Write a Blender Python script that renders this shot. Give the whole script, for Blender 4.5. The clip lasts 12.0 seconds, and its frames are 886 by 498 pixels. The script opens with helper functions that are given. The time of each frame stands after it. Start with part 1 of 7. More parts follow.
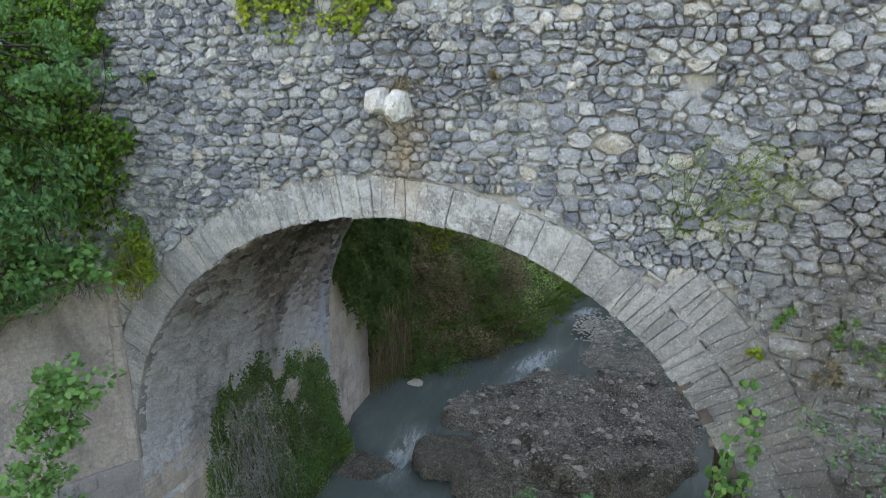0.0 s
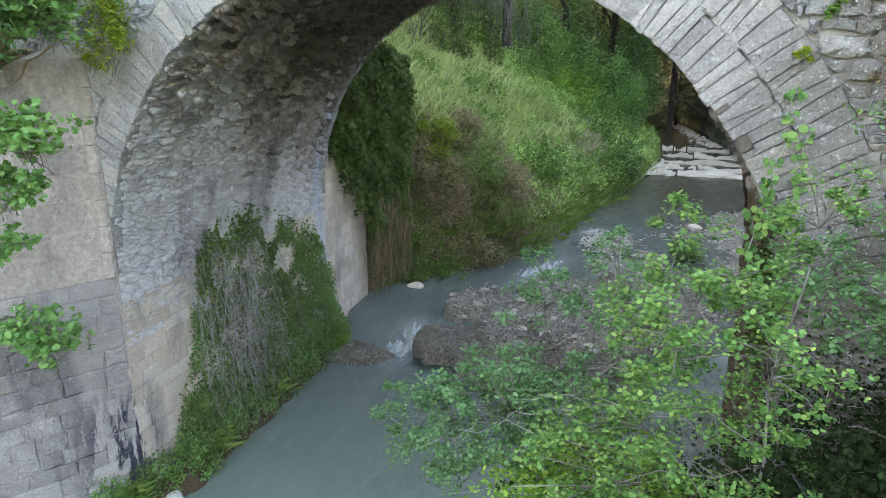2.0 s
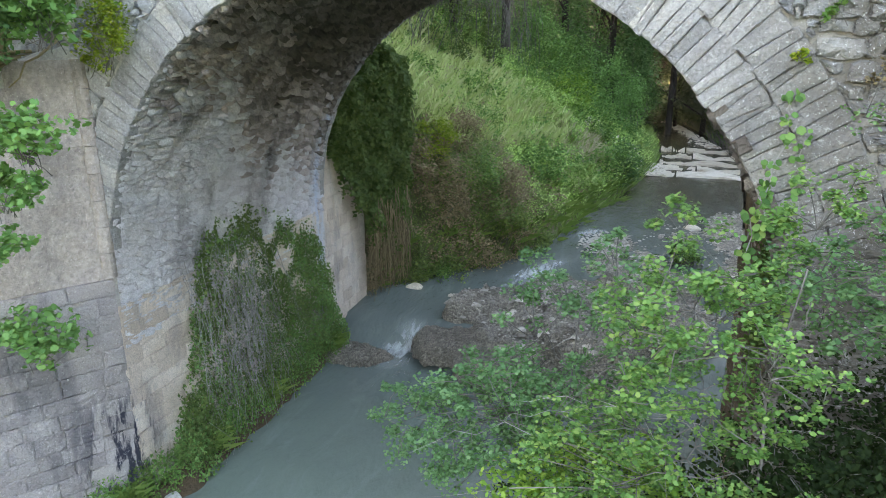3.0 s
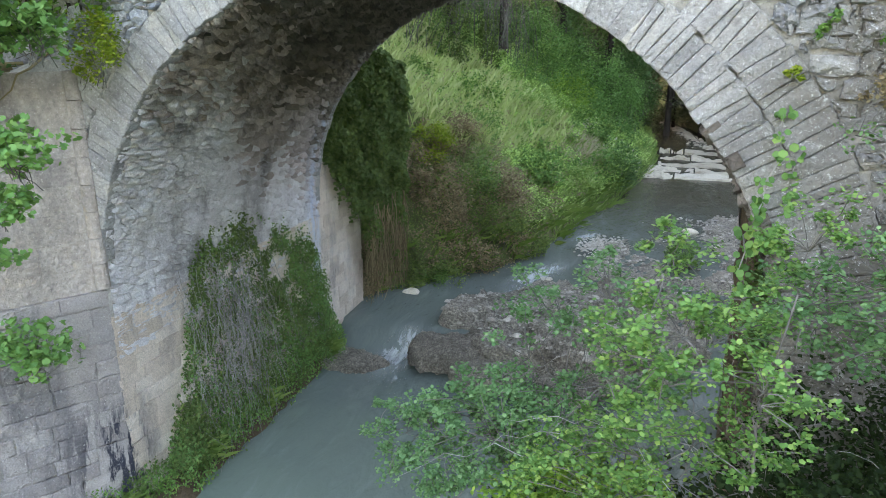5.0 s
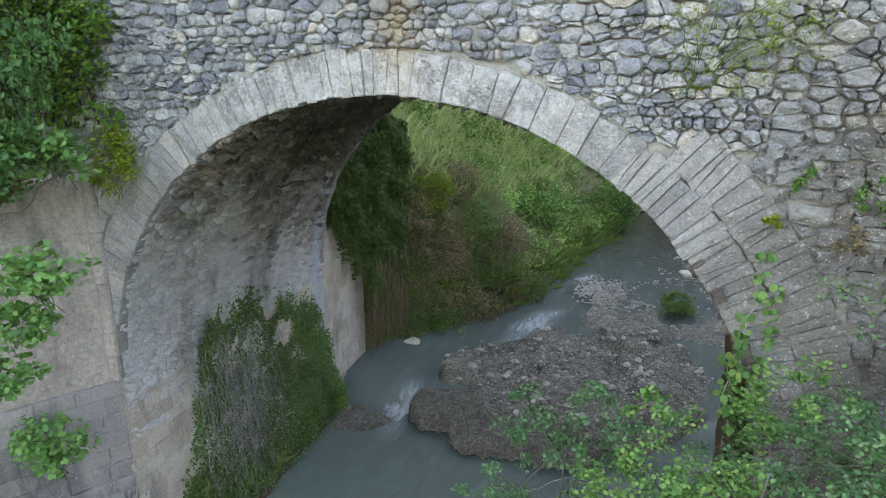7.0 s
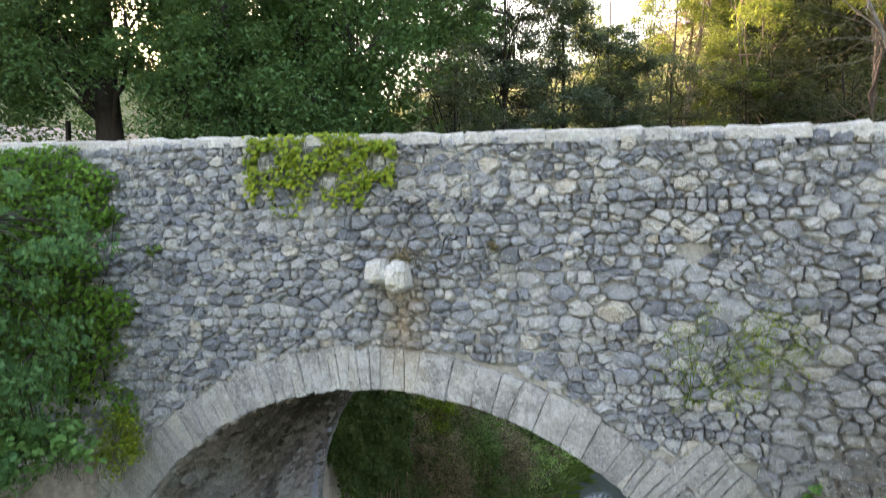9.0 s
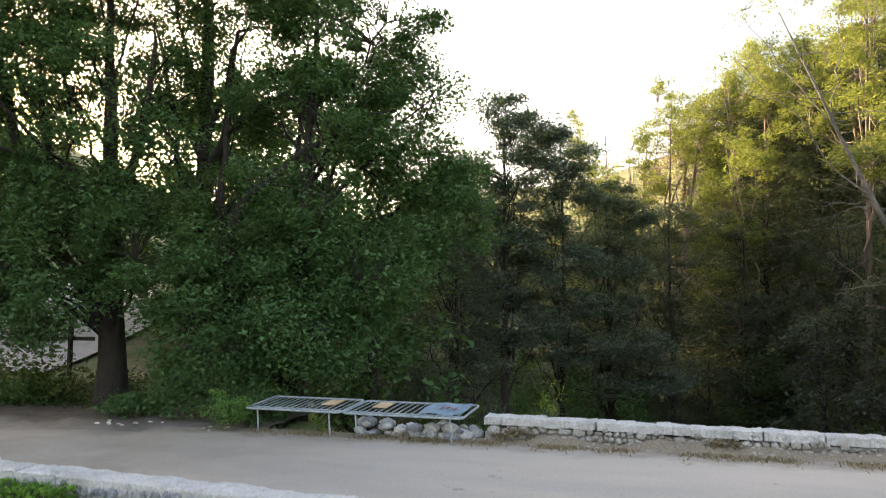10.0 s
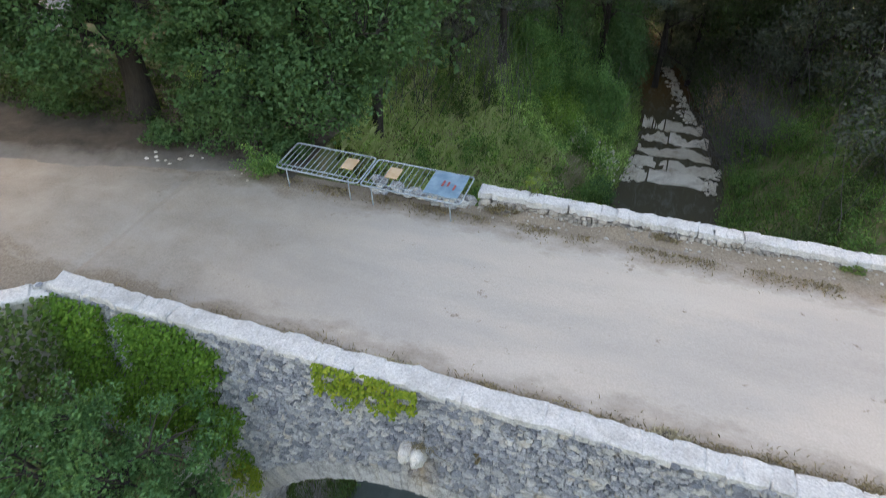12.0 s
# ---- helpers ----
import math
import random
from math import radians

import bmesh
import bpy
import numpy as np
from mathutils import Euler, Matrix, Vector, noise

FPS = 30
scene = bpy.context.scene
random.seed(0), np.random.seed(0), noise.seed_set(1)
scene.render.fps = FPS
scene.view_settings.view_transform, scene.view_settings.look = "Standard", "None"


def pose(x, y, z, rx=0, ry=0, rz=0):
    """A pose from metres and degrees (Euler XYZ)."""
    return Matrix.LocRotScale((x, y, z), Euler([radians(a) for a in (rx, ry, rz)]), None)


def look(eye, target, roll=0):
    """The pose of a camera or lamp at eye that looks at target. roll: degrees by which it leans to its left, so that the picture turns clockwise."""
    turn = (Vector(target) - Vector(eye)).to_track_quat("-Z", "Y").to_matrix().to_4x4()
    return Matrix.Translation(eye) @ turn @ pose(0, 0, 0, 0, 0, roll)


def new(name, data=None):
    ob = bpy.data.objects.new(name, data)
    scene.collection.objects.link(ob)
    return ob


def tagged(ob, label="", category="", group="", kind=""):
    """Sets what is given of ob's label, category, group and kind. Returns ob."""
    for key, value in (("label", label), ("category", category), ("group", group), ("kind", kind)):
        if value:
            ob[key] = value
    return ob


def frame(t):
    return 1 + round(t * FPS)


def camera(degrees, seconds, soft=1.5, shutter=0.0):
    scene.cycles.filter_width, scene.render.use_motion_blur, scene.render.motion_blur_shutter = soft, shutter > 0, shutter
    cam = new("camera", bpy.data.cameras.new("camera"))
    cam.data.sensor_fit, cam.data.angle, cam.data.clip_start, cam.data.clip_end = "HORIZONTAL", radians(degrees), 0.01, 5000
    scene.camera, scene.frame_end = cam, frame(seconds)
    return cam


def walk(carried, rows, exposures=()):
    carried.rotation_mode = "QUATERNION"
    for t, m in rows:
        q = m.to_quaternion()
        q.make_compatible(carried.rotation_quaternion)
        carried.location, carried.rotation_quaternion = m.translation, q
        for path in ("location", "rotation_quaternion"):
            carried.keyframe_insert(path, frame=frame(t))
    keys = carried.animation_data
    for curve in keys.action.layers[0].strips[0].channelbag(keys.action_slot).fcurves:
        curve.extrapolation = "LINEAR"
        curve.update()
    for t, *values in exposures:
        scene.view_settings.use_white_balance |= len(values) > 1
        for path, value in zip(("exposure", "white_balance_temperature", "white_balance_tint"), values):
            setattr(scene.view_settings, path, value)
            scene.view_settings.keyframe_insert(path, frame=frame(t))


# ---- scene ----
cam = camera(64.8, 12.0, soft=0.65, shutter=0.2)
METRES, EYE, TILT, LEAN, TURN = 15.5, 10.05, -17.6, 0.0, 18.8
ROWS = [
    (0.0, 0.0, 0.0, 0.0, -0.0, 0.0, 0.0),
    (0.5, -0.0007, 0.0204, -0.0595, -0.01, -0.01, -0.02),
    (1.0, 0.0011, 0.0382, -0.1159, -0.02, 0.02, -0.05),
    (1.5, 0.0024, 0.052, -0.1677, -0.03, 0.06, -0.06),
    (2.0, -0.0024, 0.0566, -0.1824, 0.03, 0.07, -0.02),
    (2.5, -0.0025, 0.0564, -0.1808, 0.0, 0.11, -0.04),
    (3.0, -0.0017, 0.0566, -0.1819, -0.03, 0.13, -0.04),
    (5.0, 0.0031, 0.0583, -0.1706, -0.07, 0.0, -0.05),
    (5.5, 0.003, 0.0534, -0.1557, -0.08, 0.03, -0.07),
    (6.0, 0.0028, 0.0476, -0.1395, -0.1, 0.05, -0.07),
    (6.5, 0.0031, 0.0374, -0.1082, -0.07, 0.01, -0.07),
    (8.5, 0.0027, 0.0229, -0.0549, 0.07, 8.82, 0.09),
    (9.0, 0.0005, 0.0074, -0.0065, 0.07, 14.7, 0.16),
    (9.5, -0.0011, -0.023, 0.0873, 0.14, 20.37, 0.3),
    (10.0, -0.0023, -0.0531, 0.1834, 0.15, 22.58, 0.28),
    (10.5, -0.0045, -0.0838, 0.2807, 0.1, 21.62, 0.29),
    (11.0, -0.0059, -0.1169, 0.375, 0.0, 9.42, 0.07),
    (11.5, -0.0078, -0.1521, 0.4779, -0.08, -4.79, -0.32),
    (12.0, -0.0096, -0.1896, 0.58, -0.08, -18.71, -0.63),
]
EXPOSURES = [(t, e, k, 23) for t, e, k in ((0.0, 3.5, 8000), (0.5, 3.74, 8000), (1.0, 3.96, 8000), (1.5, 4.4, 8000), (6.0, 4.4, 8000), (6.5, 4.16, 8000), (8.5, 3.62, 8000), (9.0, 3.5, 8000), (9.5, 3.42, 8000), (10.0, 2.84, 8000), (10.5, 2.5, 7800), (11.0, 3.75, 7000), (11.5, 3.7, 7700), (12.0, 3.1, 7900))]
walk(cam, [(t, pose(0, 0, EYE, TILT, LEAN, TURN) @ pose(METRES * x, METRES * y, METRES * z, 90 + pitch, roll, yaw)) for t, x, y, z, yaw, pitch, roll in ROWS],
     exposures=EXPOSURES)

# ---- world and sun: low evening sun beyond the left-hand trees ----
SUN_AZ, SUN_EL = radians(-62), radians(9)  # azimuth from +y towards +x
SUN_DIR = Vector((math.sin(SUN_AZ) * math.cos(SUN_EL), math.cos(SUN_AZ) * math.cos(SUN_EL), math.sin(SUN_EL)))
world = bpy.data.worlds.new("sky")
scene.world = world
world.use_nodes = True
wn = world.node_tree
sky = wn.nodes.new("ShaderNodeTexSky")
sky.sky_type, sky.sun_disc = "NISHITA", False
sky.sun_elevation, sky.sun_rotation = SUN_EL, SUN_AZ
sky.dust_density, sky.air_density, sky.ozone_density = 3.0, 1.0, 1.0
wn.links.new(sky.outputs[0], wn.nodes["Background"].inputs[0])
wn.nodes["Background"].inputs[1].default_value = 0.15
sun_data = bpy.data.lights.new("sun", "SUN")
sun_data.energy, sun_data.angle, sun_data.color = 3.0, radians(0.6), (1.0, 0.87, 0.66)
sun = new("sun", sun_data)
sun.matrix_world = look(SUN_DIR * 200, (0, 0, 0))

# ---- materials ----


class Mat:
    """A node material under construction."""

    def __init__(self, name, rough=0.9):
        self.mat = bpy.data.materials.new(name)
        self.mat.use_nodes = True
        self.nt = self.mat.node_tree
        self.bsdf = self.nt.nodes["Principled BSDF"]
        self.bsdf.inputs["Roughness"].default_value = rough
        self.pos = self.n("ShaderNodeNewGeometry").outputs["Position"]

    def n(self, kind, **sets):
        node = self.nt.nodes.new(kind)
        if "operation" in sets:
            node.operation = sets["operation"]
        if "use_clamp" in sets:
            node.use_clamp = sets["use_clamp"]
        if "data_type" in sets:
            node.data_type = sets["data_type"]
        if "blend_type" in sets:
            node.blend_type = sets["blend_type"]
        return node

    def put(self, socket, value):
        if isinstance(value, bpy.types.NodeSocket):
            self.nt.links.new(value, socket)
        else:
            socket.default_value = value

    def math(self, op, a, b=0.0, clamp=False):
        m = self.n("ShaderNodeMath", operation=op, use_clamp=clamp)
        self.put(m.inputs[0], a), self.put(m.inputs[1], b)
        return m.outputs[0]

    def noise(self, scale, detail=4.0, rough=0.6, stretch=None, distort=0.0):
        t = self.n("ShaderNodeTexNoise")
        t.inputs["Scale"].default_value, t.inputs["Detail"].default_value = scale, detail
        t.inputs["Roughness"].default_value, t.inputs["Distortion"].default_value = rough, distort
        src = self.pos
        if stretch:
            v = self.n("ShaderNodeVectorMath", operation="MULTIPLY")
            self.put(v.inputs[0], src)
            v.inputs[1].default_value = stretch
            src = v.outputs[0]
        self.put(t.inputs["Vector"], src)
        return t.outputs["Fac"]

    def ramp(self, fac, stops):
        r = self.n("ShaderNodeValToRGB")
        e = r.color_ramp.elements
        while len(e) < len(stops):
            e.new(0.5)
        for el, (p, c) in zip(e, stops):
            el.position, el.color = p, (*c, 1) if len(c) == 3 else c
        self.put(r.inputs[0], fac)
        return r.outputs[0]

    def mask(self, fac, lo, hi):
        return self.ramp(fac, [(lo, (0, 0, 0)), (hi, (1, 1, 1))])

    def mix(self, fac, a, b, blend="MIX"):
        m = self.n("ShaderNodeMix", data_type="RGBA", blend_type=blend)
        self.put(m.inputs[0], fac)
        for s, v in ((m.inputs[6], a), (m.inputs[7], b)):
            self.put(s, (*v, 1) if isinstance(v, tuple) and len(v) == 3 else v)
        return m.outputs[2]

    def random(self):
        a = self.n("ShaderNodeObjectInfo").outputs["Random"]
        b = self.n("ShaderNodeNewGeometry").outputs["Random Per Island"]
        return self.math("FRACT", self.math("ADD", a, b))

    def bump(self, height, strength=0.5, dist=0.01):
        b = self.n("ShaderNodeBump")
        b.inputs["Strength"].default_value, b.inputs["Distance"].default_value = strength, dist
        self.put(b.inputs["Height"], height)
        self.put(self.bsdf.inputs["Normal"], b.outputs[0])

    def base(self, colour):
        self.put(self.bsdf.inputs["Base Color"], colour if isinstance(colour, bpy.types.NodeSocket) else (*colour, 1))
        return self.mat


def stone(name, stops, spots=0.0, spot_col=(0.62, 0.62, 0.6), stain=(0.16, 0.15, 0.14), stain_amt=0.3, grain=45.0, bump=0.6, streak=False, tone=0.55, warm=False, seep=False, speck=0.75, pebble=0.0, run=False, crown=False):
    """Weathered stone: each piece has its own tone, with grain, stains and pale lichen."""
    m = Mat(name, 0.92)
    f = m.math("ADD", m.math("MULTIPLY", m.random(), tone), m.math("MULTIPLY", m.noise(5, 3), 1 - tone))
    col = m.ramp(f, stops)
    col = m.mix(speck, col, m.ramp(m.noise(grain, 6, 0.7), [(0.25, (0.5, 0.5, 0.5)), (0.75, (1.42, 1.42, 1.42))]), "MULTIPLY")
    st = m.mask(m.noise(1.3, 5, 0.65, (1, 1, 0.35) if streak else None, 0.3), 0.5, 0.72)
    col = m.mix(m.math("MULTIPLY", st, stain_amt), col, stain)
    if warm:
        # rusty seepage under the corbel
        sep = m.n("ShaderNodeSeparateXYZ")
        m.put(sep.inputs[0], m.pos)
        near = m.math("SUBTRACT", 1.0, m.math("MULTIPLY", m.math("ABSOLUTE", m.math("ADD", sep.outputs[0], 2.92)), 2.6), True)
        low = m.math("MULTIPLY", m.math("SUBTRACT", 9.3, sep.outputs[2]), 6.0, True)
        col = m.mix(m.math("MULTIPLY", m.math("MULTIPLY", near, low), m.math("MULTIPLY", m.noise(6, 3), 1.3)), col, (0.5, 0.38, 0.25))
        # patchy grey-brown darkening, stronger lower down and towards the right-hand end
        east = m.math("MULTIPLY", m.math("SUBTRACT", sep.outputs[0], 0.1), 0.8, True)
        foot = m.math("MULTIPLY", m.math("SUBTRACT", 9.9, sep.outputs[2]), 0.36, True)
        col = m.mix(m.math("MULTIPLY", m.math("MULTIPLY", east, foot), m.math("MULTIPLY", m.noise(1.4, 5, 0.7), 1.6), True), col, (0.16, 0.145, 0.125))
    if crown:
        # white lichen crusts over the top of the arch
        sep = m.n("ShaderNodeSeparateXYZ")
        m.put(sep.inputs[0], m.pos)
        high = m.math("MULTIPLY", m.math("SUBTRACT", sep.outputs[2], 7.1), 1.4, True)
        crust = m.math("ADD", m.mask(m.noise(3.0, 6, 0.75), 0.46, 0.62), m.math("MULTIPLY", m.mask(m.noise(16, 5, 0.75), 0.5, 0.58), 0.6), True)
        col = m.mix(m.math("MULTIPLY", high, m.math("MULTIPLY", crust, 0.62)), col, (0.76, 0.765, 0.77))
    if run:
        # chalky blue-white run down the back edge of the vault
        sep = m.n("ShaderNodeSeparateXYZ")
        m.put(sep.inputs[0], m.pos)
        near = m.math("SUBTRACT", 1.0, m.math("MULTIPLY", m.math("ABSOLUTE", m.math("SUBTRACT", sep.outputs[1], 13.15)), 2.6), True)
        col = m.mix(m.math("MULTIPLY", near, m.mask(m.noise(2.4, 5, 0.7, (1, 1.6, 0.25)), 0.4, 0.55)), col, (0.62, 0.68, 0.8))
    cobble = None
    if pebble:
        # pebbles cemented into the rock
        vor = m.n("ShaderNodeTexVoronoi")
        vor.inputs["Scale"].default_value = pebble
        m.put(vor.inputs["Vector"], m.pos)
        hue = m.n("ShaderNodeSeparateColor")
        m.put(hue.inputs[0], vor.outputs["Color"])
        col = m.mix(0.6, col, m.ramp(hue.outputs[0], [(0.1, (0.62, 0.6, 0.57)), (0.5, (0.95, 0.93, 0.9)), (0.85, (1.25, 1.22, 1.17)), (0.97, (1.7, 1.65, 1.55))]), "MULTIPLY")
        col = m.mix(m.math("MULTIPLY", m.mask(vor.outputs["Distance"], 0.45, 0.8), 0.5), col, stain)
        cobble = m.math("MULTIPLY", vor.outputs["Distance"], -2.5)
    if seep:
        # blue-black seepage at the corner of the pier foot
        sep = m.n("ShaderNodeSeparateXYZ")
        m.put(sep.inputs[0], m.pos)
        near = m.math("SUBTRACT", 1.0, m.math("MULTIPLY", m.math("ABSOLUTE", m.math("SUBTRACT", sep.outputs[1], 7.1)), 1.3), True)
        low = m.math("MULTIPLY", m.math("SUBTRACT", 2.1, sep.outputs[2]), 1.6, True)
        run = m.mask(m.noise(3.0, 5, 0.7, (1.6, 1.6, 0.3), 0.2), 0.47, 0.56)
        col = m.mix(m.math("MULTIPLY", m.math("MULTIPLY", near, low), m.math("MULTIPLY", run, 1.6), True), col, (0.03, 0.034, 0.055))
    if spots:
        patch = m.math("MULTIPLY", m.mask(m.noise(7, 6, 0.8), 0.68 - 0.1 * spots, 0.76 - 0.1 * spots), 0.55)
        fleck = m.math("MULTIPLY", m.mask(m.noise(32, 5, 0.75), 0.67 - 0.08 * spots, 0.71 - 0.08 * spots), 0.7)
        col = m.mix(m.math("MAXIMUM", patch, fleck), col, spot_col)
        col = m.mix(m.math("MULTIPLY", m.mask(m.noise(24, 6, 0.8, None, 0.6), 0.6, 0.68), 0.55), col, stain)
    relief = m.math("ADD", m.noise(grain, 5, 0.75), m.math("MULTIPLY", m.noise(12, 4, 0.65), 2.2))
    m.bump(m.math("ADD", relief, cobble) if cobble else relief, bump, 0.035)
    return m.base(col)


def leafy(name, stops, trans=0.35, trans_col=(0.25, 0.4, 0.05), rough=0.6, gloss=0.22):
    """Foliage: each leaf its own green, letting some light through."""
    m = Mat(name, rough)
    f = m.math("ADD", m.math("MULTIPLY", m.n("ShaderNodeNewGeometry").outputs["Random Per Island"], 0.6), m.math("MULTIPLY", m.noise(0.9, 3), 0.4))
    col = m.ramp(f, stops)
    m.base(col)
    m.bsdf.inputs["Specular IOR Level"].default_value = gloss
    tr = m.n("ShaderNodeBsdfTranslucent")
    m.put(tr.inputs[0], m.mix(0.5, col, trans_col))
    mx = m.n("ShaderNodeMixShader")
    mx.inputs[0].default_value = trans
    m.put(mx.inputs[1], m.bsdf.outputs[0]), m.put(mx.inputs[2], tr.outputs[0])
    m.put(m.nt.nodes["Material Output"].inputs[0], mx.outputs[0])
    return m.mat


GREY = [(0.14, (0.215, 0.235, 0.278)), (0.3, (0.335, 0.355, 0.398)), (0.52, (0.47, 0.486, 0.518)), (0.72, (0.59, 0.594, 0.6)), (0.83, (0.65, 0.632, 0.6)), (0.91, (0.6, 0.525, 0.44))]
M_RUBBLE = stone("rubble_limestone", GREY, spots=0.95, spot_col=(0.76, 0.76, 0.75), stain=(0.14, 0.135, 0.135), stain_amt=0.45, tone=0.7, bump=1.0, warm=True, grain=24, speck=0.65)
M_MORTAR = stone("lime_mortar", [(0.2, (0.31, 0.3, 0.285)), (0.5, (0.45, 0.435, 0.41)), (0.8, (0.56, 0.54, 0.505))], spots=0.5, grain=26, stain_amt=0.55, stain=(0.2, 0.185, 0.17), tone=0.05, warm=True)
M_VOUSSOIR = stone("arch_stone", [(0.12, (0.24, 0.235, 0.235)), (0.4, (0.36, 0.352, 0.352)), (0.65, (0.45, 0.437, 0.425)), (0.9, (0.53, 0.49, 0.43))], spots=0.95, spot_col=(0.68, 0.68, 0.67), stain_amt=0.55, grain=30, bump=1.0, tone=0.5, warm=True, speck=0.8, crown=True)
M_ASHLAR = stone("wing_ashlar", [(0.1, (0.25, 0.225, 0.222)), (0.5, (0.385, 0.35, 0.345)), (0.9, (0.51, 0.465, 0.45))], spots=0.65, spot_col=(0.74, 0.73, 0.71), stain=(0.075, 0.077, 0.095), stain_amt=0.8, streak=True, bump=1.0, seep=True, speck=0.6)
M_DUSTY = stone("dusty_parapet_stone", [(0.1, (0.3, 0.27, 0.235)), (0.5, (0.45, 0.415, 0.37)), (0.9, (0.6, 0.565, 0.51))], spots=0.6, stain=(0.2, 0.165, 0.125), stain_amt=0.7, tone=0.5, grain=26, bump=1.0)
M_YARD = stone("pale_gravel", [(0.2, (0.3, 0.295, 0.28)), (0.8, (0.42, 0.405, 0.385))], stain=(0.24, 0.22, 0.19), stain_amt=0.5, tone=0.1, grain=20)
M_DRESSED = stone("dressed_wing_stone", [(0.15, (0.31, 0.27, 0.247)), (0.5, (0.4, 0.352, 0.325)), (0.85, (0.48, 0.425, 0.39))], spots=0.5, spot_col=(0.66, 0.64, 0.6), stain=(0.15, 0.14, 0.135), stain_amt=0.95, streak=True, bump=0.8, tone=0.3, speck=0.75, grain=16)
M_PIER = stone("pier_ashlar", [(0.1, (0.58, 0.47, 0.385)), (0.5, (0.77, 0.655, 0.565)), (0.9, (0.85, 0.76, 0.68))], spots=0.5, stain=(0.1, 0.105, 0.14), stain_amt=0.6, streak=True, bump=1.0, seep=True, run=True)
# leaf green darkened: shade beneath the trees is put into its colour
M_DARKLEAF = leafy("shade_darkened_leaf", [(0.1, (0.0176, 0.0382, 0.0119)), (0.5, (0.032, 0.0638, 0.0187)), (0.9, (0.056, 0.0935, 0.0255))], trans=0.2)
M_COOLSHRUB = leafy("cool_shrub_leaf", [(0.08, (0.022, 0.07, 0.0278)), (0.35, (0.06, 0.165, 0.0696)), (0.65, (0.13, 0.27, 0.122)), (0.9, (0.22, 0.36, 0.165)), (1, (0.36, 0.42, 0.131))])
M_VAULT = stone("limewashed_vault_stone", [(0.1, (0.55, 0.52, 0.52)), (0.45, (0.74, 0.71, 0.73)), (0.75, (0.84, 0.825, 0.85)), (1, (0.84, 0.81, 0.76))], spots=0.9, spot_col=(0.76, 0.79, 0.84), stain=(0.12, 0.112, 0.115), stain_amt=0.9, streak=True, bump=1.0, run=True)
M_VAULTBROWN = stone("brown_shaded_vault_stone", [(0.1, (0.0938, 0.0775, 0.0666)), (0.5, (0.213, 0.181, 0.157)), (0.85, (0.35, 0.312, 0.282)), (1, (0.45, 0.388, 0.32))], spots=0.3, stain=(0.05, 0.042, 0.036), stain_amt=0.5, bump=1.0)
M_VAULTGREY = stone("damp_shaded_vault_stone", [(0.1, (0.287, 0.236, 0.216)), (0.5, (0.521, 0.448, 0.429)), (0.85, (0.755, 0.668, 0.661)), (1, (0.84, 0.723, 0.628))], spots=0.8, spot_col=(0.6, 0.62, 0.66), stain=(0.06, 0.053, 0.048), stain_amt=0.95, streak=True, bump=1.0, run=True)
M_ROCK = stone("conglomerate", [(0.1, (0.135, 0.122, 0.105)), (0.5, (0.29, 0.265, 0.228)), (0.9, (0.5, 0.46, 0.405))], spots=1.0, spot_col=(0.42, 0.39, 0.34), grain=14, stain=(0.045, 0.038, 0.031), stain_amt=0.7, tone=0.1, bump=1.0, pebble=30)
M_MUD = stone("caked_mud", [(0.1, (0.078, 0.0527, 0.0315)), (0.6, (0.15, 0.102, 0.0595)), (1, (0.216, 0.161, 0.105))], grain=18, stain=(0.06, 0.042, 0.025), stain_amt=0.6, bump=1.0, streak=True)
M_HERB = leafy("herb_leaf", [(0.08, (0.15, 0.3, 0.075)), (0.3, (0.33, 0.55, 0.155)), (0.6, (0.46, 0.68, 0.22)), (0.85, (0.56, 0.73, 0.29)), (1, (0.6, 0.64, 0.34))], trans=0.42, trans_col=(0.4, 0.55, 0.1), gloss=0.12)
M_FIG = leafy("fig_leaf", [(0.1, (0.055, 0.15, 0.05)), (0.5, (0.115, 0.275, 0.082)), (0.9, (0.22, 0.4, 0.13))], trans=0.3)
M_BANKLEAF = leafy("bank_tree_leaf", [(0.1, (0.024, 0.074, 0.035)), (0.45, (0.061, 0.165, 0.07)), (0.75, (0.125, 0.265, 0.11)), (1.0, (0.23, 0.38, 0.15))], trans=0.3, gloss=0.08)
M_THICKET = leafy("thicket_leaf", [(0.1, (0.06, 0.1, 0.04)), (0.5, (0.13, 0.2, 0.07)), (0.9, (0.26, 0.33, 0.1))], trans=0.35)
M_SEDGE = leafy("sedge_blade", [(0.1, (0.06, 0.12, 0.03)), (0.5, (0.13, 0.23, 0.06)), (0.85, (0.24, 0.32, 0.1)), (1.0, (0.4, 0.36, 0.18))], trans=0.4)
# near-black green: the deep shade under the shrubs is put into the leaf colour
M_DEEPLEAF = leafy("shade_blackened_leaf", [(0.1, (0.006, 0.0132, 0.006)), (0.5, (0.012, 0.0252, 0.0102)), (0.9, (0.027, 0.051, 0.018))], trans=0.12, gloss=0.06)
M_LIME = leafy("lime_green_leaf", [(0.08, (0.068, 0.171, 0.027)), (0.4, (0.153, 0.324, 0.054)), (0.75, (0.272, 0.432, 0.081)), (1, (0.425, 0.495, 0.108))], trans=0.4)
M_IVYG = leafy("fresh_ivy_leaf", [(0.08, (0.025, 0.075, 0.012)), (0.4, (0.065, 0.17, 0.026)), (0.75, (0.14, 0.28, 0.045)), (1.0, (0.3, 0.38, 0.06))], trans=0.35, gloss=0.1)
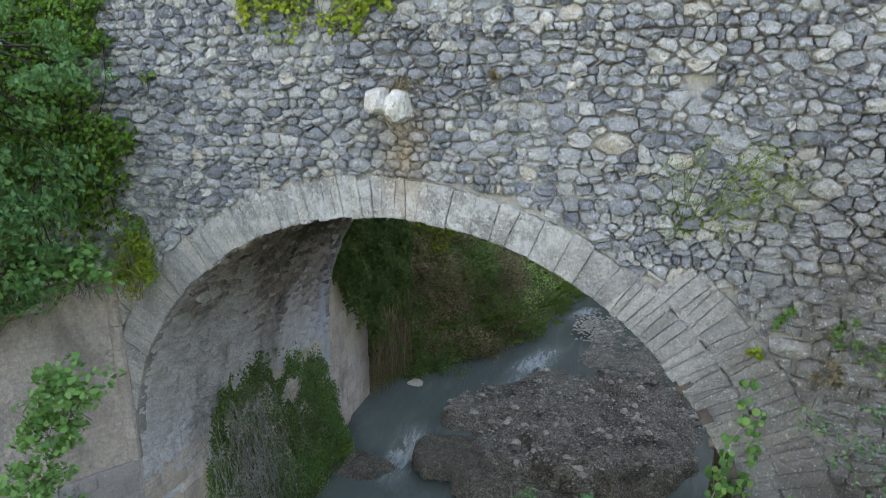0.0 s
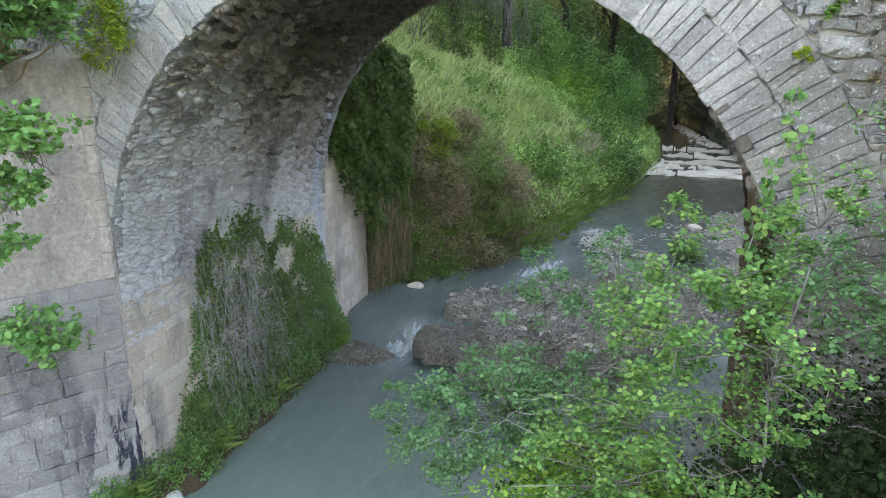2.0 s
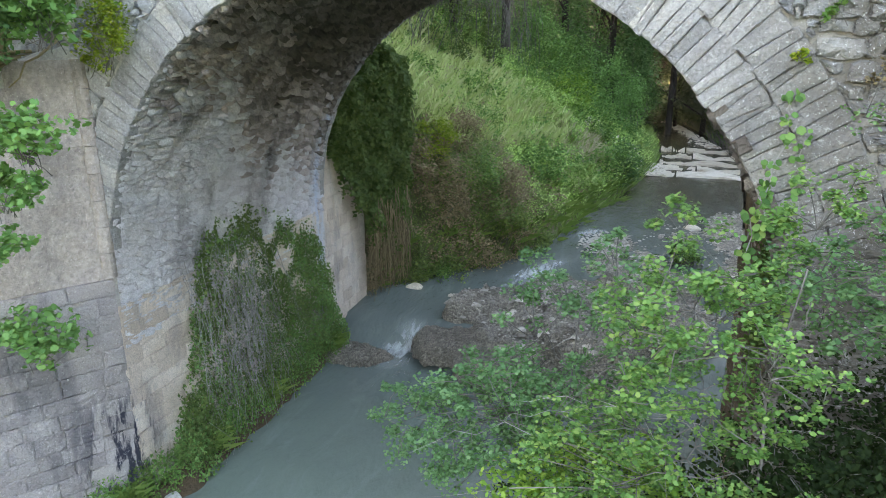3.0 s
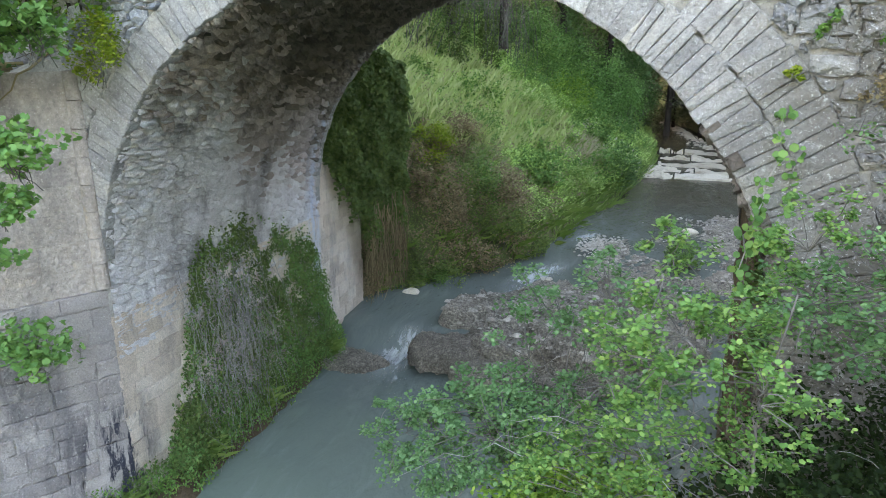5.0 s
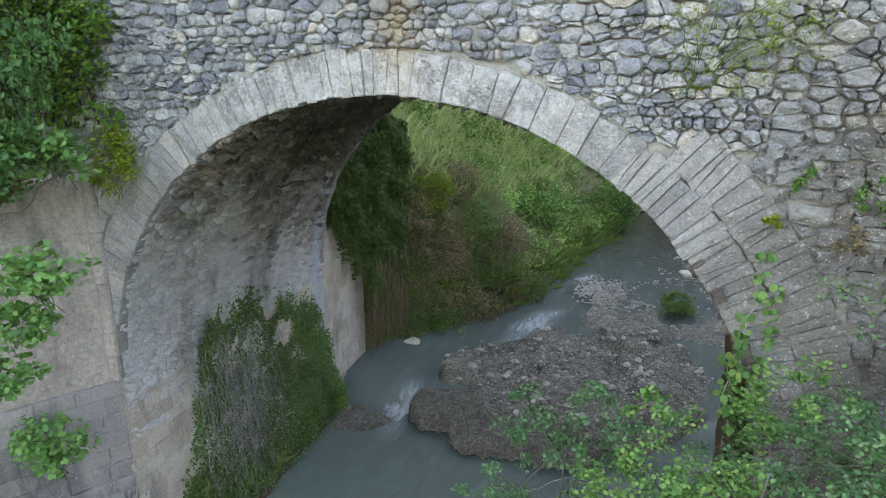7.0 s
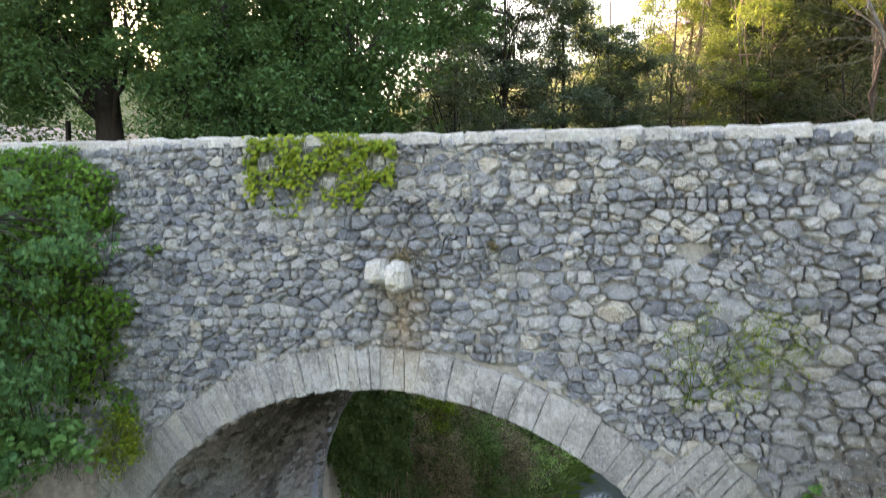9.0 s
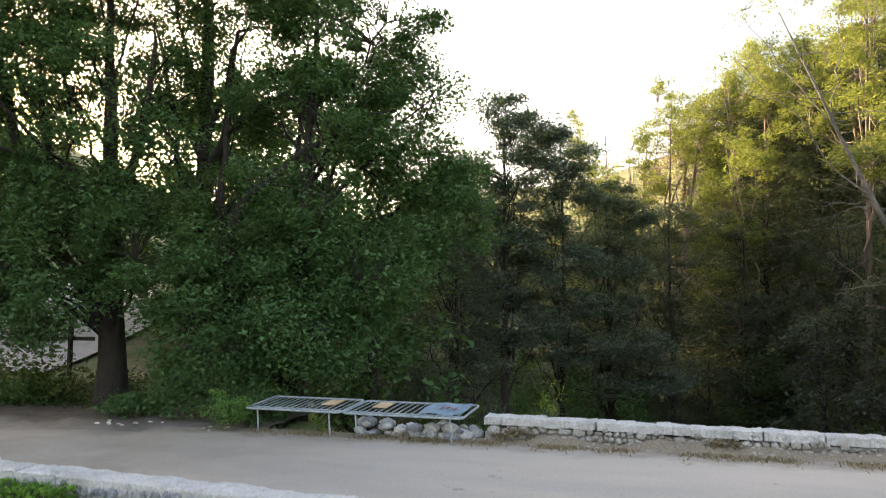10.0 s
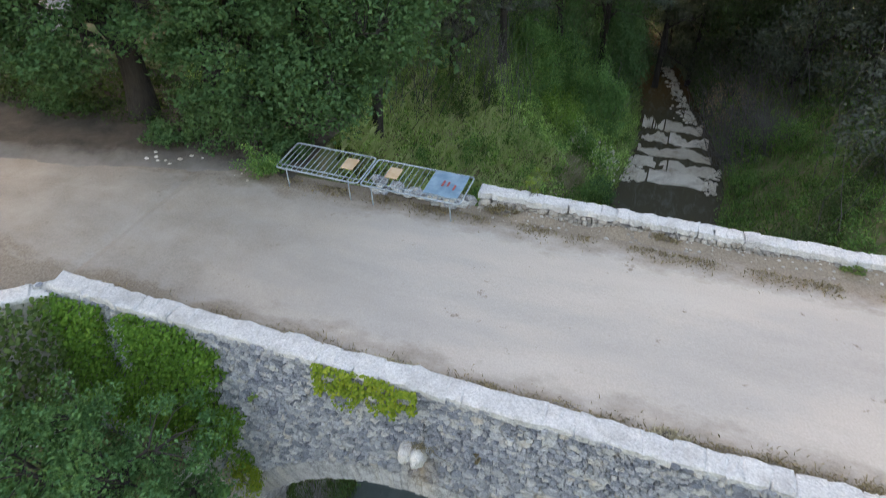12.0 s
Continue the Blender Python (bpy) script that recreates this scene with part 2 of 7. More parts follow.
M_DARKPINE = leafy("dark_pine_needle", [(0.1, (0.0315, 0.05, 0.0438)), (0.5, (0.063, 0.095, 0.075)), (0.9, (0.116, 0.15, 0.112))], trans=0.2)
M_STRAW = leafy("dry_straw", [(0.1, (0.3, 0.26, 0.16)), (0.5, (0.45, 0.4, 0.27)), (0.9, (0.58, 0.53, 0.4))], trans=0.3, trans_col=(0.5, 0.45, 0.25))
M_COPING = stone("pale_coping", [(0.1, (0.58, 0.58, 0.57)), (0.6, (0.7, 0.69, 0.67)), (1.0, (0.76, 0.74, 0.7))], spots=0.5, stain_amt=0.55, stain=(0.3, 0.29, 0.27), tone=0.25, grain=25, bump=1.0)
M_GRAVEL = stone("gravel_bar", [(0.1, (0.175, 0.16, 0.138)), (0.45, (0.36, 0.334, 0.292)), (0.9, (0.58, 0.545, 0.485))], spots=0.5, grain=16, bump=1.0, spot_col=(0.45, 0.43, 0.4), stain=(0.05, 0.042, 0.034), stain_amt=0.9, pebble=24)
M_COBBLE = stone("river_cobble", [(0.1, (0.2, 0.182, 0.158)), (0.5, (0.38, 0.352, 0.312)), (0.85, (0.5, 0.465, 0.41)), (1, (0.58, 0.54, 0.48))], tone=0.8, grain=18, stain_amt=0.2)
M_WHITE = stone("white_stone", [(0.1, (0.5, 0.48, 0.45)), (1.0, (0.76, 0.74, 0.7))], stain_amt=0.0, spots=1.2, spot_col=(0.2, 0.19, 0.18))
M_LEDGE = stone("river_ledge", [(0.1, (0.54, 0.48, 0.38)), (0.6, (0.72, 0.66, 0.56)), (1, (0.82, 0.77, 0.68))], stain=(0.22, 0.13, 0.06), stain_amt=0.6, spots=0.6)
M_OAK = leafy("oak_leaf", [(0.1, (0.034, 0.085, 0.036)), (0.5, (0.064, 0.142, 0.058)), (0.9, (0.115, 0.21, 0.085))], trans=0.2, gloss=0.06)
M_SHRUB = leafy("shrub_leaf", [(0.08, (0.016, 0.05, 0.016)), (0.32, (0.055, 0.155, 0.042)), (0.6, (0.13, 0.285, 0.08)), (0.85, (0.26, 0.39, 0.11)), (1.0, (0.46, 0.46, 0.1))], rough=0.45)
M_GRASS = leafy("grass_blade", [(0.1, (0.12, 0.22, 0.06)), (0.4, (0.24, 0.4, 0.12)), (0.7, (0.37, 0.5, 0.19)), (0.95, (0.53, 0.53, 0.3))], trans=0.45)
M_PALEGRASS = leafy("pale_grass", [(0.1, (0.34, 0.46, 0.16)), (0.5, (0.5, 0.6, 0.26)), (0.9, (0.64, 0.66, 0.38))], trans=0.4, trans_col=(0.5, 0.55, 0.2), gloss=0.1)
M_IVY = leafy("ivy_leaf", [(0.1, (0.0298, 0.0638, 0.0187)), (0.5, (0.0638, 0.115, 0.034)), (0.85, (0.119, 0.17, 0.051)), (1, (0.204, 0.204, 0.085))], trans=0.3)
M_IVYY = leafy("yellow_ivy_leaf", [(0.1, (0.088, 0.165, 0.02)), (0.5, (0.22, 0.308, 0.03)), (0.9, (0.418, 0.44, 0.06)), (1, (0.44, 0.33, 0.08))])
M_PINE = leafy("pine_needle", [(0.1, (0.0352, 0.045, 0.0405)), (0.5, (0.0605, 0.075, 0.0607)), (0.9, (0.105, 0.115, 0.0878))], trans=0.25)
# sunlit copy of the needle green: evening light put into a brighter, yellower colour
M_SUNPINE = leafy("sunlit_pine_needle", [(0.1, (0.05, 0.085, 0.03)), (0.5, (0.11, 0.17, 0.045)), (0.9, (0.22, 0.27, 0.07))], trans=0.4, trans_col=(0.48, 0.52, 0.1))
M_DRY = leafy("dry_growth", [(0.1, (0.12, 0.092, 0.058)), (0.4, (0.22, 0.178, 0.108)), (0.7, (0.34, 0.285, 0.17)), (0.92, (0.4, 0.28, 0.17))], trans=0.3, trans_col=(0.34, 0.28, 0.14))
M_PALEBARK = stone("pine_bark", [(0.2, (0.12, 0.09, 0.075)), (0.8, (0.26, 0.2, 0.16))], grain=20)
bark = Mat("bark", 0.95)
bark.bump(bark.noise(14, 5, 0.7, (1, 1, 0.25)), 0.8, 0.03)
M_BARK = bark.base(bark.ramp(bark.noise(9, 5, 0.7, (1, 1, 0.25)), [(0.3, (0.016, 0.013, 0.011)), (0.7, (0.05, 0.042, 0.035))]))
twig = Mat("pale_twig", 0.9)
M_TWIG = twig.base(twig.ramp(twig.noise(4, 3), [(0.3, (0.13, 0.12, 0.11)), (0.7, (0.4, 0.39, 0.37))]))
steel = Mat("galvanised_paint", 0.5)
steel.bsdf.inputs["Metallic"].default_value = 0.3
M_STEEL = steel.base(steel.ramp(steel.noise(12, 5, 0.7), [(0.35, (0.22, 0.27, 0.3)), (0.65, (0.42, 0.48, 0.5)), (0.8, (0.3, 0.22, 0.16))]))
scrub = Mat("dull_twig", 0.95)
M_SCRUB = scrub.base(scrub.ramp(scrub.noise(3, 3), [(0.3, (0.065, 0.06, 0.054)), (0.7, (0.2, 0.19, 0.175))]))
M_BLUE = Mat("blue_sheet", 0.5)
M_BLUE = M_BLUE.base(M_BLUE.ramp(M_BLUE.noise(5, 5), [(0.3, (0.1, 0.2, 0.28)), (0.7, (0.22, 0.34, 0.42))]))
M_TAN = Mat("tan_board", 0.8)
M_TAN = M_TAN.base(M_TAN.ramp(M_TAN.noise(6, 4), [(0.3, (0.5, 0.32, 0.18)), (0.7, (0.62, 0.45, 0.3))]))
M_RED = Mat("faded_red_paint", 0.7).base((0.35, 0.08, 0.08))

road = Mat("dusty_track", 0.95)
rc = road.ramp(road.noise(0.35, 5, 0.6, (0.5, 1.6, 1)), [(0.3, (0.36, 0.335, 0.305)), (0.45, (0.41, 0.38, 0.345)), (0.56, (0.46, 0.415, 0.365)), (0.72, (0.5, 0.46, 0.41))])
rc = road.mix(0.6, rc, road.ramp(road.noise(30, 6, 0.75), [(0.3, (0.75, 0.75, 0.75)), (0.7, (1.2, 1.2, 1.2))]), "MULTIPLY")
rc = road.mix(road.mask(road.noise(2.5, 4, 0.7), 0.66, 0.72), rc, (0.24, 0.2, 0.16))
road.bump(road.noise(40, 6, 0.75), 0.5, 0.02)
# dirt and trodden weeds towards both parapets
sep = road.n("ShaderNodeSeparateXYZ")
road.put(sep.inputs[0], road.pos)
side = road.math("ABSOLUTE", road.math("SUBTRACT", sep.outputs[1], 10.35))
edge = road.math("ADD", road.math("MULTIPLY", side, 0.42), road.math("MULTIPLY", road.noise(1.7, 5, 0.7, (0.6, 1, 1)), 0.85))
dirt_shade_c = road.ramp(road.noise(22, 5, 0.8), [(0.3, (0.14, 0.11, 0.08)), (0.7, (0.33, 0.28, 0.22))])
# westward darkening: dirt, with the oaks' shade put into the track colour
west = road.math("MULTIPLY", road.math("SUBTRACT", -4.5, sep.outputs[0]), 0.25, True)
rc = road.mix(road.math("ADD", road.math("MULTIPLY", road.math("SUBTRACT", edge, 1.2), 3.0, True), road.math("MULTIPLY", west, road.noise(0.8, 5, 0.7)), True), rc, dirt_shade_c)
M_ROAD = road.base(road.mix(1.0, rc, (1.02, 0.99, 0.955), "MULTIPLY"))
dirt = Mat("leaf_litter", 0.95)
dirt.bump(dirt.noise(30, 6, 0.75), 0.8, 0.04)
dc = dirt.mix(0.7, dirt.ramp(dirt.noise(1.6, 5, 0.7), [(0.3, (0.04, 0.032, 0.025)), (0.6, (0.09, 0.073, 0.056)), (0.8, (0.17, 0.142, 0.113))]), dirt.ramp(dirt.noise(35, 5, 0.8), [(0.3, (0.6, 0.6, 0.6)), (0.7, (1.4, 1.4, 1.4))]), "MULTIPLY")
# dust thrown up from the track's edge
sep = dirt.n("ShaderNodeSeparateXYZ")
dirt.put(sep.inputs[0], dirt.pos)
dust = dirt.math("SUBTRACT", 1.25, dirt.math("MULTIPLY", dirt.math("ADD", dirt.math("ADD", dirt.math("SUBTRACT", sep.outputs[1], 12.6), dirt.math("MULTIPLY", dirt.math("MAXIMUM", dirt.math("SUBTRACT", -11.5, sep.outputs[0]), 0.0), 0.25)), dirt.math("MULTIPLY", dirt.noise(1.4, 5, 0.7), 1.2)), 0.9), True)
M_DIRT = dirt.base(dirt.mix(dust, dc, (0.3, 0.27, 0.235)))

earth = Mat("earth_and_grass", 0.95)
ec = earth.ramp(earth.noise(0.8, 6, 0.65), [(0.3, (0.07, 0.09, 0.035)), (0.48, (0.11, 0.14, 0.05)), (0.62, (0.17, 0.15, 0.08)), (0.78, (0.27, 0.22, 0.15))])
earth.bump(earth.noise(9, 6, 0.75), 0.8, 0.08)
M_EARTH = earth.base(earth.mix(0.5, ec, earth.ramp(earth.noise(25, 5, 0.7), [(0.3, (0.6, 0.6, 0.6)), (0.7, (1.3, 1.3, 1.3))]), "MULTIPLY"))

wat = Mat("milky_river_water", 0.08)
wat.bsdf.inputs["IOR"].default_value = 1.33
wat.bump(wat.math("ADD", wat.noise(2.2, 3, 0.5, (1.6, 0.6, 1), 0.6), wat.math("MULTIPLY", wat.noise(7, 3, 0.6, (1.5, 0.8, 1)), 0.4)), 0.5, 0.1)
sep = wat.n("ShaderNodeSeparateXYZ")
wat.put(sep.inputs[0], wat.pos)
flow = wat.math("ADD", wat.math("MULTIPLY", sep.outputs[1], 0.02), wat.math("MULTIPLY", wat.noise(0.7, 3), 0.06))
# milky pool below the bridge, darker shallows above it, a rusty pool over the ledges
wc = wat.ramp(flow, [(0.0, (0.16, 0.208, 0.172)), (0.2, (0.14, 0.182, 0.155)), (0.28, (0.11, 0.138, 0.13)), (0.5, (0.1, 0.115, 0.104)), (0.62, (0.08, 0.075, 0.055)), (0.86, (0.09, 0.075, 0.045)), (0.95, (0.13, 0.08, 0.035))])
wat.bsdf.inputs["Specular IOR Level"].default_value = 0.35
wat.bsdf.inputs["Roughness"].default_value = 0.16
# paler streaks drawn out along the current
wc = wat.mix(wat.math("MULTIPLY", wat.mask(wat.noise(0.9, 5, 0.65, (2.2, 0.7, 1), 1.2), 0.5, 0.72), 0.32), wc, (0.21, 0.255, 0.235))
M_WATER = wat.base(wc)
foam = Mat("river_foam", 0.5)
foam.bump(foam.noise(14, 5, 0.7), 0.6, 0.03)
foam.base((0.6, 0.66, 0.68))
thick = foam.n("ShaderNodeAttribute")
thick.attribute_name = "thick"
lace = foam.noise(2.2, 6, 0.75, (5.0, 1.2, 1), 0.5)
veil = foam.math("MULTIPLY", foam.math("SUBTRACT", foam.math("ADD", lace, foam.math("MULTIPLY", thick.outputs["Fac"], 0.5)), 0.68), 2.6, True)
clear = foam.n("ShaderNodeBsdfTransparent")
blend = foam.n("ShaderNodeMixShader")
foam.put(blend.inputs[0], foam.math("MULTIPLY", veil, 0.7)), foam.put(blend.inputs[1], clear.outputs[0]), foam.put(blend.inputs[2], foam.bsdf.outputs[0])
foam.put(foam.nt.nodes["Material Output"].inputs[0], blend.outputs[0])
M_FOAM = foam.mat

# ---- building tools ----
def mesh_from(name, verts, faces, mat, smooth=False):
    """A mesh from arrays; faces is one (n, k) array or a list of lists."""
    me = bpy.data.meshes.new(name)
    v = np.asarray(verts, dtype=np.float32).reshape(-1, 3)
    if isinstance(faces, np.ndarray):
        k = faces.shape[1]
        me.vertices.add(len(v)), me.loops.add(faces.size), me.polygons.add(len(faces))
        me.vertices.foreach_set("co", v.ravel())
        me.loops.foreach_set("vertex_index", faces.astype(np.int32).ravel())
        me.polygons.foreach_set("loop_start", np.arange(0, faces.size, k, dtype=np.int32))
        me.update(calc_edges=True)
    else:
        me.from_pydata([tuple(map(float, p)) for p in v], [], faces)
    me.polygons.foreach_set("use_smooth", np.full(len(me.polygons), smooth))
    me.materials.append(mat)
    me.update()
    return me


def part_of(name, me, parent, label="", at=None):
    ob = new(name, me)
    if at is not None:
        ob.location = at
    ob.parent = parent
    if name in ("foliage", "stem_tangle", "root_mat", "twig_mat"):
        ob["kind"] = "stuff"
    if label:
        ob["label"] = label
    return ob


def part(name, bm, material, parent, label=""):
    me = bpy.data.meshes.new(name)
    bm.to_mesh(me)
    bm.free()
    me.materials.append(material)
    return part_of(name, me, parent, label)


def thing(name, label, category, group="", kind="", at=(0, 0, 0)):
    ob = new(name)
    ob.location = at
    ob.empty_display_size = 0.2
    return tagged(ob, label, category, group, kind)


def box(bm, x0, x1, y0, y1, z0, z1, bevel=0.0):
    r = bmesh.ops.create_cube(bm, size=1, matrix=Matrix.LocRotScale(((x0 + x1) / 2, (y0 + y1) / 2, (z0 + z1) / 2), None, (x1 - x0, y1 - y0, z1 - z0)))
    if bevel:
        es = {e for v in r["verts"] for e in v.link_edges}
        bmesh.ops.bevel(bm, geom=list(es), offset=bevel, segments=2, affect="EDGES")


class Heap:
    """Gathers many small pieces into one mesh."""

    def __init__(self):
        self.v, self.f, self.n = [], [], 0

    def add(self, verts, faces):
        self.v.append(np.asarray(verts, dtype=float))
        self.f += [[i + self.n for i in f] for f in faces]
        self.n += len(verts)

    def mesh(self, name, mat, smooth=True):
        return mesh_from(name, np.concatenate(self.v), self.f, mat, smooth)


def soften(poly, most=10, cut=0.2):
    """Corners cut, at most so many points."""
    p = np.asarray(poly, dtype=float)
    q = np.roll(p, -1, axis=0)
    r = np.empty((2 * len(p), 2))
    r[0::2], r[1::2] = (1 - cut) * p + cut * q, cut * p + (1 - cut) * q
    while len(r) > most:
        d = np.linalg.norm(np.roll(r, -1, axis=0) - r, axis=1)
        i = int(d.argmin())
        j = (i + 1) % len(r)
        r[i] = (r[i] + r[j]) / 2
        r = np.delete(r, j, axis=0)
    return r


def pillow(poly, gap, back, edge, face, lip, dome, r, rough=0.0, wob=0.0, lean=0.06):
    """A stone: outline pulled in by gap, sides from back to edge, a rounded lip and a domed face. Gives (u, v, depth) and faces."""
    p = np.asarray(poly, dtype=float)
    c = p.mean(axis=0)
    d = p - c
    ln = np.linalg.norm(d, axis=1, keepdims=True) + 1e-6
    o = c + d * np.maximum(0.3, 1 - gap / ln) * (1 + r.normal(0, wob, (len(p), 1)))
    i = c + (o - c) * np.maximum(0.3, 1 - lip / ln)
    n = len(p)
    tilt = r.normal(0, lean, 2)
    ze = edge + r.normal(0, rough, n)
    zf = face + r.normal(0, rough, n) + (i - c) @ tilt
    v = np.concatenate([np.c_[o, np.full(n, back)], np.c_[o, ze], np.c_[i, zf], [[*c, face + dome]]])
    f = []
    for a in range(n):
        b = (a + 1) % n
        f += [[a, b, n + b, n + a], [n + a, n + b, 2 * n + b, 2 * n + a], [2 * n + a, 2 * n + b, 3 * n]]
    return v, f


def cells(seeds, weights, reach=1.0):
    """Weighted Voronoi cells of seeds in the plane."""
    out = []
    S, Wt = np.asarray(seeds), np.asarray(weights)
    for i, s in enumerate(S):
        d = S - s
        near = np.argsort((d ** 2).sum(axis=1))[1:22]
        poly = [(s[0] - reach, s[1] - reach), (s[0] + reach, s[1] - reach), (s[0] + reach, s[1] + reach), (s[0] - reach, s[1] + reach)]
        for j in near:
            nx, ny = d[j]
            lim = (S[j] @ S[j] - s @ s - Wt[j] + Wt[i]) / 2
            res, m = [], len(poly)
            for k in range(m):
                a, b = poly[k], poly[(k + 1) % m]
                fa, fb = a[0] * nx + a[1] * ny - lim, b[0] * nx + b[1] * ny - lim
                if fa <= 0:
                    res.append(a)
                if fa * fb < 0:
                    t = fa / (fa - fb)
                    res.append((a[0] + t * (b[0] - a[0]), a[1] + t * (b[1] - a[1])))
            poly = res
            if len(poly) < 3:
                break
        out.append(np.array(poly) if len(poly) >= 3 else None)
    return out


def rubble(u0, u1, v0, v1, hs, ws, r, big=0.1, scale=None, stretch=1.5, fill=0.2):
    """Roughly coursed stones: course heights between hs, widths between ws, some swollen over their neighbours, with small fillers. Gives outlines."""
    seeds, wt = [], []
    v, row = v0 - 0.4, 0
    while v < v1 + 0.4:
        h = r.uniform(*hs)
        u = u0 - 0.5 - r.uniform(0, ws[1])
        row += 1
        while u < u1 + 0.5:
            k = scale(u) if scale else 1.0
            w = r.uniform(*ws) * k * (0.75 + 0.5 * (h - hs[0]) / (hs[1] - hs[0] + 1e-6))
            vv = v + h / 2 + r.normal(0, 0.16 * h) + 0.07 * math.sin(u * 0.9 + row * 0.35)
            seeds.append((u + w / 2, vv * stretch))
            wt.append(0.026 * k if r.random() < big else 0.3 * h * h * r.normal(0, 0.6))
            if r.random() < fill:
                seeds.append((u + w, (v + r.uniform(-0.05, 0.25) * h) * stretch))
                wt.append(-0.006)
            u += w
        v += h
    out = []
    for p in cells(seeds, wt):
        if p is not None and len(p) > 2:
            p[:, 1] /= stretch
            c = p.mean(axis=0)
            if u0 - 0.3 < c[0] < u1 + 0.3 and v0 - 0.2 < c[1] < v1 + 0.2:
                out.append(p)
    return out


def random_rubble(zones, r, stretch=1.5, fill=0.7):
    """Stones of all sizes fitted together; zones: (u0, u1, v0, v1, course heights, widths in course heights). Gives outlines."""
    seeds, wt = [], []
    for u0, u1, v0, v1, hs, ws in zones:
        v, row = v0, 0
        while v < v1:
            h = r.uniform(*hs)
            u = u0 + r.uniform(0, 0.1)
            row += 1
            while u < u1 - 0.03:
                k = r.choice([0.55, 0.8, 1.05, 1.5, 2.1], p=[0.25, 0.26, 0.25, 0.16, 0.08])
                w = h * r.uniform(*ws) * k
                seeds.append((u + w / 2, (v + h / 2 + r.normal(0, 0.17 * h) + 0.05 * math.sin(u * 1.1 + row)) * stretch))
                wt.append(0.1 * h * h * k * r.uniform(0.2, 1.6) + (0.75 * h * h * r.uniform(0.6, 1.4) if k > 1.4 else 0.0))
                if r.random() < fill:
                    seeds.append((u + w + r.normal(0, 0.02), (v + r.uniform(-0.2, 0.3) * h) * stretch))
                    wt.append(-0.005 - 0.004 * r.random())
                u += w
            v += h
    out = []
    for p in cells(seeds, wt):
        if p is not None and len(p) > 2:
            p[:, 1] /= stretch
            out.append(p)
    return out


def coursed(u0, u1, v0, v1, hs, ws, r):
    """Squared rubble in wavering courses, some stones split in two or left out. Gives outlines."""
    out, v, row = [], v0, 0
    while v < v1:
        h, row = r.uniform(*hs), row + 1
        u = u0 + r.uniform(-0.1, 0.12)
        while u < u1:
            w = h * r.uniform(*ws)
            lift = 0.03 * math.sin(u * 1.7 + row * 1.3)
            a, b, lo, hi = u, u + w, v + lift, v + h + lift
            cut = r.random()
            quads = [(a, b, lo, lo + 0.5 * h), (a, b, lo + 0.5 * h, hi)] if cut < 0.16 else [(a, a + 0.7 * w, lo, hi), (a + 0.7 * w, b, lo, lo + 0.45 * h), (a + 0.7 * w, b, lo + 0.45 * h, hi)] if cut < 0.34 else [(a, b, lo, hi)]
            for x0, x1, z0, z1 in quads:
                p = np.array([(x0, z0), ((x0 + x1) / 2, z0 - 0.008), (x1, z0), (x1, z1), ((x0 + x1) / 2, z1 + 0.008), (x0, z1)])
                out.append(p + r.normal(0, 0.016, p.shape))
            u += w
        v += h
    return out


def area(p):
    q = np.roll(p, -1, axis=0)
    return 0.5 * abs((p[:, 0] * q[:, 1] - q[:, 0] * p[:, 1]).sum())


def tube(heap, pts, radii, sides=6):
    """A tapered tube along points."""
    P = np.asarray(pts, dtype=float)
    n = len(P)
    T = np.gradient(P, axis=0)
    T /= np.linalg.norm(T, axis=1, keepdims=True) + 1e-9
    ref = np.array([0.31, 0.87, 0.38]) if abs(T[0, 2]) > 0.7 else np.array([0.0, 0.0, 1.0])
    A = np.cross(T, ref)
    A /= np.linalg.norm(A, axis=1, keepdims=True) + 1e-9
    B = np.cross(T, A)
    an = np.arange(sides) * 2 * math.pi / sides
    R = np.asarray(radii, dtype=float)[:, None, None]
    V = P[:, None, :] + R * (np.cos(an)[None, :, None] * A[:, None, :] + np.sin(an)[None, :, None] * B[:, None, :])
    f = []
    for i in range(n - 1):
        for k in range(sides):
            k2 = (k + 1) % sides
            f.append([i * sides + k, i * sides + k2, (i + 1) * sides + k2, (i + 1) * sides + k])
    f.append([(n - 1) * sides + k for k in range(sides)])
    heap.add(V.reshape(-1, 3), f)


DIAMOND = np.array([(0, -0.5), (0.5, 0.05), (0, 0.5), (-0.5, 0.05)])
SLIVER = np.array([(0.05, -0.5), (0.5, 0.15), (-0.45, 0.5)])
FIVE = np.array([(0, -0.5), (0.46, -0.1), (0.3, 0.45), (-0.3, 0.45), (-0.46, -0.1)])
ROUND = np.array([(0, -0.5), (0.42, -0.22), (0.46, 0.2), (0, 0.5), (-0.46, 0.2), (-0.42, -0.22)])


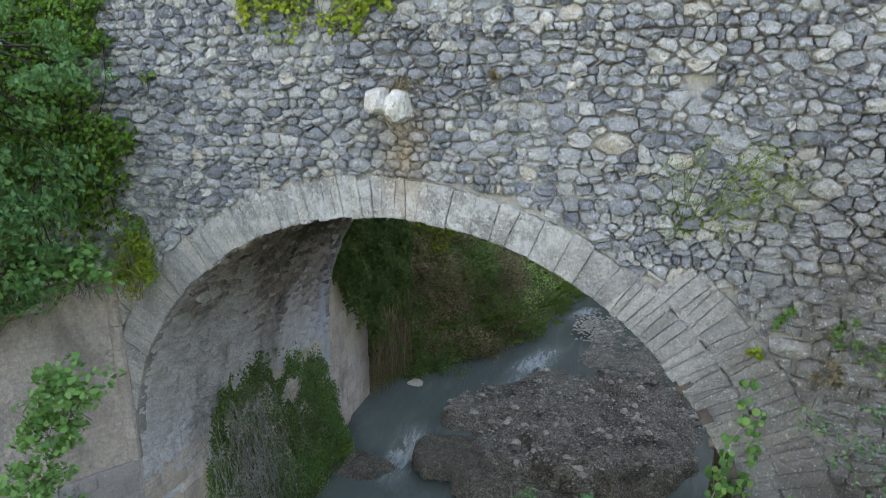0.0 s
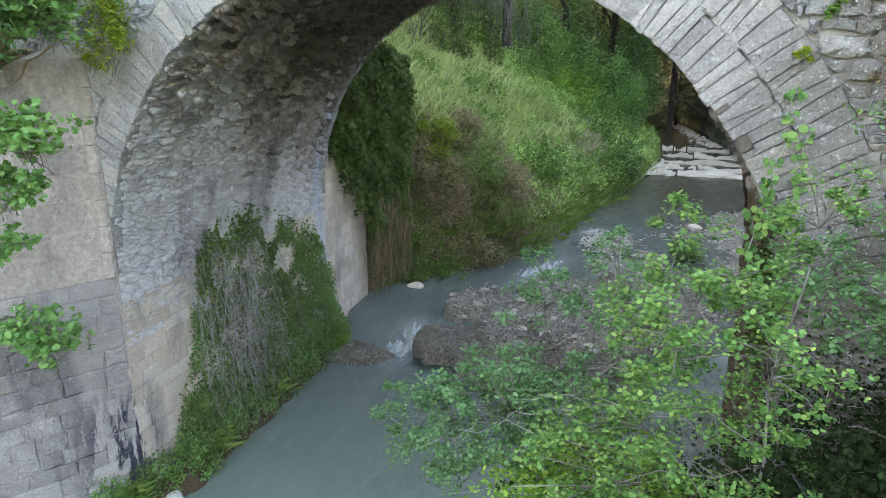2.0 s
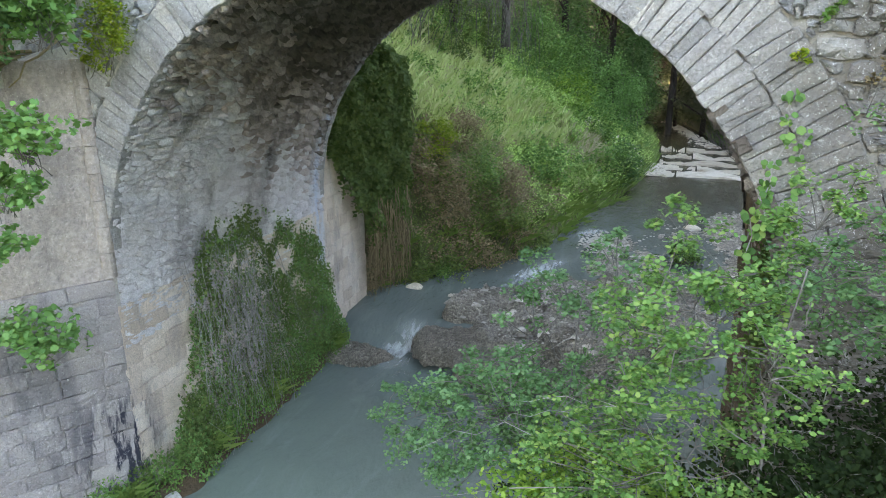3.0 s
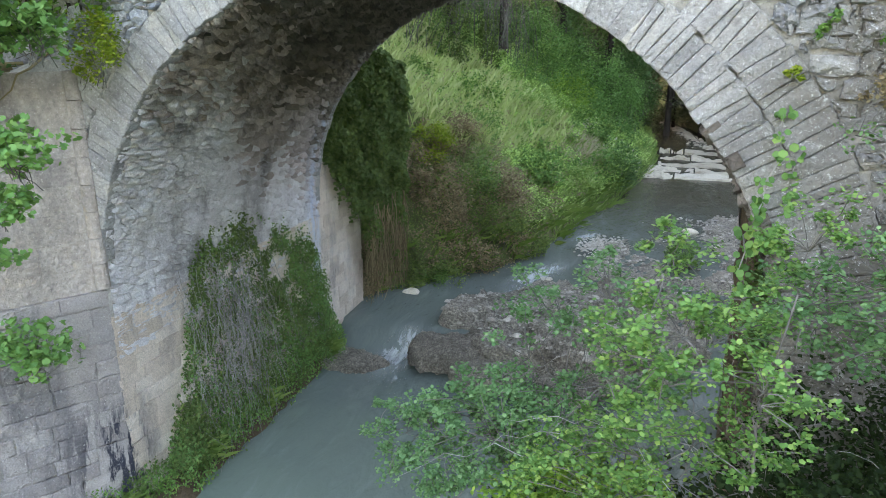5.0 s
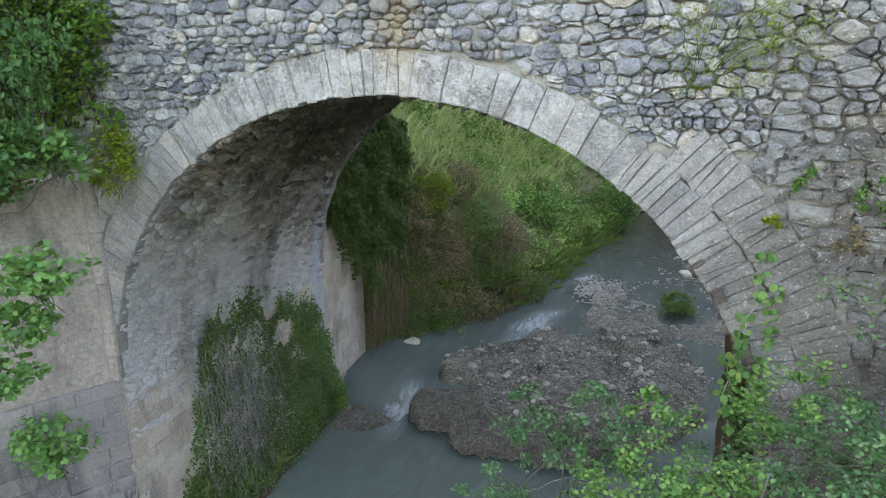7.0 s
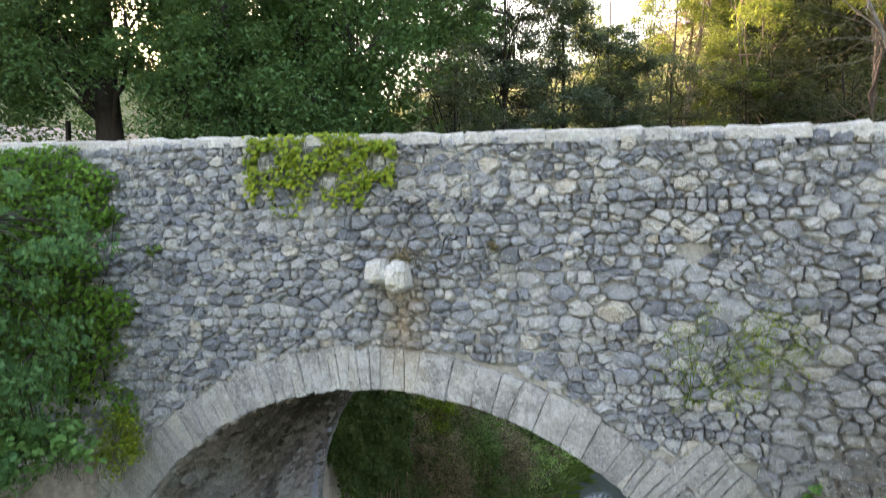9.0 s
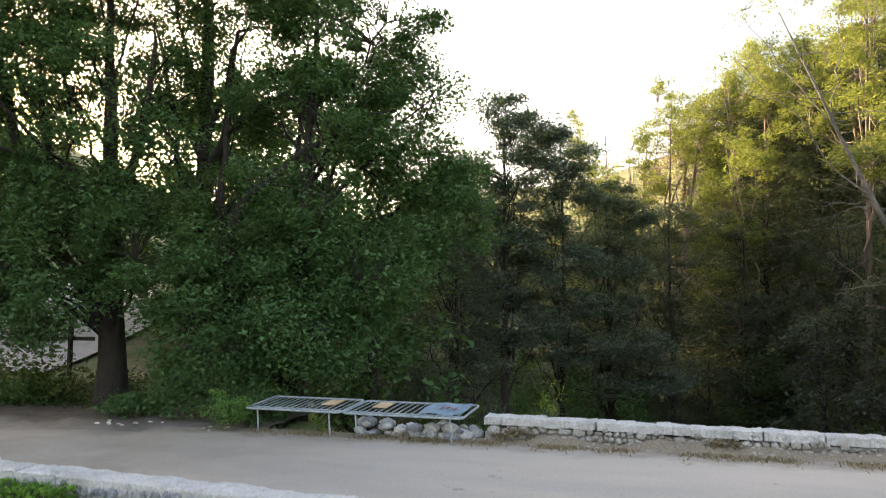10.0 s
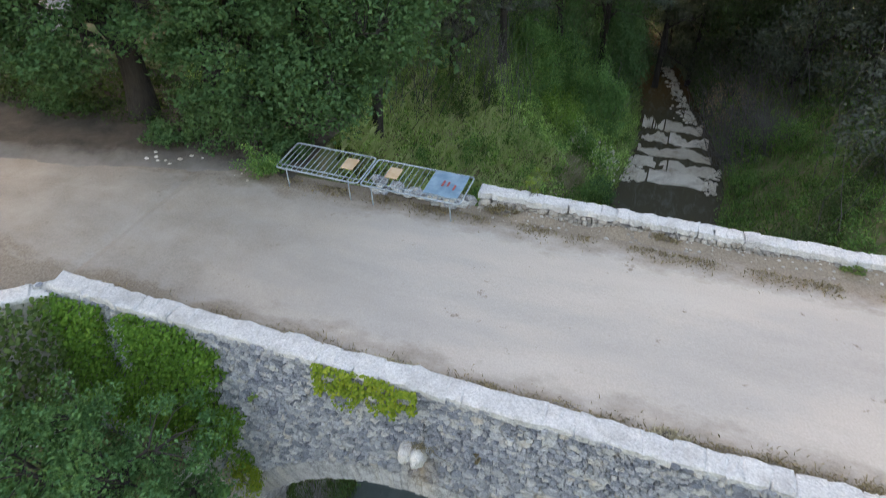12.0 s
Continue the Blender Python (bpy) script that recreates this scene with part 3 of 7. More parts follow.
def leaf_mesh(name, C, size, mat, r, aspect=0.7, shape=DIAMOND, up=0.5, hang=0.3, face=None):
    """Leaves at the places C, each a small blade of its own; up: how far they face the sky; hang: how far they point down."""
    C = np.asarray(C, dtype=float)
    n = len(C)
    N = r.normal(0, 1, (n, 3))
    N /= np.linalg.norm(N, axis=1, keepdims=True)
    N[:, 2] = np.abs(N[:, 2]) + up
    if face is not None:
        N += np.asarray(face)
    N /= np.linalg.norm(N, axis=1, keepdims=True)
    D = r.normal(0, 1, (n, 3))
    D[:, 2] -= hang * 2
    D -= N * (D * N).sum(axis=1, keepdims=True)
    D /= np.linalg.norm(D, axis=1, keepdims=True) + 1e-9
    S = np.cross(N, D)
    L = (size * r.uniform(0.6, 1.35, n))[:, None]
    V = np.stack([C + S * L * aspect * a + D * L * b + N * L * (0.12 * abs(a)) for a, b in shape], axis=1)
    k = len(shape)
    return mesh_from(name, V.reshape(-1, 3), np.arange(n * k).reshape(n, k), mat)


def blade_mesh(name, C, height, width, mat, r, lean=0.5, push=None):
    """Grass blades that rise from the places C and bend over."""
    C = np.asarray(C, dtype=float)
    n = len(C)
    a = r.uniform(0, 2 * math.pi, n)
    S = np.c_[np.cos(a), np.sin(a), np.zeros(n)]
    b = r.uniform(0, 2 * math.pi, n)
    out = np.c_[np.cos(b), np.sin(b), np.zeros(n)] * r.uniform(0.1, lean, n)[:, None]
    if push is not None:
        out += np.asarray(push)
    H = (height * r.uniform(0.5, 1.3, n))[:, None]
    Z = np.array([0, 0, 1.0])
    w = width * H / height
    V = np.stack([C - S * w, C + S * w, C + (Z * 0.6 + out * 0.4) * H + S * w * 0.7, C + (Z * 0.9 + out) * H - S * w * 0.1], axis=1)
    return mesh_from(name, V.reshape(-1, 3), np.arange(n * 4).reshape(n, 4), mat)


def cloud(centres, radii, per, r, shell=0.5):
    """Places scattered round clump centres, thicker towards each clump's skin."""
    C = np.repeat(np.asarray(centres, dtype=float), per, axis=0)
    R = np.repeat(np.asarray(radii, dtype=float).reshape(len(centres), -1), per, axis=0)
    d = r.normal(0, 1, C.shape)
    d /= np.linalg.norm(d, axis=1, keepdims=True)
    return C + d * R * (r.random((len(C), 1)) ** shell) * (1 if R.shape[1] == 3 else 1)


def limb(heap, a, b, r0, r1, r, sag=0.15, n=6, sides=5):
    """A crooked branch from a to b."""
    a, b = np.asarray(a, float), np.asarray(b, float)
    L = np.linalg.norm(b - a)
    t = np.linspace(0, 1, n)[:, None]
    mid = (a + b) / 2 + np.array([0, 0, sag * L]) + r.normal(0, 0.07 * L, 3)
    P = (1 - t) ** 2 * a + 2 * t * (1 - t) * mid + t * t * b
    P[1:-1] += r.normal(0, 0.025 * L, (n - 2, 3))
    tube(heap, P, np.linspace(r0, r1, n), sides)
    return P


def tree(name, label, base, top, r0, lobes, per_lobe, per_clump, leaf, mat, seed, category="tree", clump=0.75, flat=0.7, aspect=0.7, bend=0.3, group="", up=0.5, hang=0.3, shape=DIAMOND, bare=0, woodmat=None, sag=0.1, wide=1.0, spread=0.06, boughs=(), few=16):
    """Trunk, limbs to every clump, and leaves round the clumps. lobes: (centre, radii) masses of the crown."""
    r = np.random.default_rng(seed)
    base, top = np.asarray(base, float), np.asarray(top, float)
    t = thing(name, label, category, group, at=tuple(base))
    wood = Heap()
    n = 10
    s = np.linspace(0, 1, n)[:, None]
    P = base + (top - base) * s
    P[1:] += np.cumsum(r.normal(0, bend * 0.12, (n - 1, 3)) * [1, 1, 0.2], axis=0)
    tube(wood, P, np.linspace(r0, r0 * 0.18, n) + r0 * 0.35 * np.exp(-np.arange(n) * 1.6), 9)
    for r1, pts in boughs:
        # heavy boughs, each along its own bends
        Q = np.asarray(pts, float)
        u = np.linspace(0, len(Q) - 1, 4 * len(Q))
        Q = np.stack([np.interp(u, np.arange(len(Q)), Q[:, i]) for i in range(3)], axis=1)
        Q[1:] += np.cumsum(r.normal(0, 0.035, (len(Q) - 1, 3)), axis=0)
        tube(wood, Q, np.linspace(r1, r1 * 0.35, len(Q)), 7)
        for p in Q[5::2]:
            limb(wood, p, p + r.normal(0, 1, 3) * [1.0, 0.7, 0.6] + [0, 0, 0.5], r1 * 0.3, 0.01, r, 0.1, 6, 4)
    cl, rad = [], []
    H = top[2] - base[2]
    at = lambda f: np.array([np.interp(f, s[:, 0], P[:, i]) for i in range(3)])
    for c, R, *thin in lobes:
        c, R = np.asarray(c, float), np.asarray(R, float)
        k = max(3, int(per_lobe * (R[0] * R[1] * R[2]) ** 0.5 * (thin[0] if thin else 1.0)))
        d = r.normal(0, 1, (k, 3))
        d /= np.linalg.norm(d, axis=1, keepdims=True)
        q = c + d * R * (0.35 + 0.65 * r.random((k, 1)) ** 0.5)
        cl.append(q)
        rad.append(np.c_[np.full(k, 1.0), np.full(k, 1.0), np.full(k, flat)] * clump * r.uniform(0.5, 1.3, (k, 1)))
        # a few main limbs into the mass, and short branches from them
        spine = []
        for _ in range(1 + k // few):
            e = c + r.normal(0, 0.4, 3) * R
            f = min(0.92, max(0.15, (e[2] - base[2]) / H * 0.72 - 0.06 + r.normal(0, spread)))
            spine.append(limb(wood, at(f), e, (r0 * (1 - f) * 0.5 + 0.012) * wide, 0.015 * wide, r, sag, 8)[3:])
        spine = np.concatenate(spine)
        for p in q:
            a = spine[int(((spine - p) ** 2).sum(axis=1).argmin())]
            limb(wood, a, p, 0.022 * wide, 0.005, r, sag, 4, 3)
    cl, rad = np.concatenate(cl), np.concatenate(rad)
    for _ in range(bare):
        f = r.uniform(0.25, 0.9)
        a = at(f)
        q = a + r.normal(0, 1, 3) * [1.3, 1.3, 0.5] * H * 0.1
        limb(wood, a, q, 0.03 * wide, 0.005, r, -0.05)
    me = wood.mesh("trunk", woodmat or M_BARK)
    me.transform(Matrix.Translation(-base))
    part_of("trunk", me, t)
    me = leaf_mesh("crown", cloud(cl, rad, per_clump, r), leaf, mat, r, aspect, shape, up, hang)
    me.transform(Matrix.Translation(-base))
    part_of("crown", me, t)
    return t

# ---- ground and river ----
FACE, BACK = 7.27, 13.45          # the bridge's two faces
CX, CZ, RI, RE, RO = -3.1, 3.64, 4.3, 4.78, 5.27   # the arch: centre, soffit, first ring, second ring
WING = np.array([-7.42, 7.27]), np.array([-0.533, -0.846])  # corner and run of the flared wing wall
LEFT_Y = [-40, 0, 5.7, 7.0, 8.0, 11, 15.4, 16.6, 17.6, 18.5, 19.7, 22, 25.5, 28, 34, 38.5, 44, 52, 60, 75, 200]
LEFT_X = [-9, -9, -8.3, -7.5, -7.2, -7.35, -7.45, -7.1, -6.4, -5.5, -4.3, -3.3, -2.8, -2.0, -1.0, -0.8, -1.3, -2.4, -6, -16, -120]
RIGHT_Y = [-40, 3, 6.5, 7.5, 14, 19, 25, 30, 34, 38, 44, 52, 60, 75, 200]
RIGHT_X = [-1, -1, 0.8, 1.3, 1.4, 1.6, 2.2, 3.0, 3.4, 2.9, 1.4, -0.6, -3.5, -12, -112]


def sstep(a, b, x):
    t = np.clip((x - a) / (b - a), 0, 1)
    return t * t * (3 - 2 * t)


def wavy(x, y, s, k=0.0):
    return np.sin(x * s + 1.3 * np.sin(y * s * 0.7 + k)) * np.cos(y * s * 0.9 + 1.1 * np.sin(x * s * 0.6 + k))


def ground_z(x, y):
    """Height of the ground."""
    x, y = np.asarray(x, float), np.asarray(y, float)
    dl, dr = np.interp(y, LEFT_Y, LEFT_X) - x, x - np.interp(y, RIGHT_Y, RIGHT_X)
    bed = -0.55 * sstep(0, 0.8, np.minimum(-dl, -dr))
    steep = 1 + 1.0 * (1 - sstep(17, 24, y))
    lump = 0.25 * wavy(x, y, 0.9) + 0.12 * wavy(x, y, 2.3, 2)
    zl = 0.9 * sstep(0, 0.5, dl) + 0.74 * steep * np.maximum(dl - 0.2, 0) + lump * sstep(0.5, 2, dl)
    cap = 10.45 + 0.10 * np.maximum(dl - 22, 0) + 0.3 * sstep(6, 12, dl)
    zl = np.where(zl > cap - 1.5, cap - 1.5 * np.exp(-np.maximum(zl - cap + 1.5, 0) / 1.5), zl)
    zl = np.where((y > 2) & (y < 17.4) & (x < -9.5), np.minimum(zl, 10.25), zl)
    # left of the wing wall, before the bridge
    q = np.stack([x - WING[0][0], y - WING[0][1]], axis=-1)
    run, off = q @ WING[1], q @ np.array([-0.846, 0.533])
    zw = (6.85 - 0.45 * np.maximum(run, 0) + 0.5 * np.maximum(off - 0.6, 0)) * sstep(0.15, 0.5, off)
    zw = np.maximum(np.minimum(zw, 10.3), 0.3 * sstep(0, 0.8, dl))
    zl = np.where(y < 7.3, zw, zl)
    # inside the abutments
    zin = 10.3 * sstep(0.5, 1.2, dl)
    zl = np.where((y >= 7.3) & (y < 15.6) & (x > -9.5), zin, zl)
    zr = 0.6 * sstep(0, 0.6, dr) + (0.85 + 0.5 * sstep(40, 55, y)) * np.maximum(dr - 0.4, 0) + lump * sstep(0.5, 2, dr)
    zr = np.where(zr > 12, 12 + 8 * (1 - np.exp(-(zr - 12) / 20)), zr)
    front = 0.5 * sstep(0, 0.7, dr) + 0.85 * np.maximum(dr - 0.5, 0)
    front = np.minimum(front, 4.2 + 0.4 * np.maximum(dr - 5, 0))
    zr = np.where(y < 7.3, front, zr)
    zr = np.where((y >= 7.3) & (y < 13.4), 10.2 * sstep(0.8, 1.8, dr), zr)
    z = np.where(dl > 0, zl, np.where(dr > 0, zr, bed))
    far = np.hypot(x, y - 30)
    z = z + sstep(38, 60, y) * sstep(0.5, 7, dr) * 15
    z = z + sstep(70, 170, far) * 10
    # the rise beyond the oaks
    z = z + 2.9 * sstep(17.5, 29, y) * sstep(14.5, 21, -x) * (1 - sstep(45, 70, y))
    # hills added in the west to block the sun and keep the valley in shade
    crest = 45 - 3.5 * sstep(66, 84, y) - 4.0 * sstep(92, 106, y)
    shade_hill = crest * np.exp(-((x + 100) / 34) ** 2) * sstep(-90, -20, y) * (1 - sstep(150, 210, y))
    z = np.where(shade_hill > 8, np.maximum(z, shade_hill), z)
    return z


def spaced(stops):
    """Grid lines: (from, to, step) runs."""
    return np.concatenate([np.arange(a, b, s) for a, b, s in stops] + [[stops[-1][1]]])


gx = spaced([(-420, -60, 20), (-60, -20, 2), (-20, 12, 0.3), (12, 40, 1.2), (40, 60, 5), (60, 420, 20)])
gy = spaced([(-400, -40, 20), (-40, -4, 2), (-4, 30, 0.3), (30, 60, 0.6), (60, 100, 3), (100, 520, 20)])
X, Y = np.meshgrid(gx, gy)
idx = np.arange(X.size).reshape(X.shape)
quads = np.stack([idx[:-1, :-1], idx[:-1, 1:], idx[1:, 1:], idx[1:, :-1]], axis=-1).reshape(-1, 4)
ground = new("ground", mesh_from("ground", np.c_[X.ravel(), Y.ravel(), ground_z(X, Y).ravel()], quads, M_EARTH, True))
tagged(ground, "earth and grass banks that slope steeply to the river", "ground", kind="structure")

wx, wy = spaced([(-30, -9, 3), (-9, 5, 0.25)]), spaced([(-40, 0, 4), (0, 24, 0.25), (24, 60, 0.8), (60, 90, 5)])
X, Y = np.meshgrid(wx, wy)
fall = 0.45 * sstep(13.6, 14.6, Y) + 0.15 * sstep(19, 21, Y) + 0.25 * sstep(36, 43, Y)
Z = fall - 0.45 + 0.012 * wavy(X, Y, 3.1) + 0.02 * wavy(X, Y, 4.3, 1) * sstep(12.5, 14, Y) * (1 - sstep(15, 22, Y))
idx = np.arange(X.size).reshape(X.shape)
quads = np.stack([idx[:-1, :-1], idx[:-1, 1:], idx[1:, 1:], idx[1:, :-1]], axis=-1).reshape(-1, 4)
water = new("water", mesh_from("water", np.c_[X.ravel(), Y.ravel(), Z.ravel() + 0.42], quads, M_WATER, True))
tagged(water, "milky grey-green river flowing under the bridge", "river", kind="structure")

# ---- the bridge ----
bridge = thing("bridge", "old grey limestone rubble bridge with one round arch over a river", "bridge", kind="structure")


def par_top(x):
    return 10.86 - 0.017 * (np.asarray(x) + 6.0)


def far_top(x):
    return 10.9 - 0.018 * x


def far_line(x):
    """Outer edge of the far parapet, which splays a little from the near one."""
    return 13.83 + 0.035 * x


# core: masonry between the faces, open under the arch
bm = bmesh.new()
CORE0, CORE1, RC = FACE + 0.06, BACK - 0.06, RI + 0.05
prof = [(-11.2, -1.0), (-11.2, 10.3), (9.5, 10.3), (9.5, -1.0), (CX + RC, -1.0)]
prof += [(CX + RC * math.cos(a), CZ + RC * math.sin(a)) for a in np.linspace(0, math.pi, 49)] + [(CX - RC, -1.0)]
fr = [bm.verts.new((x, CORE0, z)) for x, z in prof]
bk = [bm.verts.new((x, CORE1, z)) for x, z in prof]
for i in range(len(prof)):
    j = (i + 1) % len(prof)
    bm.faces.new((fr[i], fr[j], bk[j], bk[i]))
for ring in (fr, bk):
    es = [bm.edges.get((ring[i], ring[(i + 1) % len(ring)])) for i in range(len(ring))]
    bmesh.ops.triangle_fill(bm, use_beauty=True, edges=es)
bmesh.ops.recalc_face_normals(bm, faces=bm.faces)
part("masonry_core", bm, M_MORTAR, bridge)

spandrel = part("spandrel_wall", bmesh.new(), M_RUBBLE, bridge, "rubble limestone facing in lime mortar")
# a thin, uneven mortar bed behind the facing stones: flush in places, washed out in others
mx, mz = np.arange(-11.2, 8.0, 0.085), np.arange(0.0, 10.8, 0.085)
X, Z = np.meshgrid(mx, mz)
rm = np.random.default_rng(8)
wash = 0.42 + 0.38 * wavy(X, Z, 1.3, 1) + 0.3 * wavy(X, Z, 3.1, 2) + 0.25 * rm.normal(0, 1, X.shape)
Y = FACE + 0.05 - 0.06 * np.clip(wash, 0, 1.0) + 0.026 * sstep(-1.6, 0.4, X) * sstep(7.2, 8.2, Z)
keep = (Z < 10.75 - 0.017 * (X + 6)) & (np.hypot(X - CX, Z - CZ) > RE - 0.2) & ~((Z < CZ) & (X < CX + RE - 0.2)) & ~((X < -7.6) & (Z < 6.3))
idx = np.arange(X.size).reshape(X.shape)
quads = np.stack([idx[:-1, :-1], idx[:-1, 1:], idx[1:, 1:], idx[1:, :-1]], axis=-1).reshape(-1, 4)
quads = quads[keep.ravel()[quads].all(axis=1)]
part_of("mortar_bed", mesh_from("mortar_bed", np.c_[X.ravel(), Y.ravel(), Z.ravel()], quads, M_MORTAR, True), spandrel, "pale lime mortar")


def ring_out(x, z):
    """Outer radius of the arch rings in this direction."""
    a = math.degrees(math.atan2(z - CZ, x - CX))
    return RO + 0.02 if (a < 50 or a > 137) else RE + 0.015


def fit_outside(poly):
    """Push an outline off the arch rings."""
    p = poly.copy()
    for k in range(len(p)):
        d = np.hypot(p[k, 0] - CX, p[k, 1] - CZ)
        R = ring_out(*p[k])
        if d < R:
            p[k] = [CX + (p[k, 0] - CX) * R / d, CZ + (p[k, 1] - CZ) * R / d]
    p[:, 1] = np.minimum(p[:, 1], par_top(p[:, 0]) - 0.05)
    return p


r = np.random.default_rng(21)
facing = random_rubble([(-11.3, -1.7, 5.6, 9.5, (0.065, 0.145), (1.0, 2.0)), (-1.7, 0.7, 5.6, 9.5, (0.07, 0.15), (1.1, 2.0)),
                        (-11.3, 5.9, 9.5, 11.1, (0.055, 0.12), (1.1, 2.1)), (0.7, 5.9, 7.3, 9.5, (0.07, 0.14), (1.5, 2.7))], r)
facing = [p for p in facing if p[:, 0].mean() < 0.68 or p[:, 1].mean() > 7.52] + coursed(0.68, 5.6, 0.3, 7.5, (0.11, 0.22), (1.0, 2.5), r)
rest = Heap()
singles = 0
FACING_STONES = []
for p in facing:
    c = p.mean(axis=0)
    if (c[0] < -7.5 and c[1] < 6.6) or c[0] < -11 or c[1] > par_top(c[0]) - 0.08 or np.hypot(c[0] - CX, c[1] - CZ) < ring_out(*c) or (c[1] < CZ and c[0] < CX + RO):
        continue
    if -0.16 < c[0] - 0.14 < 0.1 and -0.13 < c[1] - 9.56 < 0.1:
        continue  # the hole left by a fallen stone
    q = fit_outside(soften(p + r.normal(0, 0.006, p.shape), 9 if r.random() < 0.6 else 7, 0.2))
    if area(q) < 0.0018:
        continue
    size = math.sqrt(area(q))
    flush = 0.4 + 0.6 * r.random() if c[1] < 10.1 else 0.35 * r.random()
    face = 0.018 + 0.075 * flush * r.random()
    lip = 0.11 * size + 0.004
    if c[0] > 0.9 and c[1] < 7.7:
        face, lip = 0.012 + 0.02 * r.random(), 0.016
    v, f = pillow(q, 0.001 + 0.006 * r.random(), -0.09, face * 0.4, face, lip, 0.012 + 0.012 * r.normal(), r, 0.014, 0.06)
    v = np.c_[v[:, 0], FACE - v[:, 2], v[:, 1]]
    f = [g[::-1] for g in f]
    if -5.6 < c[0] < 0.1 and 8.2 < c[1] < 10.3 and singles < 300:
        o = np.array([c[0], FACE, c[1]])
        FACING_STONES.append((v - o, f, o))
        singles += 1
    else:
        rest.add(v, f)
part_of("facing_stones", rest.mesh("facing_stones", M_RUBBLE, False), spandrel, "blue-grey rubble stones")["kind"] = "stuff"

# arch rings
arch_ring = part("arch_ring", bmesh.new(), M_VOUSSOIR, bridge, "cut grey voussoirs")
VOUSSOIRS = []


def lay_ring(R0, R1, a0, a1, wlo, whi, y, side, r, depth=0.16, clip=None, gap=0.0016):
    """Voussoirs from angle a0 to a1 (degrees) on the face at y; side -1 faces the front."""
    a, skew = math.radians(a0), 0.0
    while a < math.radians(a1):
        w = r.uniform(wlo, whi)
        b = min(a + w / R0, math.radians(a1) + 0.01)
        prev, skew = skew, r.normal(0, 0.005)
        rr1 = R1 + r.normal(0, 0.02)
        rr0 = R0 - abs(r.normal(0, 0.014))
        pts = [(rr0, a), (rr0 - 0.006, (a + b) / 2), (rr0, b), ((rr0 + rr1) / 2, b + skew / 2), (rr1, b + skew), (rr1 + 0.01, (a + b) / 2), (rr1, a + prev), ((rr0 + rr1) / 2, a + prev / 2)]
        p = np.array([(CX + R * math.cos(t), CZ + R * math.sin(t)) for R, t in pts])
        if clip is not None:
            p[:, 0] = np.maximum(p[:, 0], clip)
        if area(p) > 0.008:
            out = 0.035 + r.normal(0, 0.009)
            v, f = pillow(p, gap, -depth, out - 0.012 - 2 * gap, out, 0.01 + gap, 0.003, r, 0.005, 0.01, 0.02)
            v = np.c_[v[:, 0], y + side * v[:, 2], v[:, 1]]
            if side < 0:
                f = [g[::-1] for g in f]
            o = np.array([p[:, 0].mean(), y, p[:, 1].mean()])
            VOUSSOIRS.append((v - o, f, o))
        a = b


r = np.random.default_rng(5)
lay_ring(RI, RE, -2, 54, 0.08, 0.15, FACE, -1, r, gap=0.0032)
lay_ring(RI, RE, 54, 84, 0.16, 0.32, FACE, -1, r)
lay_ring(RI, RE, 84, 137, 0.1, 0.17, FACE, -1, r)
lay_ring(RI, RE, 137, 182, 0.11, 0.17, FACE, -1, r, clip=-7.42, gap=0.003)
lay_ring(RE + 0.014, RO, -3, 51, 0.09, 0.19, FACE, -1, r, gap=0.0032)
lay_ring(RE + 0.035, RO + 0.1, 137, 165, 0.12, 0.17, FACE, -1, r, clip=-7.42, gap=0.003)
lay_ring(RI, RE, 0, 180, 0.2, 0.3, BACK, 1, r)

# vault: rough stones lining the barrel, laid in courses along it
r = np.random.default_rng(9)
vault = Heap()
ARC = RI * math.pi


def on_vault(v):
    """From (along, arc height, depth) to the barrel; the arc runs up the left wall from the water."""
    s = v[:, 1]
    wall = 4.0
    a = math.pi - np.clip((s - wall) / RI, 0, None)
    R = RI + 0.03 - v[:, 2]
    over = np.maximum(s - wall - ARC, 0)
    a = np.maximum(a, 0)
    x = np.where(s < wall, CX - R, CX + R * np.cos(a))
    z = np.where(s < wall, CZ - wall + s, CZ + R * np.sin(a) - over)
    return np.c_[x, FACE + 0.1 + v[:, 0], z]


upper_vault, mid_vault = Heap(), Heap()
for p in rubble(-0.1, 6.0, 3.2, 4.0 + ARC * 0.62, (0.045, 0.1), (0.16, 0.5), r, 0.06, None, 2.8, 0.25):
    c = p.mean(axis=0)
    if not (-0.12 < c[0] < 6.0):
        continue
    p[:, 0] = np.clip(p[:, 0], -0.09 + 0.05 * r.random(), 6.05)
    q = soften(p, 8)
    if area(q) < 0.0018:
        continue
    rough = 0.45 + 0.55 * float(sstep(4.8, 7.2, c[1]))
    # darker upwards and inwards: browner stone, with the vault's shade put into colour
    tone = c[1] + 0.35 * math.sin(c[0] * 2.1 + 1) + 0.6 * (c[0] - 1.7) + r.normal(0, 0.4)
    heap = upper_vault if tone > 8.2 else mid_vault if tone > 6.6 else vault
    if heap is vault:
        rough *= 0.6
    v, f = pillow(q, 0.0, -0.1, 0.012 + 0.03 * r.random() * rough, 0.02 + 0.07 * r.random() * rough, 0.014, 0.004, r, 0.014 * rough + 0.003, 0.05)
    # each slab leans out at its lower edge
    n = len(q)
    v[n:, 2] -= (v[n:, 1] - c[1]) * (0.25 + 0.35 * rough)
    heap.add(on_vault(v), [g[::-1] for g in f])
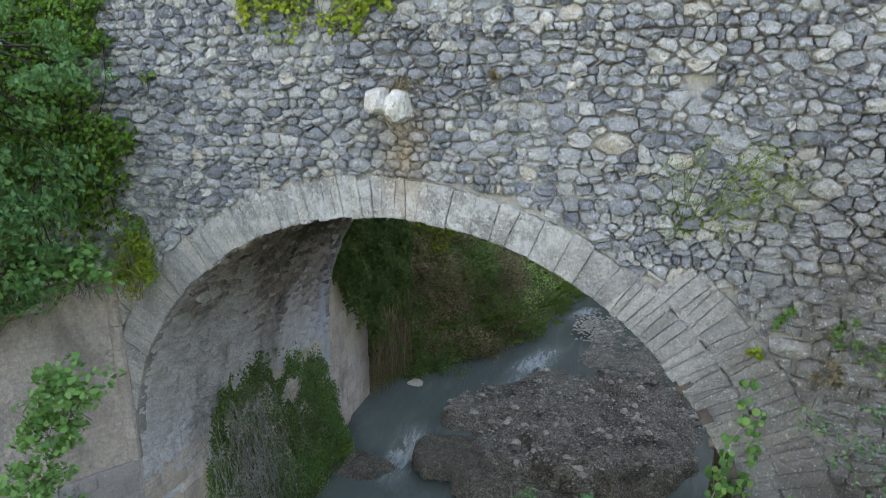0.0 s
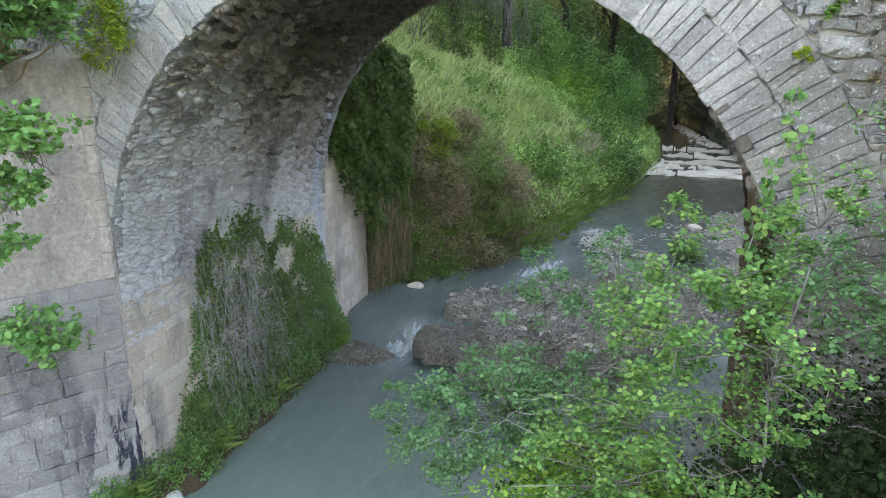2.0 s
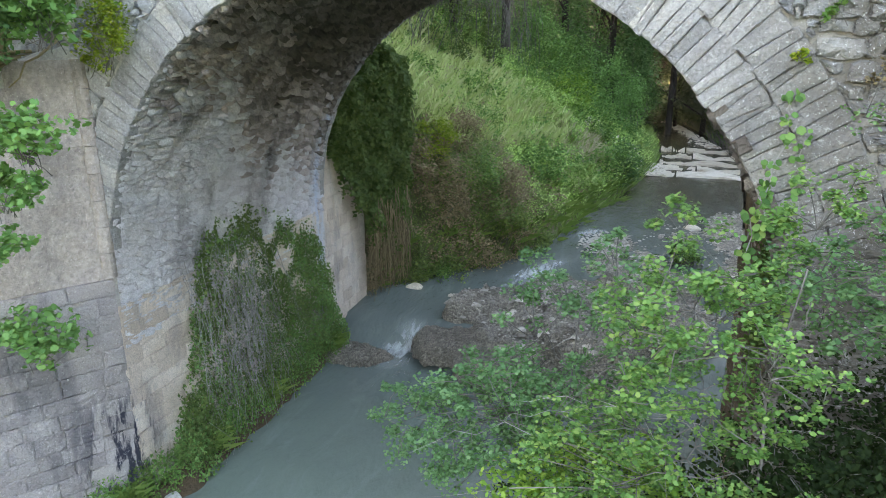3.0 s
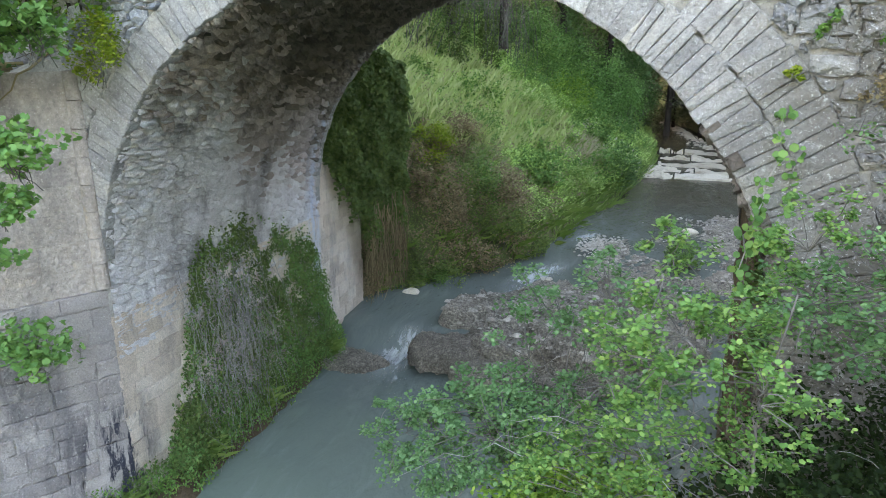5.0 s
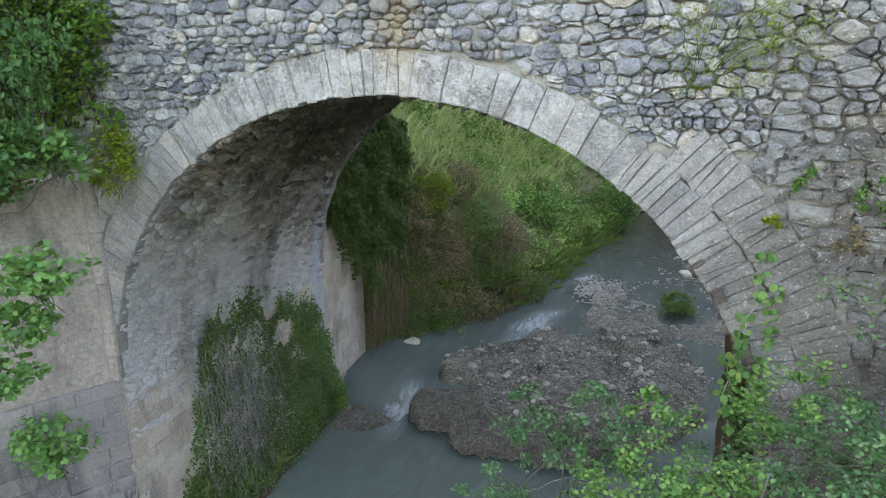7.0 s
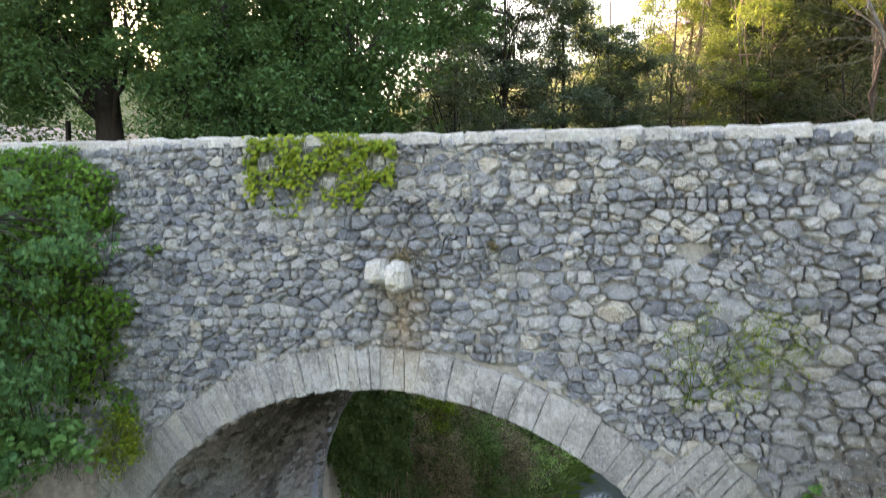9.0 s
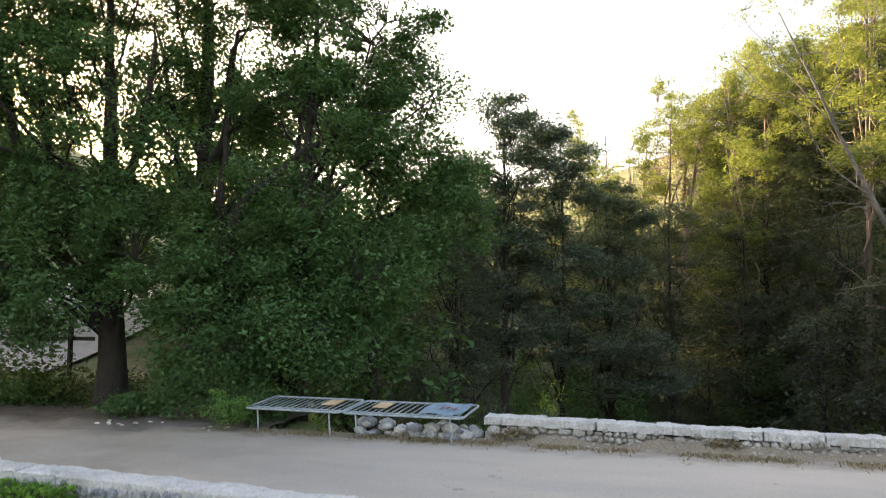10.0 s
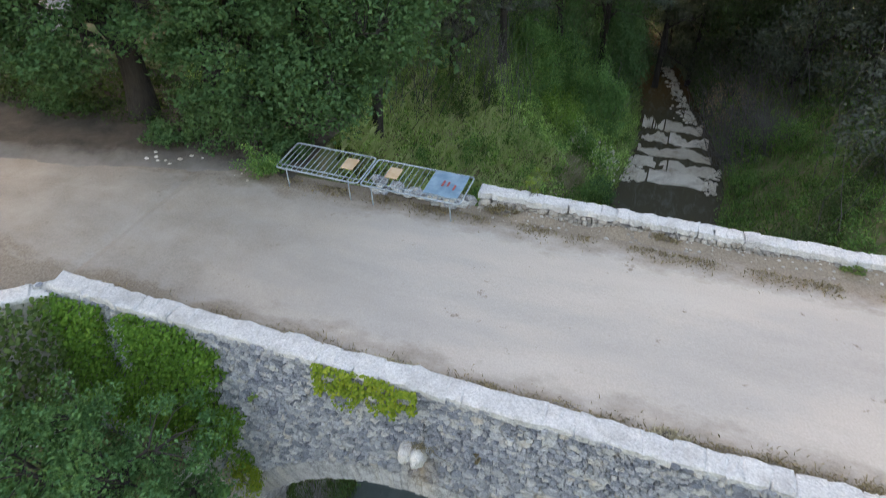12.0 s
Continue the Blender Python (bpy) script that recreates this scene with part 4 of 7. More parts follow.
# the right-hand flank, with ragged edges; its dark stone stands in for shade
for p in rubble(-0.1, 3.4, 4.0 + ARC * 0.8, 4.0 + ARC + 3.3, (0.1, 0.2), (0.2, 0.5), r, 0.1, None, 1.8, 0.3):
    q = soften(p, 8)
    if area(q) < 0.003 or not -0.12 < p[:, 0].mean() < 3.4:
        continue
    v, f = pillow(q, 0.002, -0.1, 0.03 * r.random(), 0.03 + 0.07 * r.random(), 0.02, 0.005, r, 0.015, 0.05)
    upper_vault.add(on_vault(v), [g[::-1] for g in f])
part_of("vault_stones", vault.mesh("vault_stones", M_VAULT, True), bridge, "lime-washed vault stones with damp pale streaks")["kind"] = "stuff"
part_of("vault_stones", mid_vault.mesh("vault_stones", M_VAULTGREY, True), bridge, "damp grey-brown flaky stones of the vault, toned also for its shade")["kind"] = "stuff"
part_of("vault_stones", upper_vault.mesh("vault_stones", M_VAULTBROWN, False), bridge, "bare brown flaky stones of the vault, darkened also for its shade")["kind"] = "stuff"


def ashlar(u0, u1, v0, v1, hs, ws, r, drop=0.0):
    """Coursed blocks as outlines."""
    out = []
    v = v0
    while v < v1 - 0.05:
        h = min(r.uniform(*hs), v1 - v)
        u = u0 - r.uniform(0, ws[0])
        while u < u1:
            w = r.uniform(*ws)
            a, b = max(u, u0), min(u + w, u1)
            if b - a > 0.06 and r.random() >= drop:
                m = (a + b) / 2
                out.append(np.array([(a, v), (m, v), (b, v), (b, v + h / 2), (b, v + h), (m, v + h), (a, v + h), (a, v + h / 2)]))
            u += w
        v += h
    return out


def block_parts(outlines, place, name, mat, parent, r, proud=0.02, lip=0.02, back=-0.1, var=0.008, gap=0.005, fall=0.012):
    """One object a block; place maps (u, v, depth) to the world."""
    for p in outlines:
        out = proud + r.normal(0, var)
        v, f = pillow(p, gap, back, out - fall, out, lip, 0.5 * fall, r, 0.25 * fall, 0.0, fall)
        w = place(v)
        o = w.mean(axis=0)
        part_of(name, mesh_from(name, w - o, f, mat), parent, at=o)


# lower pier course under the vault, left side
pier = part("pier_lining", bmesh.new(), M_ASHLAR, bridge, "pale ashlar at the pier foot")


def on_pier(v):
    return np.c_[CX - RI - 0.02 + v[:, 2], FACE - 0.05 + v[:, 0], v[:, 1]]


# flared wing wall before the bridge
wing = thing("wing_wall", "flared ashlar wing wall, grey upper courses over stained blocks", "wall", kind="structure")


def on_wing(v):
    out = v[:, 2]
    return np.c_[WING[0][0] + WING[1][0] * v[:, 0] + 0.846 * out, WING[0][1] + WING[1][1] * v[:, 0] - 0.533 * out, v[:, 1]]


bm = bmesh.new()
LEN = 9.0
prof = [(-0.05, -1), (LEN, -1), (LEN, 3.0), (-0.05, 7.0)]
lo = [bm.verts.new(tuple(on_wing(np.array([[u, z, -0.015]]))[0])) for u, z in prof]
hi = [bm.verts.new(tuple(on_wing(np.array([[u, z, -0.6]]))[0])) for u, z in prof]
bm.faces.new(lo), bm.faces.new(hi[::-1])
for i in range(4):
    j = (i + 1) % 4
    bm.faces.new((lo[i], hi[i], hi[j], lo[j]))
bmesh.ops.recalc_face_normals(bm, faces=bm.faces)
part("wall_core", bm, M_MORTAR, wing)

# far wing wall beyond the bridge
far_wing = thing("far_wing_wall", "pale ashlar wing wall beyond the bridge, hung with ivy", "wall", kind="structure")
bm = bmesh.new()
box(bm, -8.3, -7.47, BACK, 15.6, -1, 6.6)
part("wall_core", bm, M_MORTAR, far_wing)

# parapets, coping and deck
bm = bmesh.new()
n = 60
rows = []
for i in range(n + 1):
    x = -11.5 + 22 * i / n
    e = 0.02 * math.sin(x * 7.1)
    sink = 0.2 * float(sstep(-10.7, -11.5, x))
    rows.append([bm.verts.new((x, y, z - sink)) for y, z in ((far_line(x) - 0.3, 10.5), (10.3, 10.56), (8.2 + e, 10.5), (7.72, 10.5), (7.72, 10.2), (far_line(x) - 0.3, 10.2))])
for a, b in zip(rows, rows[1:]):
    for k in range(6):
        bm.faces.new((a[k], a[(k + 1) % 6], b[(k + 1) % 6], b[k]))
bm.faces.new(rows[0]), bm.faces.new(rows[-1][::-1])
bmesh.ops.recalc_face_normals(bm, faces=bm.faces)
me = bpy.data.meshes.new("road")
bm.to_mesh(me)
bm.free()
me.materials.append(M_ROAD)
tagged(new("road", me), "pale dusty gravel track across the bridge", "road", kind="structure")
# the track going on over the left bank
bm = bmesh.new()
strip = []
for i in range(40):
    x = -10.4 - i * 0.8
    lo_y, hi_y = (7.75 if i == 0 else 7.5 - 0.62 * (i - 1)), max(12.95 - 0.2 * i, 7.5 - 0.62 * (i - 1) + 3.6)
    strip.append([bm.verts.new((x, y, 10.5 + 0.35 * (i / 40) - (0.16 if i == 0 else 0.02 if i == 1 else 0.0) + (0.06 if 1 < k < 4 else -0.12 if k in (0, 5) else 0.0))) for k, y in enumerate(np.linspace(lo_y, hi_y, 6))])
for a, b in zip(strip, strip[1:]):
    for k in range(5):
        bm.faces.new((a[k + 1], a[k], b[k], b[k + 1]))
bmesh.ops.recalc_face_normals(bm, faces=bm.faces)
me = bpy.data.meshes.new("road_left")
bm.to_mesh(me)
bm.free()
me.materials.append(M_ROAD)
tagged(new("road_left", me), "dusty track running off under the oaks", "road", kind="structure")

near_parapet = part("near_parapet", bmesh.new(), M_COPING, bridge, "pale worn coping of the low parapet")
far_parapet = part("far_parapet", bmesh.new(), M_RUBBLE, bridge, "low rubble parapet with pale coping")
bm = bmesh.new()
box(bm, -3.75, 9.4, -0.33, -0.02, 10.2, 10.66)
for v in bm.verts:
    v.co.y += far_line(v.co.x)
part("parapet_core", bm, M_MORTAR, far_parapet)
bm = bmesh.new()
box(bm, -10.9, 9.4, FACE + 0.04, FACE + 0.42, 10.2, 10.62)
part("parapet_core", bm, M_MORTAR, near_parapet)

# leaf litter along the track's far verge, under the oaks
X, Y = np.meshgrid(np.linspace(-40, -8.5, 170), np.linspace(8.5, 17.5, 70))
Z = 10.5 + 0.011 * np.maximum(-11.2 - X, 0) - 0.14 + 0.2 * sstep(12.2, 13.3, Y + 0.25 * np.maximum(-11.5 - X, 0) + 0.35 * wavy(X, X, 1.1) + 0.2 * wavy(X, Y, 2.7)) + 0.03 * wavy(X, Y, 3.1) + 0.015 * wavy(X, Y, 9.1, 2) - 0.3 * sstep(16.3, 17.5, Y)
Z = np.where(Y > 12.6, np.maximum(Z, ground_z(X, Y) + 0.05), Z)
Z = np.where((X > -11.3) & (Y < 12.6), 10.3, Z)
idx = np.arange(X.size).reshape(X.shape)
quads = np.stack([idx[:-1, :-1], idx[:-1, 1:], idx[1:, 1:], idx[1:, :-1]], axis=-1).reshape(-1, 4)
tagged(new("verge", mesh_from("verge", np.c_[X.ravel(), Y.ravel(), Z.ravel()], quads, M_DIRT, True)), "brown leaf litter beside the track", "verge", kind="structure")
bm = bmesh.new()
corner = on_wing(np.array([[0.04, 0, 0.03]]))[0]
for k in range(9):
    z0 = 3.78 + 0.37 * k
    if z0 + 0.36 > 7.0:
        break
    r0 = bmesh.ops.create_cone(bm, cap_ends=True, segments=12, radius1=0.1, radius2=0.1, depth=0.36, matrix=Matrix.Translation((corner[0], corner[1], z0 + 0.18)))
part("quoin", bm, M_DRESSED, wing, "rounded pale quoin at the corner")

# parapet splaying out past the end of the bridge
splay = thing("splay_wall", "low ivy-grown wall splaying out from the bridge end", "wall", kind="structure")
bm = bmesh.new()
SPLAY0, SPLAY1, th = Vector((-10.5, 7.3, 0)), Vector((-15.5, 3.2, 0)), Vector((0.28, -0.34, 0))
lo = [bm.verts.new((*q.xy, z)) for z in (5.5, 10.72) for q in (SPLAY0, SPLAY1, SPLAY1 - th, SPLAY0 - th)]
for f in ((0, 1, 2, 3), (4, 5, 6, 7), (0, 1, 5, 4), (1, 2, 6, 5), (2, 3, 7, 6), (3, 0, 4, 7)):
    bm.faces.new([lo[i] for i in f])
bmesh.ops.recalc_face_normals(bm, faces=bm.faces)
part("wall_core", bm, M_MORTAR, splay)

# brown mud caked on the springing of the vault
Y, Z = np.meshgrid(np.linspace(7.42, 13.0, 46), np.linspace(0.0, 5.9, 50))
inner = np.where(Z < CZ, CX + RI, CX + np.sqrt(np.maximum(RI ** 2 - (Z - CZ) ** 2, 0)))
X = inner + 0.03 - 0.13 * np.exp(-((Y - 9.6) / 1.3) ** 2) * (1 - sstep(4.6, 5.8, Z)) * (0.8 + 0.25 * wavy(Y, Z, 1.7)) - 0.05 * wavy(Y, Z, 4.1, 2) - 0.03 * wavy(Y, Z, 9.3, 1)
idx = np.arange(X.size).reshape(X.shape)
quads = np.stack([idx[:-1, :-1], idx[1:, :-1], idx[1:, 1:], idx[:-1, 1:]], axis=-1).reshape(-1, 4)
tagged(new("mud_crust", mesh_from("mud_crust", np.c_[X.ravel(), Y.ravel(), Z.ravel()], quads, M_MUD, True)), "brown mud caked on the springing of the arch", "mud", kind="structure")
# strip of earth along the pier foot
Y, U = np.meshgrid(np.linspace(5.8, 13.4, 110), np.linspace(0, 1, 8))
X = np.interp(Y, [5.8, 7.5, 9, 11, 13.4], [-7.9, -7.36, -7.4, -7.4, -7.4]) + U * (0.42 + 0.14 * wavy(Y, Y, 1.3) + 0.07 * wavy(Y, Y, 4.7, 1))
Z = 0.26 * (1 - U ** 2.2) + 0.07 * wavy(X * 3, Y, 3.3) * (1 - U) - 0.09 * U
idx = np.arange(X.size).reshape(X.shape)
quads = np.stack([idx[:-1, :-1], idx[1:, :-1], idx[1:, 1:], idx[:-1, 1:]], axis=-1).reshape(-1, 4)
tagged(new("earth_bank", mesh_from("earth_bank", np.c_[X.ravel(), Y.ravel(), Z.ravel()], quads[:, ::-1], M_MUD, True)), "narrow earthy bank along the pier foot", "bank", kind="structure")

# ---- trees ----
r = np.random.default_rng(77)
OAK = "broad oak with dark green leaves beside the track"
GO = "oaks by the track"
# the lobe at x -19.5 is added, mostly out of view, to shade the track
tree("oak_tree", OAK, (-14.2, 14.7, 10.3), (-15.0, 14.9, 23), 0.36,
     [((-15.2, 14.8, 19.5), (4, 2.5, 4.5), 0.85), ((-16.5, 14.2, 15.2), (3, 2, 2.0)), ((-13.6, 15, 24), (3.0, 2.5, 2.5), 0.7), ((-17.4, 14.5, 21.5), (3, 2.5, 3.2), 1.3), ((-12.6, 14.2, 14.6), (1.8, 1.3, 1.6)), ((-18, 13.9, 14.0), (2.6, 1.4, 0.9), 0.5), ((-19.5, 11.8, 17), (3, 2.5, 2.5)), ((-20.5, 13, 21), (2.5, 2.5, 3)), ((-15.6, 12.9, 13.2), (1.8, 0.9, 1.0)), ((-18.5, 12, 14.8), (2.2, 1.2, 0.9), 0.6)],
     22, 250, 0.125, M_OAK, 1, shape=SLIVER, aspect=0.8, group=GO, clump=0.75, bend=0.5, wide=0.6, few=60,
     boughs=[(0.27, [(-14.3, 14.7, 12.6), (-15.4, 14.6, 13.9), (-16.8, 14.5, 15.6), (-17.8, 14.5, 18.2), (-18.6, 14.4, 21)]), (0.2, [(-14.4, 14.8, 14.4), (-14.9, 14.6, 15.6), (-16.2, 14.5, 17.0), (-16.7, 14.5, 19.5)]), (0.16, [(-14.5, 14.8, 15.4), (-13.7, 14.8, 17.6), (-13.4, 14.8, 20.5)])])
tree("oak_tree", OAK, (-13.1, 16.7, 10.3), (-13.2, 17.0, 25), 0.3,
     [((-13.4, 17, 23.6), (3.2, 2.5, 2.8), 0.55), ((-11.6, 17.2, 19.2), (1.6, 2, 1.4), 0.35), ((-14.9, 16.8, 20), (1.2, 1.4, 1.2), 0.5), ((-10.7, 16.8, 21.6), (1.1, 1.2, 0.9), 0.8), ((-11.8, 17, 15), (2.2, 1.6, 2.2))], 23, 250, 0.125, M_OAK, 2, shape=SLIVER, aspect=0.8, group=GO, clump=0.7, wide=1.1, few=40,
     boughs=[(0.15, [(-13.15, 16.8, 16.6), (-12.3, 16.8, 18.2), (-12.0, 16.9, 21)]), (0.12, [(-13.15, 16.8, 17.4), (-14.3, 16.7, 19.2), (-14.8, 16.7, 21.5)]), (0.1, [(-12.3, 16.8, 18.2), (-10.8, 16.8, 19.0), (-9.6, 16.8, 19.3)])])
tree("oak_tree", OAK, (-9.7, 16.3, 9.6), (-9.2, 16.2, 21), 0.27,
     [((-9.3, 16.3, 17), (2.8, 2.2, 3.0), 0.88), ((-8.3, 16.8, 20.5), (2.4, 2, 2.2)), ((-7.5, 15.8, 14.2), (1.5, 1.3, 1.6)), ((-8.6, 14.8, 12.3), (1.8, 1.1, 1.2)),
      ((-10.8, 14.5, 13), (2, 1.3, 1.8)), ((-7.1, 17.6, 17.8), (1.5, 1.5, 2.3)), ((-6.2, 18.2, 15.6), (1.3, 1.3, 1.7)), ((-9, 16.6, 23.2), (2.6, 2, 2), 0.8)], 23, 250, 0.12, M_OAK, 3, shape=SLIVER, aspect=0.8, group=GO, clump=0.7, few=40,
     boughs=[(0.2, [(-9.7, 16.2, 11.0), (-10.9, 15.4, 13.2), (-10.9, 15.2, 15.0), (-10.2, 15.6, 16.2), (-9.2, 15.9, 17.0), (-8.2, 16.2, 17.6)]), (0.17, [(-9.7, 16.2, 10.8), (-11.4, 15.6, 13.0), (-11.6, 15.5, 16.0), (-11.4, 15.6, 19)])])
for k, (x, y, h) in enumerate([(-21, 27, 11), (-28, 22, 10), (-17, 31, 12), (-13, 26, 10), (-24, 38, 12), (-36, 30, 11), (-12, 40, 13), (-31, 44, 14), (-17.5, 22, 11), (-13.5, 22.5, 13), (-10.5, 22.5, 12)]):
    z = float(ground_z(x, y))
    tree("oak_tree", "oak in the wood behind the track", (x, y, z - 0.2), (x + 0.4, y, z + h), 0.22,
         [((x, y, z + h * 0.75), (3, 2.6, h * 0.28)), ((x + 0.5, y - 0.5, z + h * 0.42), (2.6, 2.2, h * 0.22))], 5, 100, 0.28, M_OAK, 20 + k, shape=SLIVER, aspect=0.8, group="oaks in the wood", clump=1.05)

GP = "dark pines upstream"
PINE = "dark pine with layered boughs in shade"
for k, (x, y, top) in enumerate([(-8.2, 33.2, 23.2), (-6.0, 36.8, 22.6), (-3.9, 39.8, 19.8), (-9.5, 29, 17), (-11.5, 35, 21), (-2.6, 45, 18), (-5.5, 48, 21), (-0.8, 46, 19.5), (3.4, 46, 18.5)]):
    z = float(ground_z(x, y))
    h = top - z
    lobes = [((x + r.normal(0, 0.5), y + r.normal(0, 0.3), z + h * f), (1.2 + 3.2 * (1 - f) ** 0.7, 1.2 + 2.8 * (1 - f) ** 0.7, 0.55 + h * 0.025)) for f in (0.97, 0.9, 0.81, 0.71, 0.6, 0.48, 0.36)]
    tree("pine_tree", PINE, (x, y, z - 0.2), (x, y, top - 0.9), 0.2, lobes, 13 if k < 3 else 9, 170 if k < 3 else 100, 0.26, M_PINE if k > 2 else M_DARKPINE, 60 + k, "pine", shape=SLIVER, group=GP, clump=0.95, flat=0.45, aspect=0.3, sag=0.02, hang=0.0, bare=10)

GR = "pines on the ridge"
for k, (x, y, top) in enumerate([(-5.8, 60, 30), (-2.8, 63, 29.5), (-0.7, 57.6, 31.2), (1.6, 61, 31), (3.9, 53, 30.2), (6, 50, 29.5), (6.5, 57, 33), (9.4, 47, 32), (9.4, 41.5, 31.5), (12, 51, 34), (12.5, 44, 31), (-9, 65, 28), (-13, 70, 27), (15, 47, 34), (3.0, 47, 24), (11, 37.5, 26), (-4.2, 57, 27), (1.2, 54, 27), (4.5, 60, 32), (8, 53, 31), (14, 40, 30), (17, 43, 34), (-7.5, 63, 29), (0.2, 64, 31.5), (10.5, 57, 34), (14.5, 54, 36)]):
    z = float(ground_z(x, y))
    h = max(8.0, top - z)
    lobes = [((x + r.normal(0, 1.1), y + r.normal(0, 0.8), top - h * f), (1.2 + 1.7 * f, 1.2 + 1.7 * f, 0.8 + h * 0.03)) for f in (0.04, 0.13, 0.22, 0.33, 0.46)]
    lean = r.normal(0, 1.2)
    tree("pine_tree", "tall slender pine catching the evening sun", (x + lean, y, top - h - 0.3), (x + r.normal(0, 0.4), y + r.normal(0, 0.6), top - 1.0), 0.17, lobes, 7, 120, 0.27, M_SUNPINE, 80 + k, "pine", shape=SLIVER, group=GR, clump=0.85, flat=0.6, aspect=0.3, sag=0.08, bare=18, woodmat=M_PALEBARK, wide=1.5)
for k, (x, y, h) in enumerate([(6.5, 40.5, 9), (9.5, 38, 9), (12.5, 34, 9), (4.6, 45.5, 8.5), (8.5, 44, 9), (14.5, 38.5, 9), (12, 42, 8), (2.8, 50, 8), (16, 33, 9), (-0.5, 50, 6), (1.2, 47, 9), (5.2, 49.5, 10), (8.5, 49, 11), (11.5, 47, 11), (4, 55, 9), (15, 45, 11)]):
    z = float(ground_z(x, y))
    tree("dark_tree", "dark evergreen tree on the shaded bank", (x, y, z - 0.3), (x, y, z + h), 0.16,
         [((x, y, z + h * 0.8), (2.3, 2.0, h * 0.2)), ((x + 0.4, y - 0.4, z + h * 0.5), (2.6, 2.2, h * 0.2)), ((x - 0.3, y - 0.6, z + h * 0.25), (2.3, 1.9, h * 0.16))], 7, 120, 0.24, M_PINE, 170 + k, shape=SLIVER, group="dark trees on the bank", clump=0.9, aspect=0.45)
tree("pine_tree", "half-bare leaning pine with thin grey limbs", (11.9, 36.6, 8.5), (4.9, 36, 27.2), 0.17,
     [((4.2, 35.5, 27.8), (2.2, 1.6, 1.5), 0.7), ((3.2, 36.0, 25.4), (1.4, 1.2, 0.9), 0.7), ((8.2, 36.5, 27), (2.0, 1.4, 1.4))], 7, 100, 0.18, M_SUNPINE, 130, "pine", shape=SLIVER, clump=0.7, aspect=0.3, bare=46, wide=0.9, woodmat=M_SCRUB)


def strew(n, x0, x1, y0, y1, keep, r):
    """Places on the ground within a stretch of the plan where keep(left, right) holds; left and right: metres from the water's edges."""
    x, y = r.uniform(x0, x1, n), r.uniform(y0, y1, n)
    dl, dr = np.interp(y, LEFT_Y, LEFT_X) - x, x - np.interp(y, RIGHT_Y, RIGHT_X)
    m = keep(dl, dr, x, y)
    x, y = x[m], y[m]
    return np.c_[x, y, ground_z(x, y)]


def stuff(name, label, category, me):
    return tagged(new(name, me), label, category, kind="stuff")


# undergrowth of the woods on both sides
r = np.random.default_rng(101)
c = strew(1300, 2, 28, 27, 66, lambda dl, dr, x, y: (dr > 1.6 + 2.4 * (y < 40)) & (dr < 20), r)
c = c + np.c_[np.zeros((len(c), 2)), r.uniform(0.2, 4.2, len(c))]
stuff("undergrowth", "dark tangled undergrowth under the pines", "undergrowth", leaf_mesh("undergrowth", cloud(c, np.full((len(c), 1), 1.15), 64, r), 0.24, M_PINE, r, 0.6, SLIVER))
c = strew(900, -6, 30, 44, 74, lambda dl, dr, x, y: (dr > 2) & (dr < 26), r)
c = c + np.c_[np.zeros((len(c), 2)), r.uniform(0.2, 3.0, len(c))]
stuff("undergrowth", "brown-green scrub under the ridge pines", "undergrowth", leaf_mesh("undergrowth", cloud(c, np.full((len(c), 1), 1.3), 50, r), 0.32, M_DRY, r, 0.6, SLIVER))
c = strew(1100, -34, -3, 22, 60, lambda dl, dr, x, y: (dl > 7.2 + 2.2 * (y < 30)) & (dl < 24), r)
c = c + np.c_[np.zeros((len(c), 2)), r.uniform(0.2, 3.2, len(c))]
stuff("undergrowth", "dark tangled undergrowth behind the grass slope", "undergrowth", leaf_mesh("undergrowth", cloud(c, np.full((len(c), 1), 1.0), 80, r), 0.2, M_OAK, r, 0.7, SLIVER))
c = strew(700, -8, 5, 44, 62, lambda dl, dr, x, y: (dl > 0.4) | (dr > 0.4), r)
c = c + np.c_[np.zeros((len(c), 2)), r.uniform(0.2, 3.5, len(c))]
stuff("undergrowth", "dark bushes closing over the stream", "undergrowth", leaf_mesh("undergrowth", cloud(c, np.full((len(c), 1), 0.9), 80, r), 0.2, M_PINE, r, 0.6, SLIVER))
c = strew(560, -8, 9, 45, 55, lambda dl, dr, x, y: (dl > 0.2) | (dr > 0.2), r)
c = c + np.c_[np.zeros((len(c), 2)), r.uniform(1.0, 8.0, len(c))]
stuff("undergrowth", "dark leafy boughs hanging low between the pines", "undergrowth", leaf_mesh("undergrowth", cloud(c, np.full((len(c), 1), 1.0), 60, r), 0.22, M_PINE, r, 0.6, SLIVER))
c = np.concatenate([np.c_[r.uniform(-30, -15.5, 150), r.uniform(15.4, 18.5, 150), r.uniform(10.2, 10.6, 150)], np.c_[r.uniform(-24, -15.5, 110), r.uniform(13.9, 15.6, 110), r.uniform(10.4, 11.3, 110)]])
stuff("undergrowth", "bushes under the oaks, coloured dark for the shade", "undergrowth", leaf_mesh("undergrowth", cloud(c, np.full((len(c), 1), 0.8), 60, r), 0.15, M_DARKLEAF, r, 0.6))
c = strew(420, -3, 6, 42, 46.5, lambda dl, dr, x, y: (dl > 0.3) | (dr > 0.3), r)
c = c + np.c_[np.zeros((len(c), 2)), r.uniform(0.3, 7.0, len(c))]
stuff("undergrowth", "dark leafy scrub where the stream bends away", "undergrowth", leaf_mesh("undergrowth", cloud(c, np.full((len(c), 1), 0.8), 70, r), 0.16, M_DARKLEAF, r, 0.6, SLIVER))
